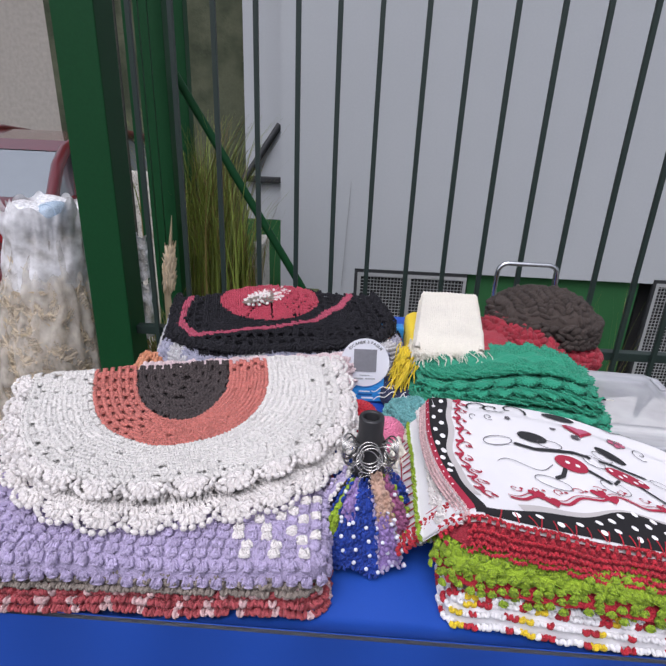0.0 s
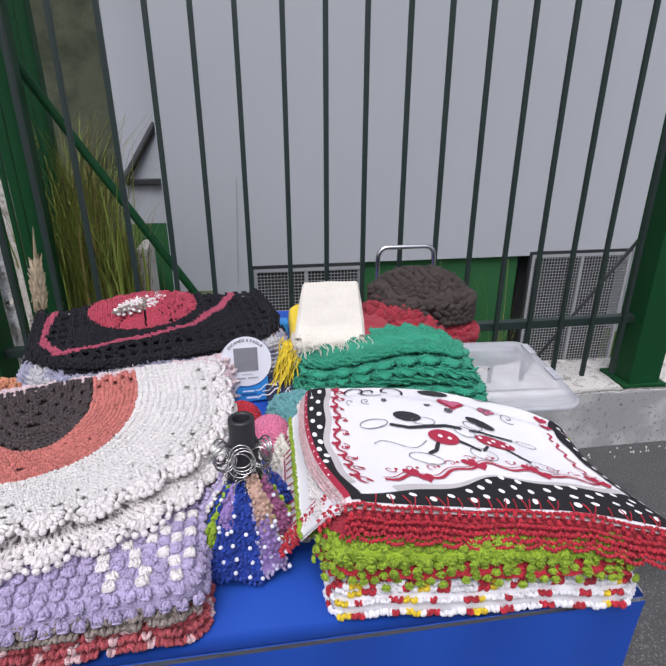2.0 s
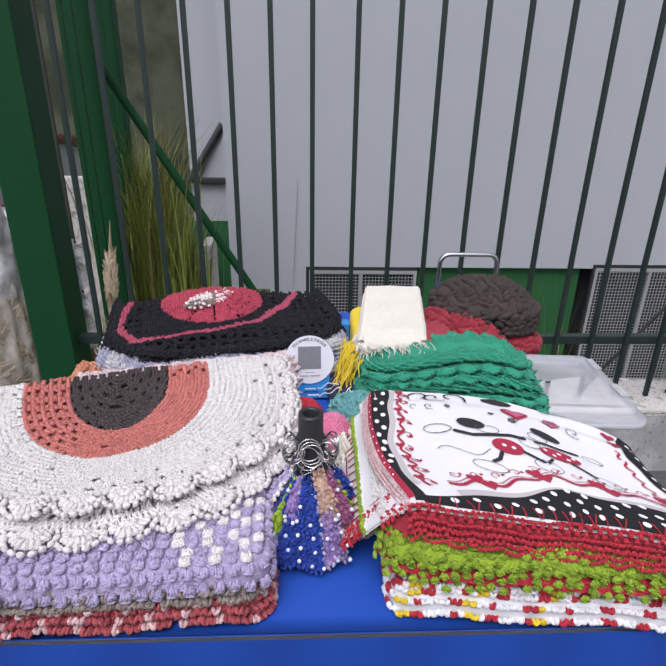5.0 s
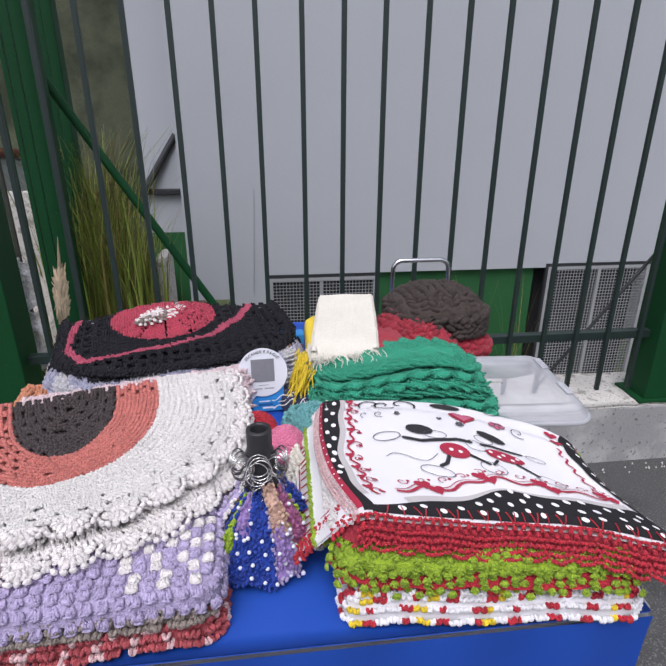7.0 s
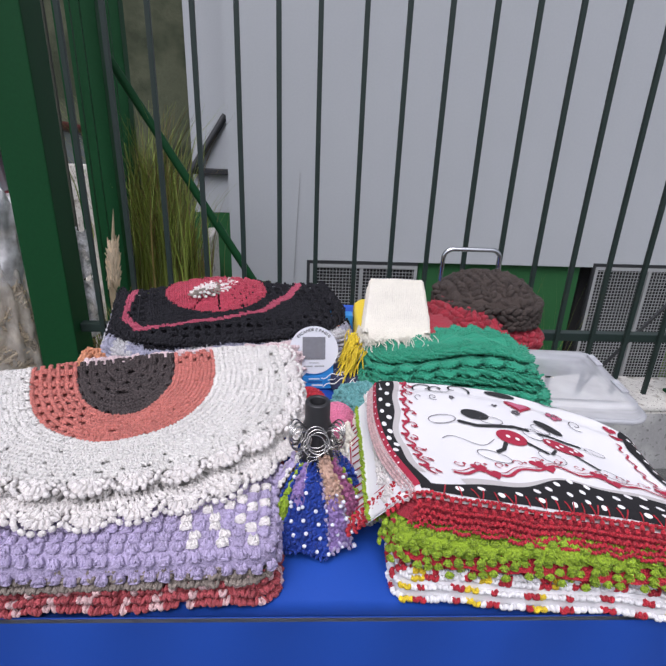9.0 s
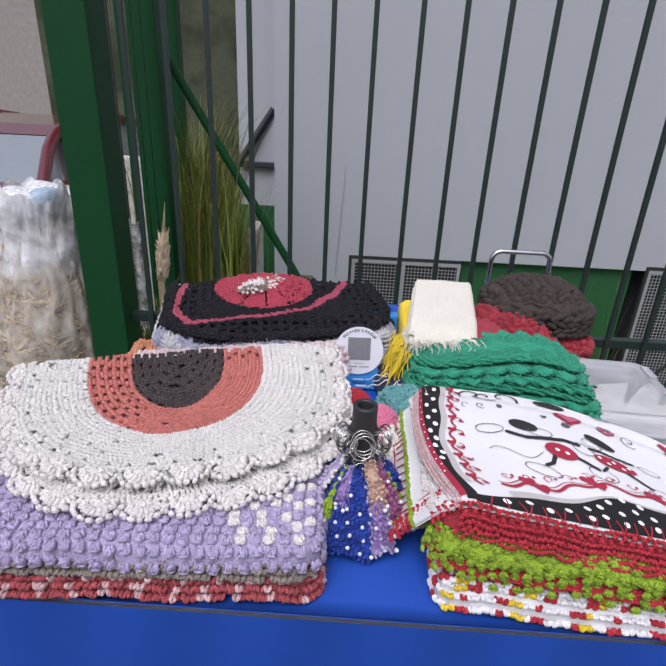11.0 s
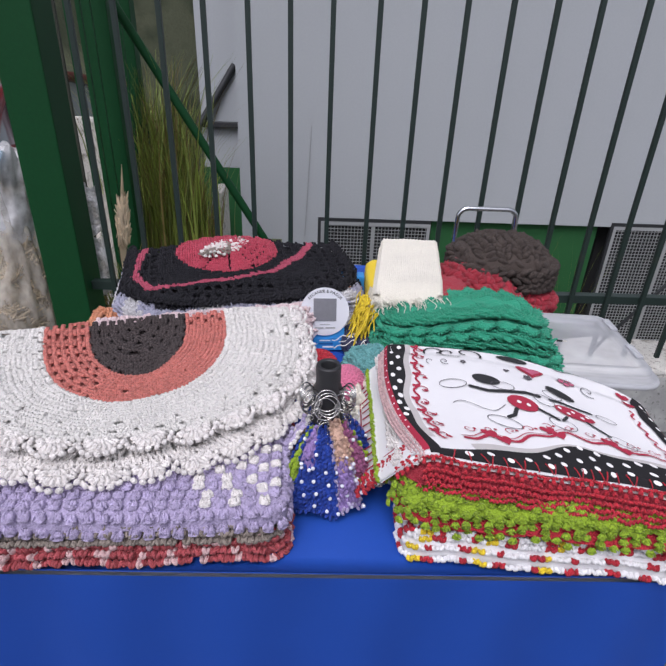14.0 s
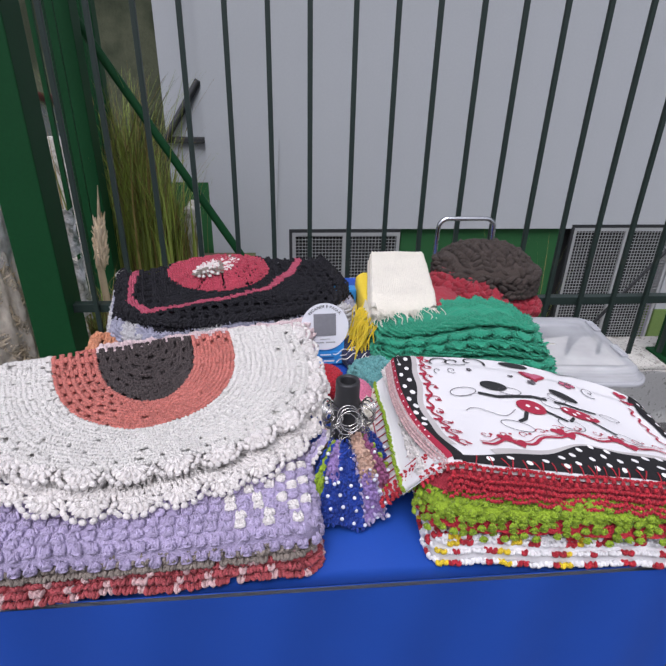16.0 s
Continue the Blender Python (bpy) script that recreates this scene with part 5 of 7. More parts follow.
def green_pile():
    for n in range(9):
        z0 = TABLE + 0.004 + 0.0130 * n
        t = thing("green_mat", (0.386 + 0.006 * math.sin(n * 2.3), 1.10 + 0.0045 * n, z0), "emerald green crocheted mat with a ruffled edge, stacked", "crocheted mat", "stack of green crochet")
        a, b, turn = 0.216 - 0.004 * n, 0.172 - 0.0130 * n, radians(-5 + 2.5 * math.sin(n * 1.9))
        rng = np.random.RandomState(60 + n)
        ph, per = np.array([1.1 * n, 0.5 * n, 0.6 * n]), 0.046
        c, sn = math.cos(turn), math.sin(turn)

        def at(r, d, lift, n=n, a=a, b=b, ph=ph, per=per, c=c, sn=sn):
            u, v, nu, nv, s = r.T
            edge = max(1 - d / 0.04, 0)
            lob = np.abs(np.sin(math.pi * s / per + ph[0] + 0.5 * np.sin(s * 9 + ph[1])))
            o = 0.017 * lob * edge ** 2
            x, y = u + nu * o, v + nv * o
            hump = (n / 8) * (0.024 * np.exp(-((x - 0.065) / 0.11) ** 2) - 0.014 * np.clip(-x / 0.2, 0, 1) - 0.014 * np.clip((x - 0.13) / 0.07, 0, 1))
            z = lift + hump + edge * (0.0062 * np.sin(2 * math.pi * s / per + ph[1] + 1.6 * np.sin(s * 8 + ph[2])) - 0.002) - 0.0022 * lob * edge
            z = z + 0.0009 * math.sin(d * 2 * math.pi / 0.0062) + (0.0045 * np.sin(x * 95 + 2 * np.sin(y * 40)) * min(d / 0.03, 1) if n > 6 else 0)
            return np.stack([x * c - y * sn, x * sn + y * c, z], 1)
        m = 420
        rows = [at(ring_points(a, b, 0.05, 0.004, 0.01, False, m), 0.004, 0.0)]
        rows.append(at(ring_points(a, b, 0.05, 0.0, 0.01, False, m), 0.0, 0.0020))
        rows += [at(ring_points(a, b, 0.05, d, 0.01, False, m), d, 0.0045) for d in np.arange(0.0022, min(b, 0.12 if n < 8 else 0.5) - 0.004, 0.00155)]
        r = ring_points(a, b, 0.05, b - 0.004, 0.01, False, m)
        r[:, 1] = 0
        rows.append(at(r, b - 0.004, 0.0045))
        v = np.concatenate(rows)
        f = [(i * m + j, i * m + j + 1, (i + 1) * m + j + 1, (i + 1) * m + j) for i in range(len(rows) - 1) for j in range(m - 1)]
        link("ruffled_sheet", fast_mesh("ruffled_sheet", v, np.array(f)), Y_TEAL, t)
        P, D, N = [], [], []
        for d in np.arange(0.001, 0.05, 0.0062):
            r = ring_points(a, b, 0.05, d, 0.0058, False)
            p = at(r, d, 0.0052)
            P.append(p); D.append(np.stack([r[:, 2] + 0.5 * (np.arange(len(r)) % 2 - 0.5), r[:, 3], np.zeros(len(r))], 1)); N.append(np.tile([0, 0, 1.0], (len(r), 1)))
        stitch_ob("stitches", np.concatenate(P), np.concatenate(D), np.concatenate(N), 0.0078, 0.0046, 0.0017, Y_TEAL, t)["kind"] = "stuff"


def scarves():
    r = thing("red_scarf", (0, 0, 0), "folded red crocheted scarf under the cream one", "scarf")
    superblob("body", (0.350, 1.262, 0.928), (0.088, 0.085, 0.060), 0.5, Y_CHUNKR, r, rough=0.10, freq=70)
    y = thing("yellow_scarf", (0, 0, 0), "yellow woollen scarf with long fringe, folded", "scarf")
    superblob("body", (0.265, 1.375, 0.915), (0.085, 0.16, 0.048), 0.4, Y_YELLOW, y, rough=0.03, freq=60)
    starts = [(0.152 + 0.035 * RNG.rand(), 1.12 + 0.14 * RNG.rand(), 0.962) for _ in range(90)]
    strands("fringe", starts, lambda s, f, k: (s[0] - 0.03 * f * (0.4 + k[0]) + 0.004 * math.sin(f * 7 + k[1] * 6), s[1] - 0.045 * f * (0.5 + k[1]), s[2] - 0.085 * f ** 1.4 * (0.6 + 0.5 * k[2])), 0.0017, Y_YELLOW, y, "yellow fringe")
    c = thing("cream_scarf", (0, 0, 0), "cream woollen scarf neatly folded with fringe at one end", "scarf")
    def fold(i, j):
        x = -0.089 + 0.178 * i
        ex, ey = min(i, 1 - i) * 0.178, min(j, 1 - j) * 0.372
        r = 0.012
        drop = sum(0.045 * max(1 - e / r, 0) ** 2 for e in (ex, min(ey, 0.372 * (1 - j) if j > 0.5 else 1)))
        droop = 0.034 * max(1 - j / 0.2, 0) ** 2
        return (0.315 - 0.052 * (1 - j) + x * (1 + 0.03 * (1 - j)) + 0.002 * noise.noise((j * 9, 1, 0)), 1.166 + 0.372 * j, 0.998 + 0.022 * j - min(drop, 0.045) - droop + 0.004 * noise.noise((i * 3, j * 5, 2)))
    grid_mesh("body", fold, 44, 80, Y_CREAM, c)
    P, D, N = [], [], []
    for i in range(36):
        for j in range(66):
            fi, fj = (i + 0.5) / 36, (j + 0.5 + 0.5 * (i % 2)) / 66.5
            p = fold(fi, fj)
            P.append((p[0], p[1], p[2] - 0.0008)); D.append((0.45 if i % 2 else -0.45, 1, 0)); N.append((0.5 * (fi - 0.5) ** 3 * 8, 0, 1))
    stitch_ob("knit", P, D, N, 0.0076, 0.0056, 0.0016, Y_CREAM, c)["kind"] = "stuff"
    for k in range(3):
        tubes("fold_edge", [[(0.265 - 0.086 + 0.172 * q / 12, 1.178 + 0.004 * k, 0.966 - 0.012 * k + 0.001 * math.sin(q + k)) for q in range(13)]], 0.0075, Y_CREAM, c, n=8)
        tubes("fold_edge", [[(0.265 - 0.077 + 0.048 * q / 12, 1.18 + 0.34 * q / 12, 0.982 - 0.014 * k + 0.014 * q / 12) for q in range(13)]], 0.008, Y_CREAM, c, n=8)
        tubes("fold_edge", [[(0.265 + 0.077 + 0.048 * q / 12, 1.18 + 0.34 * q / 12, 0.982 - 0.014 * k + 0.014 * q / 12) for q in range(13)]], 0.008, Y_CREAM, c, n=8)
    starts = [(0.176 + 0.185 * RNG.rand(), 1.172, 0.968 + 0.02 * RNG.rand()) for _ in range(64)]
    strands("fringe", starts, lambda s, f, k: (s[0] + 0.03 * f * (k[0] - 0.5) + 0.003 * math.sin(f * 6 + k[1] * 6), s[1] - 0.045 * f * (0.3 + k[1]), s[2] - 0.004 * f * (0.8 + k[2])), 0.0011, Y_CREAM, c, "cream fringe")
    starts = [(0.182 - 0.004 * RNG.rand(), 1.2 + 0.06 * RNG.rand(), 0.975) for _ in range(26)]
    strands("side_fringe", starts, lambda s, f, k: (s[0] - 0.03 * f * k[0], s[1] - 0.04 * f * k[1], s[2] - 0.07 * f * (0.5 + k[2])), 0.0012, Y_CREAM, c)
    n = thing("navy_scarf", (0, 0, 0), "navy scarf with white fringe lying beside the sign", "scarf")
    superblob("body", (0.165, 1.13, 0.886), (0.06, 0.075, 0.024), 0.6, Y_NAVY, n, rough=0.1, freq=40)
    starts = [(0.12 + 0.09 * RNG.rand(), 1.06 + 0.12 * RNG.rand(), 0.912) for _ in range(34)]
    strands("fringe", starts, lambda s, f, k: (s[0] - 0.06 * f * (k[0] - 0.2), s[1] - 0.05 * f * k[1], s[2] - 0.012 * f + 0.004 * math.sin(f * 9 + 6 * k[2])), 0.0014, Y_WHITE, n, "white fringe")


def small_crochet():
    def pl(u, v, d, s, i):
        return np.where(chance(u, 0.08, RNG), -1, 0)
    def bit(name, at, ang, a, b, z, th, mat, label, wave=(0.006, 0.05, 0.03)):
        Rug(name, at, ang, a, b, min(a, b) * 0.7, False, z, th, mat, label, "crochet piece", "small crochet pieces", wave=wave, roll=min(th, 0.02), scallop=(0.005, 0.024, 0.02)).knit(0.007, 0.0075, min(a, b) - 0.003, pl, ["stitches"], [mat], h=0.005).back(0.005)
    bit("aqua_piece", (0.165, 0.985), 20, 0.055, 0.06, TABLE + 0.004, 0.06, Y_AQUA, "pale teal crocheted piece heaped beside the towels")
    bit("cream_piece", (0.142, 0.85), 12, 0.028, 0.085, TABLE + 0.004, 0.055, Y_CREAM, "cream crocheted strip lying beside the towels")
    bit("white_piece", (0.148, 0.74), 8, 0.028, 0.07, TABLE + 0.004, 0.04, Y_OFF, "off-white crocheted strip lying beside the towels")
    bit("pink_piece", (-0.005, 1.035), 20, 0.032, 0.06, TABLE + 0.004, 0.092, Y_PINK, "pale pink crocheted edge showing from the pile")
    bit("white_flap", (-0.005, 0.90), 30, 0.045, 0.035, 0.94, 0.03, Y_WHITE, "off-white crocheted shell flap at the rug's edge")
    bit("orange_piece", (-0.47, 1.16), 10, 0.035, 0.06, TABLE + 0.004, 0.05, Y_ORANGE, "orange crocheted piece beside the grey rugs")
    bit("peach_piece", (-0.50, 1.10), 10, 0.035, 0.035, TABLE + 0.004, 0.03, Y_CREAM, "pale yellow crocheted piece beside the rugs")
    bit("pink_rug_edge", (-0.20, 1.085), 15, 0.25, 0.035, TABLE + 0.004, 0.10, yarn("blush_yarn", (0.70, 0.56, 0.57), 0.2), "pale pink crocheted rug edge behind the oval rugs")
    bit("grey_flap", (0.115, 1.36), 60, 0.05, 0.03, TABLE + 0.004, 0.06, Y_GREYW, "grey and white crocheted rug corner")
    bit("rust_piece", (0.125, 1.36), 40, 0.028, 0.025, TABLE + 0.004, 0.06, Y_ORANGE, "rust crocheted piece beside the grey rugs")
    for at, r, mat, lab in (((0.052, 0.955), 0.043, Y_SCARLET, "round red crocheted ball on the table"), ((0.108, 0.905), 0.04, yarn("candy_pink_yarn", (0.7, 0.2, 0.33), 0.15), "round pink crocheted ball with a red underside")):
        b = thing("crochet_ball", (at[0], at[1], TABLE + 0.004 + r), lab, "ball", "crocheted balls")
        superblob("core", (0, 0, 0), (r * 0.97, r * 0.97, r * 0.97), 1.0, mat, b)
        P = [np.array((math.cos(q * 2.39996) * math.sqrt(1 - zz * zz), math.sin(q * 2.39996) * math.sqrt(1 - zz * zz), zz)) for q in range(520) for zz in [1 - 2 * (q + 0.5) / 520]]
        stitch_ob("stitches", [p * r * 0.97 for p in P], [np.cross(p, (0.1, 0.2, 1)) for p in P], P, 0.0075, 0.006, 0.0025, mat, b)
    pk = thing("packet", (0.142, 1.43, TABLE + 0.004), "small blue and red printed packet behind the sign", "packet")
    part("body", boxed(-0.035, 0.035, -0.02, 0.02, 0, 0.075, 0.004), M_SIGNB, pk)
    part("red_panel", boxed(-0.03, 0.03, -0.0225, -0.0205, 0.012, 0.045), M_PRINTR, pk, "red panel")


green_pile()
scarves()
puff_dome("red_blanket", (0.485, 1.40, TABLE + 0.004), (0.118, 0.14, 0.118), 0.024, 0.040, Y_CHUNKR, "dark red chunky knitted blanket rolled under the taupe one", group="chunky knitted blankets", turn=0.3)
puff_dome("red_blanket", (0.60, 1.455, TABLE + 0.004), (0.138, 0.13, 0.07), 0.024, 0.040, Y_CHUNKR, "dark red chunky knitted fold under the taupe blanket", group="chunky knitted blankets", turn=0.1)
puff_dome("taupe_blanket", (0.58, 1.48, TABLE + 0.066), (0.148, 0.14, 0.118), 0.024, 0.041, Y_CHUNK, "dark taupe chunky knitted blanket heaped on a red one", group="chunky knitted blankets", turn=0.12)
small_crochet()


# ---- sign, key rings, box lid, trolley ----
def glyphs(text, size):
    """Each character of a text as flat mesh arrays with its width."""
    out = []
    for ch in text:
        if ch == " ":
            out.append((None, None, size * 0.35))
            continue
        cu = bpy.data.curves.new("glyph", "FONT")
        cu.body, cu.size = ch, size
        cu.offset = size * 0.012
        ob = new("glyph", cu)
        me = ob.to_mesh()
        v = np.array([tuple(x.co) for x in me.vertices])
        f = [tuple(p.vertices) for p in me.polygons]
        w = v[:, 0].max() - v[:, 0].min()
        v[:, 0] -= (v[:, 0].max() + v[:, 0].min()) / 2
        out.append((v, f, w + size * 0.09))
        ob.to_mesh_clear()
        bpy.data.objects.remove(ob)
    return out


def pay_sign():
    s = thing("pay_sign", (0.063, 1.135, TABLE + 0.004), "round white acrylic pay sign on a blue stand", "sign")
    tilt = pose(0, 0, 0.092, 90 - 14, 0, 3)

    def flat(name, loop, z0, z1, mat, label=""):
        bm = bmesh.new()
        lo = [bm.verts.new(tilt @ Vector((x, y, z0))) for x, y in loop]
        hi = [bm.verts.new(tilt @ Vector((x, y, z1))) for x, y in loop]
        bm.faces.new(lo[::-1])
        bm.faces.new(hi)
        for i in range(len(loop)):
            j = (i + 1) % len(loop)
            bm.faces.new((lo[i], lo[j], hi[j], hi[i]))
        return part(name, bm, mat, s, label)
    R = 0.0575
    loop = [(R * math.cos(a), R * math.sin(a)) for a in np.linspace(math.radians(-108), math.radians(222), 56)]
    loop += [(-0.030, -0.068)]
    flat("disc", loop, 0.0, 0.003, M_SIGNW, "white speech-bubble disc")
    flat("back_panel", [(-0.047, -0.094), (0.047, -0.094), (0.047, -0.028), (-0.047, -0.028)], -0.004, -0.0005, M_SIGNB, "sky blue panel")
    flat("lower_panel", [(-0.026, -0.093), (0.042, -0.093), (0.042, -0.063), (-0.026, -0.063)], 0.0005, 0.003, M_SIGNB, "blue label panel")
    part("foot", boxed(-0.05, 0.05, -0.012, 0.03, -0.002, 0.004, 0.001), M_SIGNB, s)
    flat("square_mark", [(-0.027, -0.022), (0.027, -0.022), (0.027, 0.032), (-0.027, 0.032)], 0.0035, 0.0042, material("grey_print_square", (0.2, 0.2, 0.22), 0.6, vary=0.2, scale=60), "plain grey square")
    vs, fs = [], []
    g = glyphs("ESCANEIE E PAGUE", 0.0092)
    total = sum(q[2] for q in g)
    pos, rad = -total / 2, 0.0465
    for v, f, w in g:
        if v is not None:
            a = (pos + w / 2) / rad
            o = len(vs)
            for x, y, _ in v:
                r = rad + y
                vs.append(tuple(tilt @ Vector((r * math.sin(a) + x * math.cos(a), r * math.cos(a) - x * math.sin(a), 0.0044))))
            fs += [tuple(i + o for i in q) for q in f]
        pos += w
    me = bpy.data.meshes.new("lettering")
    me.from_pydata(vs, [], fs)
    link("lettering", me, M_INK, s, "black lettering round the rim")
    for k, (x0, x1, y, h) in enumerate(((-0.012, 0.012, -0.031, 0.0015), (-0.024, -0.003, -0.040, 0.003), (0.002, 0.025, -0.040, 0.003))):
        flat("text_bar", [(x0, y), (x1, y), (x1, y + h), (x0, y + h)], 0.0035, 0.0042, M_GRATE, "grey line of print")
    for x0, x1, y, h, m in ((-0.012, 0.014, -0.071, 0.003, M_SIGNW), (-0.014, 0.02, -0.079, 0.004, M_SIGNB2), (-0.005, 0.022, -0.087, 0.004, M_SIGNW), (-0.044, -0.028, -0.060, 0.0015, M_SIGNB2), (-0.044, -0.03, -0.078, 0.0015, M_SIGNB2)):
        flat("text_bar", [(x0, y), (x1, y), (x1, y + h), (x0, y + h)], 0.0035, 0.0042, m, "line of print")


def torus(r, t, m, n=28, k=6):
    v = []
    for i in range(n):
        a = 2 * math.pi * i / n
        for j in range(k):
            b = 2 * math.pi * j / k
            v.append(tuple(m @ Vector(((r + t * math.cos(b)) * math.cos(a), (r + t * math.cos(b)) * math.sin(a), t * math.sin(b)))))
    f = [(i * k + j, ((i + 1) % n) * k + j, ((i + 1) % n) * k + (j + 1) % k, i * k + (j + 1) % k) for i in range(n) for j in range(k)]
    return np.array(v), np.array(f)


def lathe(name, profile, mat, parent, label="", n=32):
    v = [(r * math.cos(2 * math.pi * i / n), r * math.sin(2 * math.pi * i / n), z) for r, z in profile for i in range(n)]
    f = [(k * n + i, k * n + (i + 1) % n, (k + 1) * n + (i + 1) % n, (k + 1) * n + i) for k in range(len(profile) - 1) for i in range(n)]
    return link(name, fast_mesh(name, v, f), mat, parent, label)


KX, KY = 0.066, 0.705


def key_stand():
    z0 = TABLE + 0.004
    s = thing("key_ring_stand", (KX, KY, z0), "black plastic tube standing on the table as a key ring holder", "stand")
    lathe("tube", [(0.001, 0.0), (0.045, 0.0), (0.045, 0.006), (0.032, 0.012), (0.029, 0.06), (0.026, 0.12), (0.0225, 0.165), (0.0195, 0.172), (0.0195, 0.203), (0.0185, 0.2055), (0.0135, 0.2055), (0.0125, 0.203), (0.0125, 0.12), (0.001, 0.12)], M_TUBE, s)
    return s


def key_piece(name, top, bl, br, tw, mat, label, pearls=0.0, mat2=None, gap=0.0062, curl=0.006):
    """A crocheted key ring pendant: a strip that widens downwards, with pearl beads and a steel ring."""
    t = thing(name, (0, 0, 0), label, "key ring", "crocheted key rings on the stand")
    top, bl, br = Vector(top), Vector(bl), Vector(br)
    along = (br - bl).normalized()
    L = ((bl + br) / 2 - top).length
    nrm = along.cross((top - (bl + br) / 2)).normalized()
    if nrm.y > 0:
        nrm = -nrm
    P, D, N, Q, edge = [], [], [], [], []
    rows = int(L / gap)
    rng = np.random.RandomState(hash_name(label) % 991)
    for i in range(rows + 1):
        f = i / rows
        a = top.lerp(bl, f) - along * tw / 2 * (1 - f)
        b = top.lerp(br, f) + along * tw / 2 * (1 - f)
        m = max(int((b - a).length / gap), 1)
        for j in range(m + 1):
            g = j / m
            p = a.lerp(b, g) + nrm * (0.012 * math.sin(math.pi * f) + curl * math.sin(math.pi * g) + 0.003 * math.sin(i * 1.7 + j)) + Vector((0, 0, -0.004 * math.sin(g * math.pi * 3) * f))
            p += Vector(rng.normal(0, 0.001, 3))
            if rng.rand() < 0.06:
                continue
            P.append(tuple(p)); D.append(tuple((b - a).normalized() * (0.6 if (i + j) % 2 else -0.6) + (top - bl).normalized())); N.append(tuple(nrm)); edge.append(j == 0 or j == m or i > rows - 2)
            if pearls and f > 0.12 and i % 3 == 1 and j % 3 == (i // 3) % 3 and rng.rand() < pearls:
                Q.append(p + nrm * 0.0045)
    k = len(P)
    if mat2:
        sel = np.array(edge)
        for mm, se, nm in ((mat, ~sel, "stitches"), (mat2, sel, "second_stitches")):
            ob = stitch_ob(nm, np.array(P)[se], np.array(D)[se], np.array(N)[se], 0.0098, 0.0058, 0.0036, mm, t)
            ob["kind"] = "stuff"
    else:
        stitch_ob("stitches", P, D, N, 0.0098, 0.0058, 0.0036, mat, t)["kind"] = "stuff"
    grid_mesh("lining", lambda u, v: tuple((top.lerp(bl, v) - along * tw / 2 * (1 - v)).lerp(top.lerp(br, v) + along * tw / 2 * (1 - v), u) + nrm * (0.012 * math.sin(math.pi * v) + curl * math.sin(math.pi * u) - 0.003)), 8, 10, mat, t)
    for q in Q:
        bm = bmesh.new()
        bmesh.ops.create_icosphere(bm, subdivisions=2, radius=0.0032, matrix=Matrix.Translation(q))
        part("pearl", bm, M_PEARL, t, smooth=True)
    return t


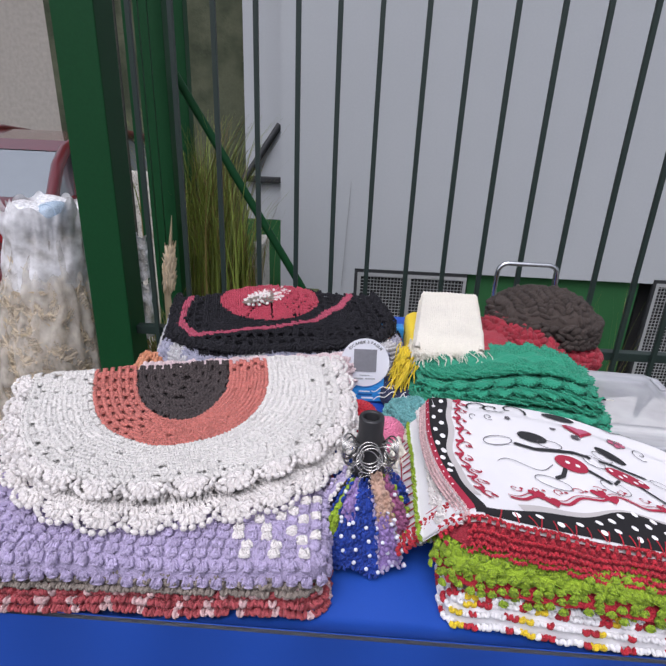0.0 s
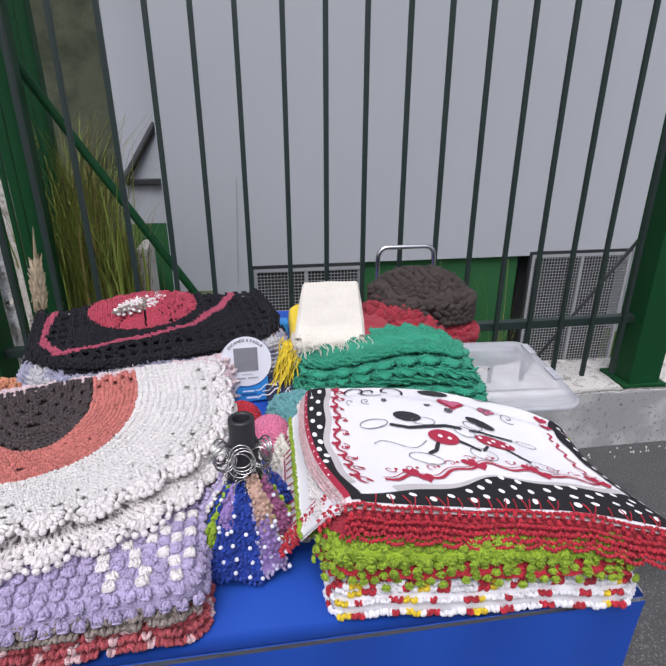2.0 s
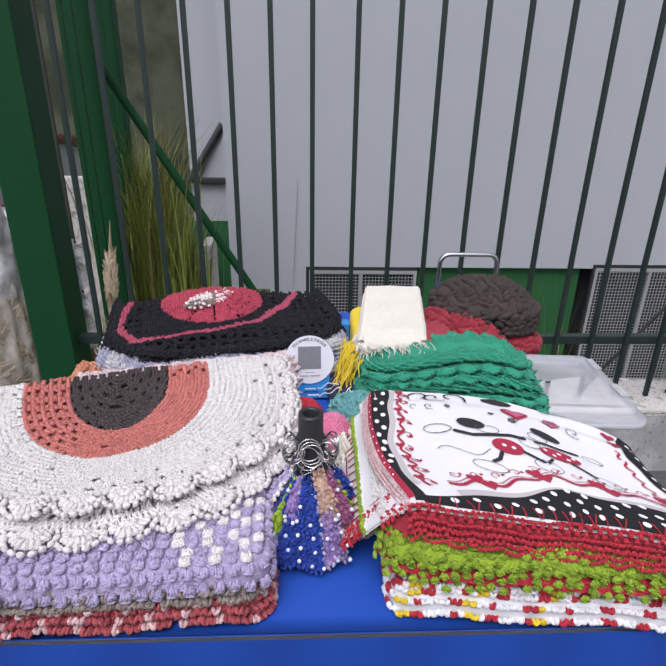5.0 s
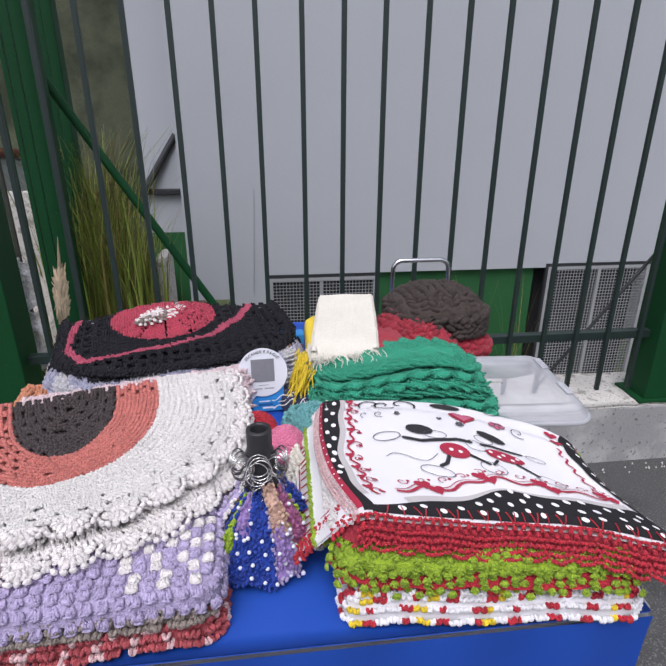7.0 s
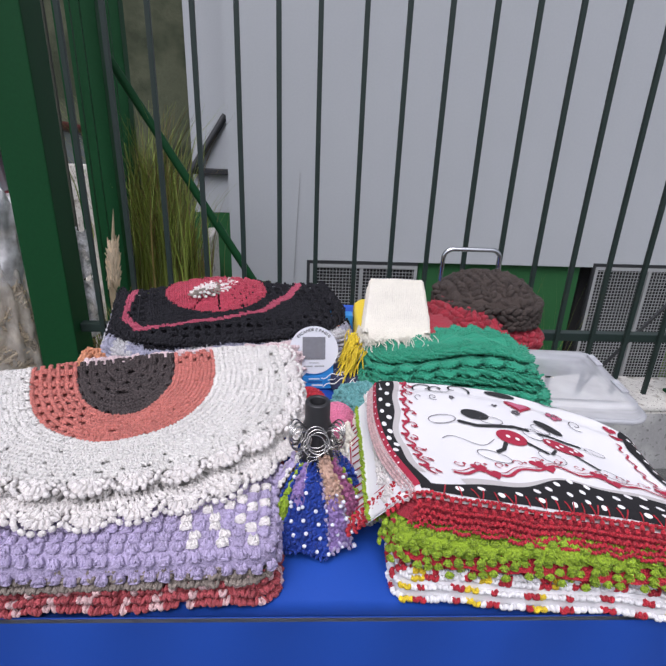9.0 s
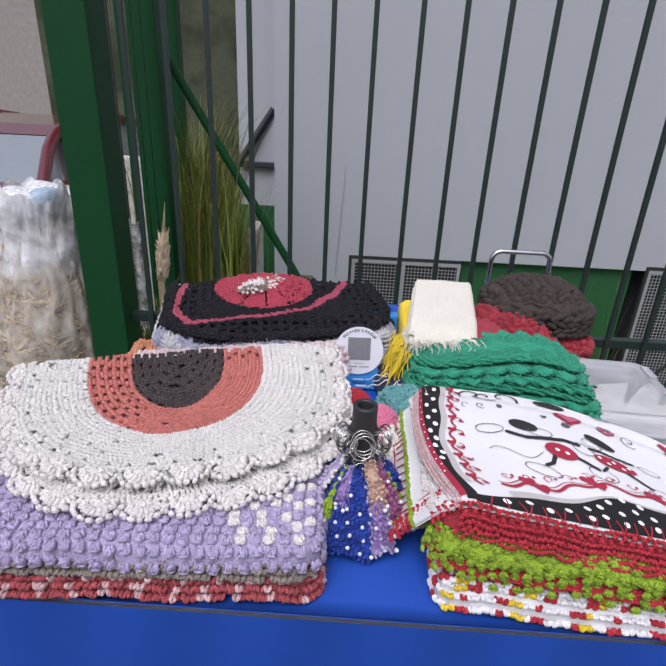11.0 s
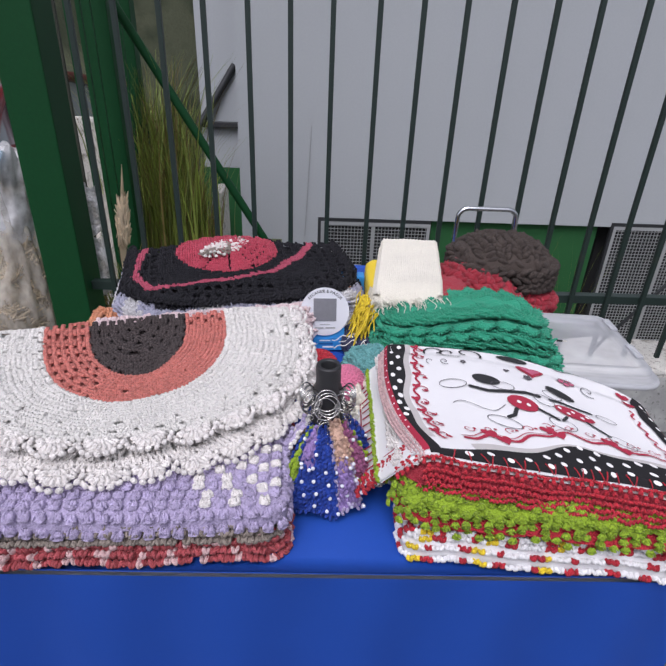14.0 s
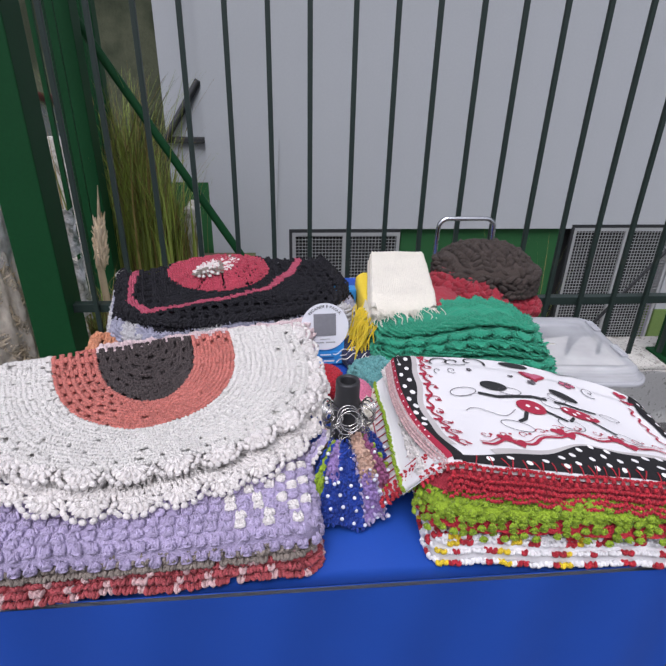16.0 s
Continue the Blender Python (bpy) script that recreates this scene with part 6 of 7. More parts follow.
def key_rings():
    z = TABLE + 0.006
    key_piece("key_ring", (0.060, 0.676, 0.972), (0.010, 0.600, z + 0.012), (0.088, 0.588, z + 0.004), 0.022, Y_BLUE, "royal blue crocheted key ring sewn with pearl beads", 1.0)
    key_piece("key_ring", (0.046, 0.682, 0.972), (-0.016, 0.612, z + 0.016), (0.012, 0.602, z + 0.014), 0.012, Y_LIME, "lime crocheted key ring with pearl beads", 0.8, Y_BLUE)
    key_piece("key_ring", (0.078, 0.676, 0.972), (0.086, 0.594, z + 0.008), (0.122, 0.606, z + 0.012), 0.014, Y_VIOLET, "lilac crocheted key ring with pearl beads", 1.0, Y_LILAC)
    key_piece("key_ring", (0.088, 0.686, 0.972), (0.108, 0.622, z + 0.03), (0.138, 0.655, z + 0.03), 0.014, Y_MAUVE, "mauve and lime mottled crocheted key ring", 0.5, Y_LIME)
    key_piece("key_ring", (0.076, 0.672, 0.99), (0.084, 0.63, 0.93), (0.108, 0.636, 0.93), 0.014, Y_TAN, "tan crocheted key ring", 0.2)
    key_piece("key_ring", (0.050, 0.676, 0.972), (0.022, 0.632, 0.925), (0.05, 0.622, 0.925), 0.014, Y_VIOLET, "violet crocheted key ring with small beads", 0.5, Y_BLUE)
    key_piece("key_ring", (0.096, 0.705, 0.972), (0.120, 0.680, z + 0.012), (0.132, 0.725, z + 0.02), 0.014, Y_BLUE, "deep blue crocheted key ring behind the others", 0.3, Y_VIOLET)
    key_piece("key_ring", (0.036, 0.70, 0.972), (-0.012, 0.665, z + 0.02), (-0.006, 0.64, z + 0.02), 0.014, Y_LILAC, "pale lilac crocheted key ring", 0.4, Y_WHITE)
    key_piece("key_ring", (0.040, 0.715, 0.972), (0.004, 0.735, z + 0.03), (0.02, 0.755, z + 0.03), 0.014, Y_LIME, "lime crocheted key ring hung behind the tube", 0.2, Y_TAN)
    spots = [((0.064, 0.6705, 1.028), (70, 0, 0)), ((0.066, 0.668, 1.024), (66, 8, 0)), ((0.068, 0.666, 1.020), (62, -8, 0)), ((0.062, 0.665, 1.016), (58, 10, 0)), ((0.067, 0.664, 0.972), (60, -5, 0))]
    for k in range(5):
        spots.append(((0.033 + 0.002 * k, 0.69 - 0.003 * k, 1.028 - 0.003 * k), (70 + 14 * (k % 3), 26 * (k % 3) - 20, 70 - 14 * k)))
        spots.append(((0.099 - 0.002 * k, 0.69 - 0.002 * k, 1.028 - 0.003 * k), (72 + 12 * (k % 3), 20 - 26 * (k % 3), -70 + 14 * k)))
    base = None
    for at, (rx, ry, rz) in spots:
        m = pose(*at, rx, ry, rz)
        if base is None:
            v, f = merge([torus(0.0165, 0.0009, Matrix.Translation((0, 0, d))) for d in (-0.0009, 0.0009)])
            base = link("steel_ring", fast_mesh("steel_ring", v, f), M_RING)
            tagged(base, "split steel key ring hanging on the tube", "key ring", "steel key rings")
            base.matrix_world = m
        else:
            copy_thing(base, m)
    links = []
    for c in range(7):
        a = -2.4 + 0.45 * c
        x0, y0 = KX + 0.031 * math.cos(a), KY + 0.031 * math.sin(a)
        for k in range(7):
            links.append(torus(0.0035, 0.0007, pose(x0 + 0.0012 * k * math.cos(a), y0 + 0.0015 * k * math.sin(a), 0.998 - 0.0052 * k, 90, 0, 90 * (k % 2) + 20 * c), 12, 5))
    v, f = merge(links)
    tagged(link("key_chain", fast_mesh("key_chain", v, f), M_RING), "short steel chains below the key rings", "chain", kind="stuff")


def loft(name, profile, a, b, rc, mat, parent, label="", n=96):
    v, rings = [], len(profile)
    for d, z in profile:
        r = ring_points(a, b, rc, d, 0.01, False, n)
        v += [(p[0], p[1], z) for p in r]
    f = [(k * n + i, k * n + (i + 1) % n, (k + 1) * n + (i + 1) % n, (k + 1) * n + i) for k in range(rings - 1) for i in range(n)]
    return link(name, fast_mesh(name, v, f), mat, parent, label)


def box_lid():
    t = thing("box_lid", (0.637, 1.145, TABLE + 0.006), "clear milky plastic storage box lid lying on the table", "lid")
    t.rotation_euler = (0, 0, radians(-4))
    loft("tray", [(0.0, 0.0), (-0.004, 0.0), (-0.004, 0.012), (0.006, 0.014), (0.010, 0.03), (0.018, 0.034), (0.034, 0.034), (0.042, 0.024), (0.06, 0.022), (0.12, 0.023), (0.157, 0.024)], 0.182, 0.160, 0.045, M_BOX, t)
    loft("rim", [(-0.008, -0.003), (-0.012, 0.0), (-0.012, 0.007), (-0.004, 0.010), (0.0, 0.006), (-0.003, -0.002)], 0.182, 0.160, 0.045, M_BOX, t, "thicker moulded rim")
    for y in (-0.09, 0.05):
        part("catch", boxed(0.148, 0.166, y, y + 0.06, 0.0355, 0.041, 0.002), M_BOX, t, "moulded catch")


def trolley():
    t = thing("hand_trolley", (0.638, 1.85, 0.008), "folding hand trolley with a chrome handle", "trolley")
    pts = [(-0.112, 0, 0.12)] + [(-0.112 + 0.006 * k / 6, 0, 0.3 + 0.65 * k / 6) for k in range(7)]
    for k in range(9):
        a = math.pi - math.pi / 2 * k / 8
        pts.append((-0.07 + 0.034 * math.cos(a), 0, 0.996 + 0.034 * math.sin(a)))
    for k in range(9):
        a = math.pi / 2 - math.pi / 2 * k / 8
        pts.append((0.07 + 0.034 * math.cos(a), 0, 0.996 + 0.034 * math.sin(a)))
    pts += [(0.106 + 0.006 * k / 6, 0, 0.95 - 0.65 * k / 6) for k in range(7)] + [(0.112, 0, 0.12)]
    tubes("handle", [pts], 0.0085, M_CHROME, t, "bent chrome handle", n=12)
    part("platform", boxed(-0.17, 0.17, -0.06, 0.05, 0.09, 0.12, 0.006), M_BLACKM, t)
    for x in (-0.19, 0.19):
        bm = bmesh.new()
        bmesh.ops.create_cone(bm, segments=24, radius1=0.075, radius2=0.075, depth=0.03, cap_ends=True, matrix=pose(x, 0.0, 0.075, 0, 90, 0))
        part("wheel", bm, M_RUBBER, t, "black rubber wheel")


pay_sign()
key_stand()
key_rings()
box_lid()
trolley()

# white flower on the black rug's red centre
def crochet_flower():
    f = thing("crochet_flower", (-0.225, 1.46, 1.0035), "white and grey crocheted flower sewn on the rug", "flower")
    P, D, N = [], [], []
    rng = np.random.RandomState(4)
    n = 110
    for k in range(n):
        a, r = k * 2.4, 0.0072 * math.sqrt(k)
        x, y = 0.62 * r * math.cos(a) + 0.42 * r * math.sin(a), 1.15 * r * math.sin(a)
        P.append((x, y, 0.004 * rng.rand() - 1.3 * r * r + 0.001))
        D.append((math.cos(a), math.sin(a), 0.2)); N.append((0.2 * math.cos(a), 0.2 * math.sin(a) - 0.1, 1))
    P, D, N = np.array(P), np.array(D), np.array(N)
    g = np.array([noise.noise((p[0] * 40, p[1] * 40, 3)) > 0.12 for p in P])
    stitch_ob("petals", P[~g], D[~g], N[~g], 0.020, 0.011, 0.0045, Y_WHITE, f)["kind"] = "stuff"
    stitch_ob("grey_petals", P[g], D[g], N[g], 0.018, 0.010, 0.004, Y_GREYB, f, "grey petals")["kind"] = "stuff"


crochet_flower()


# ---- sack of straw, plants, car ----
def straw_sack():
    cx, cy = -1.345, 2.11
    t = thing("straw_sack", (cx, cy, 0), "tall milky plastic sack packed with straw beside the post", "sack")
    prof = [(0.0, 0.20), (0.04, 0.245), (0.2, 0.262), (0.4, 0.262), (0.55, 0.245), (0.7, 0.212), (0.82, 0.182), (0.93, 0.158), (1.0, 0.15)]

    def rad(z):
        for (z0, r0), (z1, r1) in zip(prof, prof[1:]):
            if z <= z1:
                return r0 + (r1 - r0) * (z - z0) / (z1 - z0)
        return prof[-1][1]

    def wob(a, z, k=1.0):
        return rad(z) * (1 + 0.07 * k * noise.noise((2 * math.cos(a), 2 * math.sin(a), z * 5)) + 0.03 * k * noise.noise((5 * math.cos(a), 5 * math.sin(a), z * 13)))

    def lean(z):
        return 0.10 * z
    n, m = 64, 40
    v = []
    for j in range(m + 1):
        z = 1.0 * j / m
        for i in range(n):
            a = 2 * math.pi * i / n
            r = wob(a, z) * 0.94
            v.append((r * math.cos(a) + lean(z), r * math.sin(a), z))
    f = [(j * n + i, j * n + (i + 1) % n, (j + 1) * n + (i + 1) % n, (j + 1) * n + i) for j in range(m) for i in range(n)]
    v.append((lean(1), 0, 1.02))
    c = len(v) - 1
    f += [(m * n + i, m * n + (i + 1) % n, c, c) for i in range(n)]
    link("packed_straw", fast_mesh("packed_straw", v, [q if q[2] != q[3] else (q[0], q[1], q[2], q[2]) for q in f[:m * n]]), M_STRAWCORE, t, "packed dry straw")
    rng = np.random.RandomState(11)
    P, D, N = [], [], []
    for _ in range(5200):
        z, a = rng.uniform(0.02, 1.0), rng.uniform(0, 2 * math.pi)
        r = wob(a, z) * (0.95 + 0.025 * rng.rand())
        nv = np.array((math.cos(a), math.sin(a), 0.1))
        tv = np.array((-math.sin(a), math.cos(a), 0))
        ang = rng.normal(0.3, 0.8)
        P.append((r * math.cos(a) + lean(z), r * math.sin(a), z)); N.append(nv)
        D.append(tv * math.cos(ang) + np.array((0, 0, 1)) * math.sin(ang) + nv * rng.normal(0, 0.12))
    stitch_ob("straw", P, D, N, rng.uniform(0.03, 0.13, 5200), rng.uniform(0.004, 0.016, 5200), 0.002, M_STRAW, t, "loose straw stalks")["kind"] = "stuff"
    v = []
    m2 = 54
    for j in range(m2 + 1):
        z = 0.004 + 1.0 * j / m2
        for i in range(n * 2):
            a = math.pi * i / n
            fold = 0.010 * abs(noise.noise((4 * math.cos(a) + z, 4 * math.sin(a), z * 9))) + 0.006 * math.sin(a * 23 + 5 * noise.noise((a, z * 4, 0)))
            r = wob(a, z) + 0.004 + fold
            v.append((r * math.cos(a) + lean(z), r * math.sin(a), z))
    nn = n * 2
    f = [(j * nn + i, j * nn + (i + 1) % nn, (j + 1) * nn + (i + 1) % nn, (j + 1) * nn + i) for j in range(m2) for i in range(nn)]
    link("sack_skin", fast_mesh("sack_skin", v, f), M_BAG, t, "thin milky plastic skin")
    v = []
    nn = 220
    for j in range(31):
        g = j / 30
        z = 0.80 + 0.33 * g
        for i in range(nn):
            a = 2 * math.pi * i / nn
            c, s = math.cos(a), math.sin(a)
            crumple = 0.16 * g * noise.noise((2.2 * c, 2.2 * s, 7 + g * 2)) + 0.07 * g * noise.noise((5 * c, 5 * s, g * 3)) + 0.02 * g * noise.noise((13 * c, 13 * s, g * 5))
            r = (rad(min(z, 1.0)) - 0.004 + 0.02 * min(g * 4, 1)) * (1 - 0.16 * g + 0.26 * g * g) * (1 + 1.3 * crumple)
            v.append((r * c + lean(z), r * s, z + 0.09 * g * noise.noise((3 * c, 3 * s, 2)) - 0.015 * (1 - g) * noise.noise((5 * c, 5 * s, 4))))
    f = [(j * nn + i, j * nn + (i + 1) % nn, (j + 1) * nn + (i + 1) % nn, (j + 1) * nn + i) for j in range(30) for i in range(nn)]
    link("sack_mouth", fast_mesh("sack_mouth", v, f), M_BAGTOP, t, "gathered white plastic mouth")
    for k, (x, y, z, r) in enumerate(((0.12, -0.08, 1.07, 0.07), (0.06, -0.09, 1.05, 0.065), (0.14, 0.02, 1.09, 0.07), (0.02, 0.0, 1.07, 0.075), (0.09, 0.06, 1.10, 0.06))):
        superblob("stuffed_bag", (x, y, z), (r, r, r * 0.85), 0.9, M_BAGTOP, t, "white plastic bag stuffed in the mouth", rough=0.22, freq=9)
    b = superblob("bottle", (0.165, -0.05, 1.105), (0.036, 0.08, 0.036), 0.7, M_PET, t, "pale blue plastic bottle", rough=0.05, freq=30)
    for k in range(4):
        v, f = torus(0.035, 0.003, pose(0.165, -0.105 + 0.035 * k, 1.105, 90, 0, 0), 24, 6)
        link("bottle_rib", fast_mesh("bottle_rib", v, f), M_PET, t)
    # straw that pokes out of a tear
    lines = []
    for _ in range(70):
        d = Vector((-1 + 0.5 * rng.randn(), -0.5 + 0.6 * rng.randn(), 0.3 + 0.7 * rng.randn())).normalized()
        p = Vector((-0.235, -0.05, 0.40)) + Vector(rng.normal(0, 0.025, 3))
        lines.append([tuple(p), tuple(p + d * 0.03), tuple(p + d * rng.uniform(0.05, 0.10) + Vector((0, 0, -0.01)))])
    tubes("straw_tuft", lines, 0.002, M_STRAW, t, "tuft of straw poking out", n=4)["kind"] = "stuff"
    superblob("torn_flap", (-0.26, -0.07, 0.30), (0.05, 0.02, 0.05), 1.0, M_BAGTOP, t, "torn plastic flap", rough=0.4, freq=16)
    # plastic caught between the side bars
    for x, y, z, w, h in ((0.40, 0.13, 0.88, 0.11, 0.22), (0.37, 0.17, 0.62, 0.15, 0.3)):
        grid_mesh("loose_plastic", lambda i, j: (x + w * (i - 0.5) + 0.02 * noise.noise((i * 4, j * 5, z)), y + 0.05 * noise.noise((i * 5, j * 6, 3 + z)) + 0.02 * noise.noise((i * 14, j * 15, z)), z + h * (j - 0.5) * (1 + 0.4 * noise.noise((i * 3, z, 1)))), 24, 30, M_BAGTOP, t, "loose plastic caught between the bars")


def grass_tuft(name, at, spread, count, height, mats, label, lean=0.4, seed=1, width=0.006):
    rng = np.random.RandomState(seed)
    t = thing(name, at, label, "grass", "grass tufts")
    for mat, share in mats:
        vs, fs = [], []
        for _ in range(int(count * share)):
            bx, by = rng.normal(0, spread, 2)
            h = height * rng.uniform(0.45, 1.1)
            a = rng.uniform(0, 2 * math.pi)
            l = lean * h * rng.uniform(0.1, 1.0)
            w = width * rng.uniform(0.6, 1.3)
            sx, sy = -math.sin(a) * w, math.cos(a) * w
            o = len(vs)
            for k in range(5):
                f = k / 4
                x, y, z = bx + l * math.cos(a) * f ** 2, by + l * math.sin(a) * f ** 2, h * (f - 0.18 * f ** 3)
                q = 1 - 0.92 * f
                vs += [(x - sx * q, y - sy * q, z), (x + sx * q, y + sy * q, z)]
            fs += [(o + 2 * k, o + 2 * k + 1, o + 2 * k + 3, o + 2 * k + 2) for k in range(4)]
        ob = link("blade", fast_mesh("blade", vs, fs), mat, t)
        ob["kind"] = "stuff"
    return t


def plants():
    green = [(M_GRASS, 0.8), (M_GRASS2, 0.2)]
    grass_tuft("grass_tuft", (-0.90, 3.5, 0.24), 0.09, 300, 1.05, green, "tall yellow-green grass tuft behind the fence", seed=2)
    grass_tuft("grass_tuft", (-1.03, 3.7, 0.24), 0.10, 380, 1.4, green, "tall yellow-green grass tuft behind the fence", seed=3)
    grass_tuft("grass_tuft", (-0.80, 3.55, 0.24), 0.07, 240, 0.72, green, "tall yellow-green grass tuft behind the fence", seed=4)
    grass_tuft("grass_tuft", (-1.12, 3.85, 0.2), 0.16, 320, 1.5, [(M_GRASS, 0.6), (M_GRASS2, 0.4)], "tall half-dry grass in front of the dark wall", seed=5, width=0.007)
    for k, (x, y) in enumerate(((-0.86, 2.35), (-0.72, 2.45), (-0.58, 2.4), (-0.93, 2.5), (-0.45, 2.5))):
        grass_tuft("weed", (x, y, 0.24), 0.06, 170, 0.34, [(M_GRASS, 0.6), (M_GRASS2, 0.4)], "low straggly weeds at the fence foot", 1.1, 20 + k, 0.004)
    for k, (x, y, h) in enumerate(((1.18, 3.1, 2.05), (1.45, 3.3, 2.1), (2.35, 4.4, 1.9), (0.55, 3.0, 1.7))):
        grass_tuft("grass_tuft", (x, y, -1.38), 0.05, 26, h, [(M_GRASS, 0.6), (M_GRASS2, 0.4)], "thin tall grass growing from the sunken yard", 0.3, 40 + k, 0.004)
    tagged(tubes("wire", [[(-0.055 - 0.05 * f, 4.99, 0.95 - 1.0 * f + 0.0 * f) for f in np.linspace(0, 1, 8)]], 0.003, M_GRATE), "thin grey cable running down the wall", "cable")
    s = thing("broken_stump", (-0.89, 2.43, 0.24), "broken pale palm stalk with frayed fibres", "stump")
    rng = np.random.RandomState(8)
    superblob("stalk", (0, 0, 0.27), (0.016, 0.016, 0.3), 0.8, M_STRAW, s, rough=0.3, freq=12)
    P, D, N = [], [], []
    for _ in range(130):
        a, z = rng.uniform(0, 6.28), rng.uniform(0.44, 0.64)
        r = 0.028 * (1 - (z - 0.38) * 1.2)
        P.append((r * math.cos(a) + 0.1 * (z - 0.35), r * math.sin(a), z)); N.append((math.cos(a), math.sin(a), 0.2))
        D.append((0.12 * math.cos(a) + 0.12 + rng.normal(0, 0.16), 0.1 * math.sin(a), 1))
    stitch_ob("frayed_top", P, D, N, rng.uniform(0.05, 0.12, 130), rng.uniform(0.008, 0.022, 130), 0.003, material("pale_fibre", (0.8, 0.64, 0.44), 0.85, vary=0.3, island=0.5), s)["kind"] = "stuff"
    tubes("splinter", [[(0.02, 0, 0.55), (0.035, 0, 0.68), (0.05, 0, 0.80)]], 0.011, M_STRAW, s, "long pale splinter", taper=[1, 0.7, 0.1])


def car():
    t = thing("red_car", (-2.80, 3.28, -0.125), "dark red parked sedan seen from behind", "car")
    t.scale = (0.94, 1, 1)
    st = [(0.0, 0.80, 0.62, 0.28), (0.02, 0.845, 0.66, 0.26), (0.06, 0.86, 0.98, 0.25), (0.14, 0.875, 1.02, 0.25), (0.40, 0.885, 1.03, 0.24), (1.0, 0.89, 1.03, 0.22), (2.6, 0.89, 1.0, 0.22), (3.4, 0.88, 0.98, 0.22), (4.05, 0.80, 0.85, 0.26), (4.2, 0.7, 0.7, 0.3)]
    vs, n = [], 0
    for y, hw, zt, zb in st:
        ring = [(0.0, zb), (hw * 0.85, zb), (hw * 0.97, zb + 0.06), (hw, zb + 0.2), (hw, zt - 0.22 if zt > 0.8 else zt - 0.12), (hw * 0.985, zt - 0.06), (hw * 0.95, zt - 0.012), (hw * 0.85, zt), (0.0, zt + 0.012)]
        ring = ring + [(-x, z) for x, z in ring[-2:0:-1]]
        n = len(ring)
        vs += [(x, y, z) for x, z in ring]
    fs = [(k * n + i, k * n + (i + 1) % n, (k + 1) * n + (i + 1) % n, (k + 1) * n + i) for k in range(len(st) - 1) for i in range(n)]
    ob = link("body", fast_mesh("body", vs, fs), M_CAR, t, "dark red body")
    part("tail_panel", boxed(-0.80, 0.80, -0.004, 0.05, 0.60, 0.985, 0.03), M_CAR, t)
    part("bumper", boxed(-0.84, 0.84, -0.05, 0.06, 0.42, 0.60, 0.035), M_CAR, t, "red bumper")
    part("lower_bumper", boxed(-0.80, 0.80, -0.035, 0.08, 0.24, 0.425, 0.03), M_CARBLACK, t, "black lower bumper")
    part("chrome_strip", boxed(-0.56, 0.50, -0.014, -0.004, 0.622, 0.640, 0.004), M_CHROME, t)
    # greenhouse
    gs = [(0.26, 0.80, 1.03), (0.72, 0.66, 1.30), (0.95, 0.62, 1.36), (1.9, 0.62, 1.39), (2.35, 0.64, 1.34), (3.0, 0.78, 1.0)]
    vs = []
    for y, hw, z in gs:
        vs += [(-hw, y, z), (hw, y, z)]
    bm = bmesh.new()
    top = [bm.verts.new(v) for v in vs]
    base = [bm.verts.new((x, y, 1.0)) for (x, y) in ((-0.82, 0.26), (0.82, 0.26), (-0.83, 0.72), (0.83, 0.72), (-0.84, 0.95), (0.84, 0.95), (-0.84, 1.9), (0.84, 1.9), (-0.84, 2.35), (0.84, 2.35), (-0.8, 3.0), (0.8, 3.0))]
    for k in range(5):
        if k in (2, 3, 1):
            continue
        bm.faces.new((top[2 * k], top[2 * k + 1], top[2 * k + 3], top[2 * k + 2]))
    for k in range(5):
        for s in (0, 1):
            bm.faces.new((top[2 * k + s], top[2 * k + 2 + s], base[2 * k + 2 + s], base[2 * k + s]))
    part("window_glass", bm, M_CARGLASS, t, "dark reflecting windows")
    bm = bmesh.new()
    rv = [bm.verts.new((x, y, z + 0.006)) for y, hw, z in gs[1:5] for x in (-hw - 0.01, hw + 0.01)]
    for k in range(3):
        bm.faces.new((rv[2 * k], rv[2 * k + 1], rv[2 * k + 3], rv[2 * k + 2]))
    part("roof", bm, M_CAR, t)
    for s in (-1, 1):
        tubes("pillar", [[(s * 0.80, 0.24, 1.02), (s * 0.725, 0.5, 1.22), (s * 0.655, 0.74, 1.31), (s * 0.64, 0.95, 1.365), (s * 0.63, 1.9, 1.39), (s * 0.66, 2.36, 1.34)]], 0.045, M_CAR, t, n=10)
        tubes("pillar", [[(s * 0.845, 0.55, 1.0), (s * 0.77, 0.72, 1.2), (s * 0.665, 0.93, 1.35)]], 0.05, M_CAR, t, n=10)
        lamp = part("tail_lamp", boxed(*sorted((s * 0.46, s * 0.83)), -0.02, 0.05, 0.775, 0.90, 0.022), M_LAMP, t, "red tail lamp")
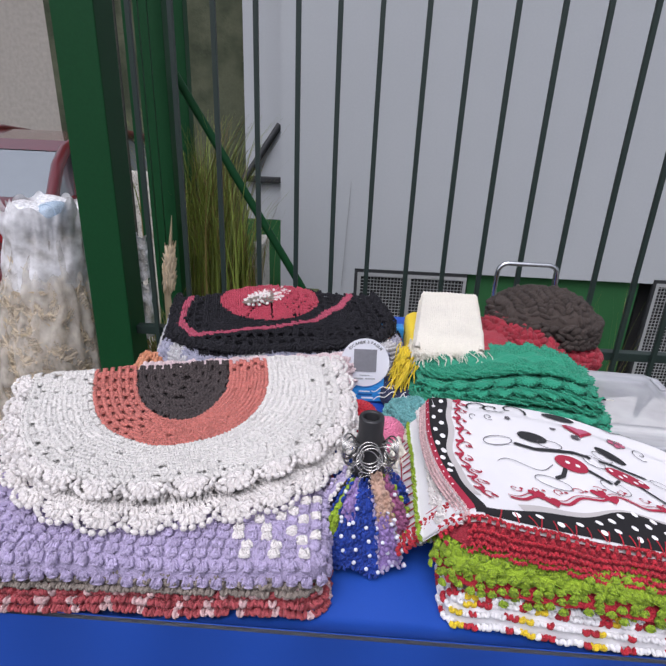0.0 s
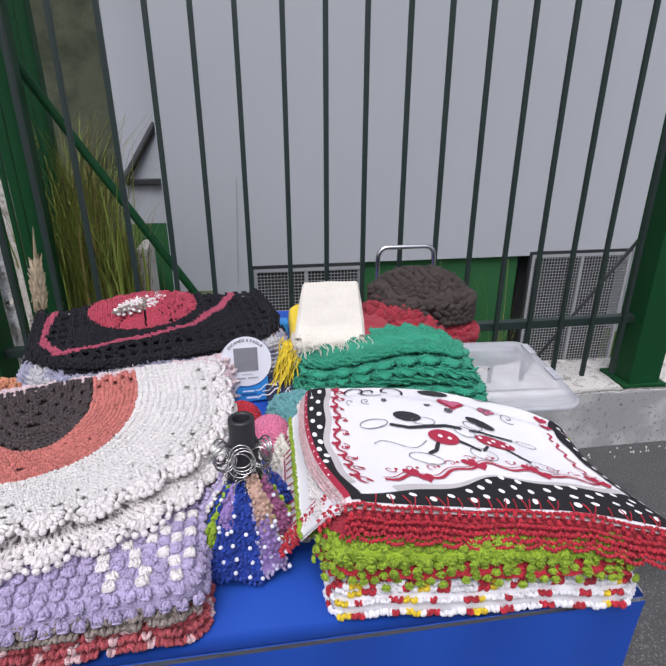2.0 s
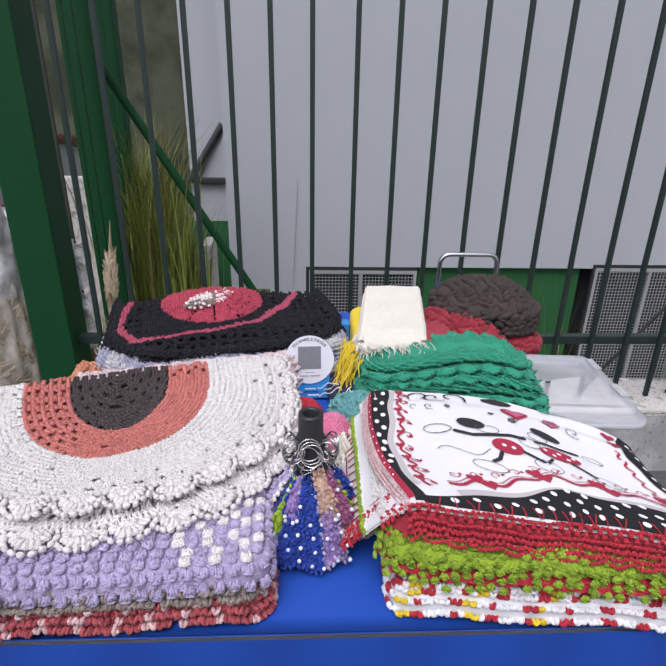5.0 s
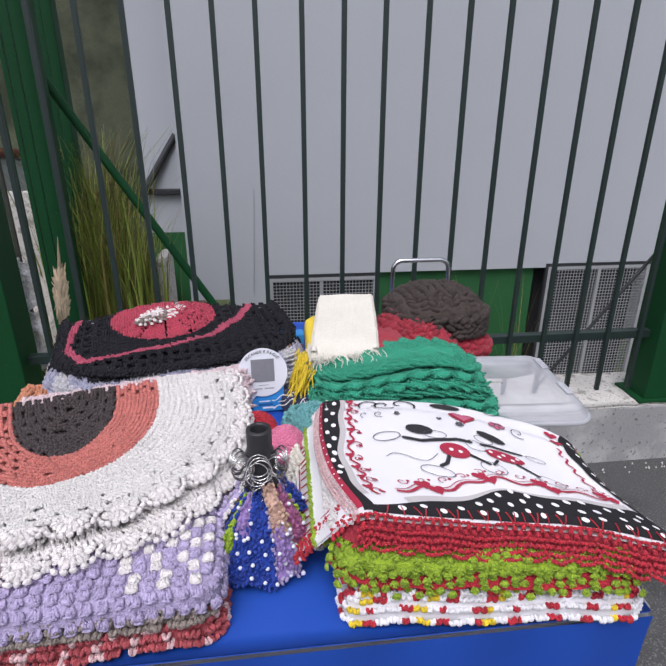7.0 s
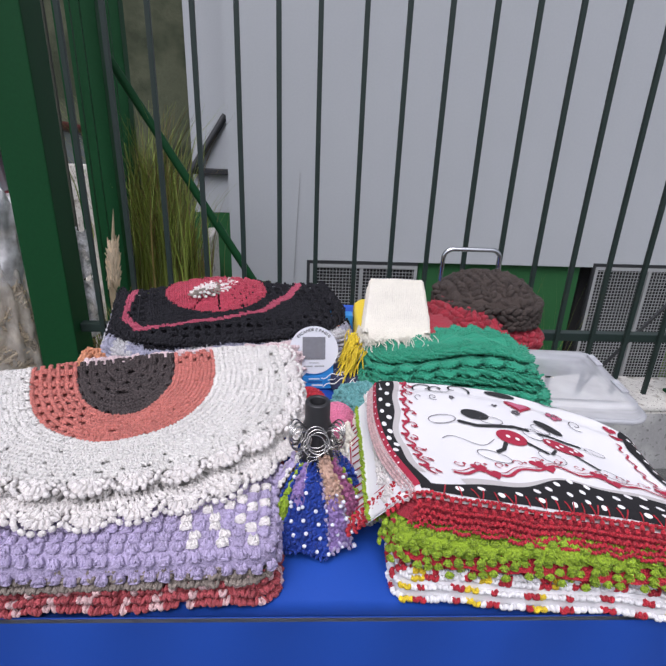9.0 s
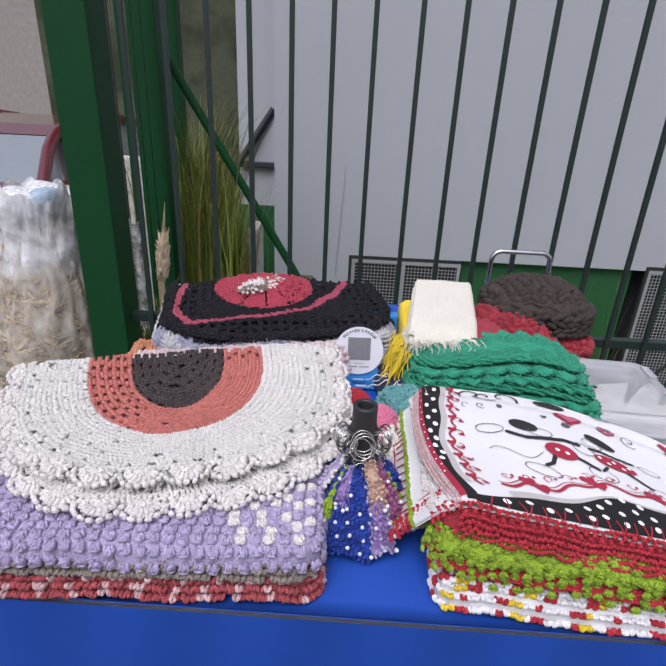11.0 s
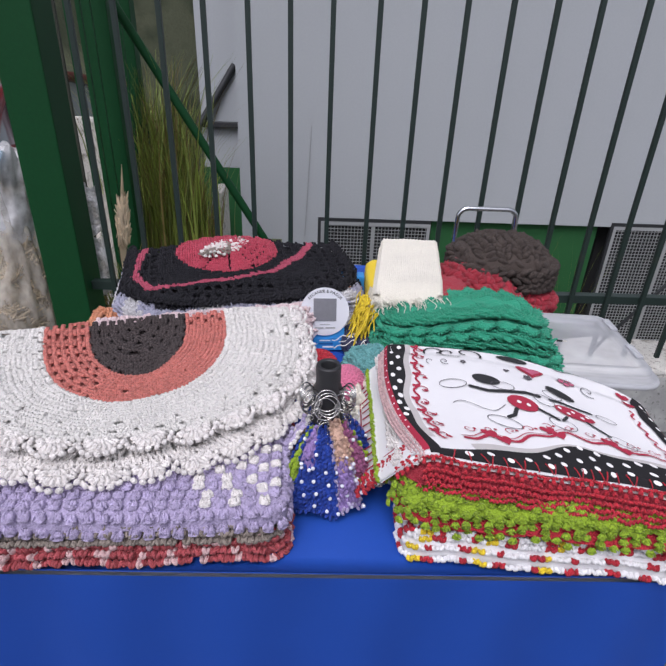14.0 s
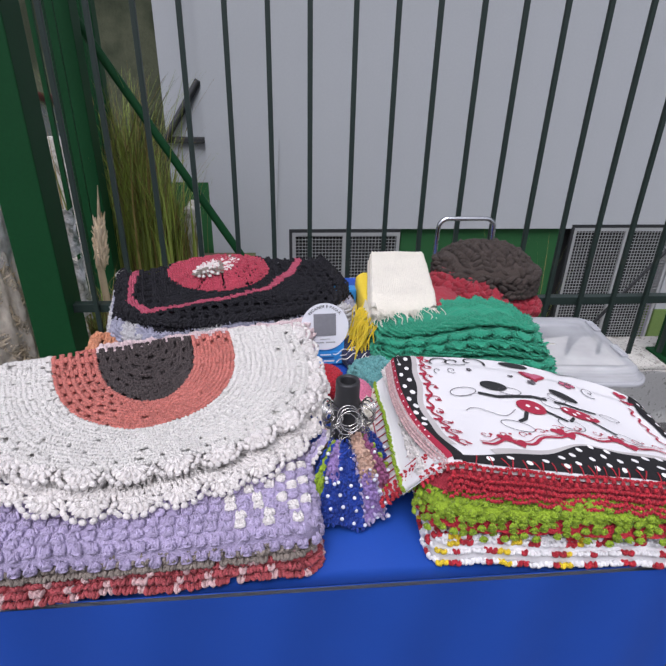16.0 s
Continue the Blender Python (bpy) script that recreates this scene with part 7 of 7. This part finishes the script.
        part("clear_lens", boxed(*sorted((s * 0.53, s * 0.81)), -0.0235, -0.0165, 0.838, 0.888, 0.003), M_LAMPW, lamp, "clear lens strip")
        for y in (0.75, 3.35):
            w = new("wheel")
            w.parent = t
            w.location = (s * 0.80, y, 0.31)
            bm = bmesh.new()
            bmesh.ops.create_cone(bm, segments=32, radius1=0.31, radius2=0.31, depth=0.19, cap_ends=True, matrix=pose(0, 0, 0, 0, 90, 0))
            part("tyre", bm, M_RUBBER, w)
            bm = bmesh.new()
            bmesh.ops.create_cone(bm, segments=24, radius1=0.19, radius2=0.17, depth=0.2, cap_ends=True, matrix=pose(s * 0.006, 0, 0, 0, 90, 0))
            part("rim", bm, M_CHROME, w)
    part("underbody", boxed(-0.78, 0.78, 0.1, 4.0, 0.17, 0.3), M_CARBLACK, t)
    pl = part("number_plate", boxed(-0.20, 0.20, -0.062, -0.052, 0.385, 0.515, 0.004), M_PLATE, t, "grey number plate")
    for x in (-0.17, -0.125, -0.08, 0.01, 0.055, 0.10, 0.145):
        part("plate_bar", boxed(x, x + 0.026, -0.065, -0.0625, 0.415, 0.48), M_INK, pl)
    bm = bmesh.new()
    bmesh.ops.create_cone(bm, segments=28, radius1=0.045, radius2=0.045, depth=0.01, cap_ends=True, matrix=pose(0.0, -0.012, 0.80, 90, 0, 0))
    part("badge", bm, M_CHROME, t, "round chrome badge")
    part("badge_bar", boxed(0.37, 0.53, -0.0065, -0.0045, 0.712, 0.726), M_CHROME, t, "small chrome word plate")
    far = thing("silver_car", (-4.2, 9.5, -0.125), "pale silver car parked far behind", "car")
    part("body", boxed(-0.9, 0.9, 0, 4.0, 0.25, 0.95, 0.12), M_PLATE, far)
    part("cabin", boxed(-0.72, 0.72, 0.7, 2.9, 0.94, 1.42, 0.15), M_CARGLASS, far, "dark glazed cabin")
    for x in (-0.8, 0.8):
        for y in (0.7, 3.2):
            bm = bmesh.new()
            bmesh.ops.create_cone(bm, segments=24, radius1=0.3, radius2=0.3, depth=0.18, cap_ends=True, matrix=pose(x, y, 0.3, 0, 90, 0))
            part("wheel", bm, M_RUBBER, far)


straw_sack()
plants()
car()
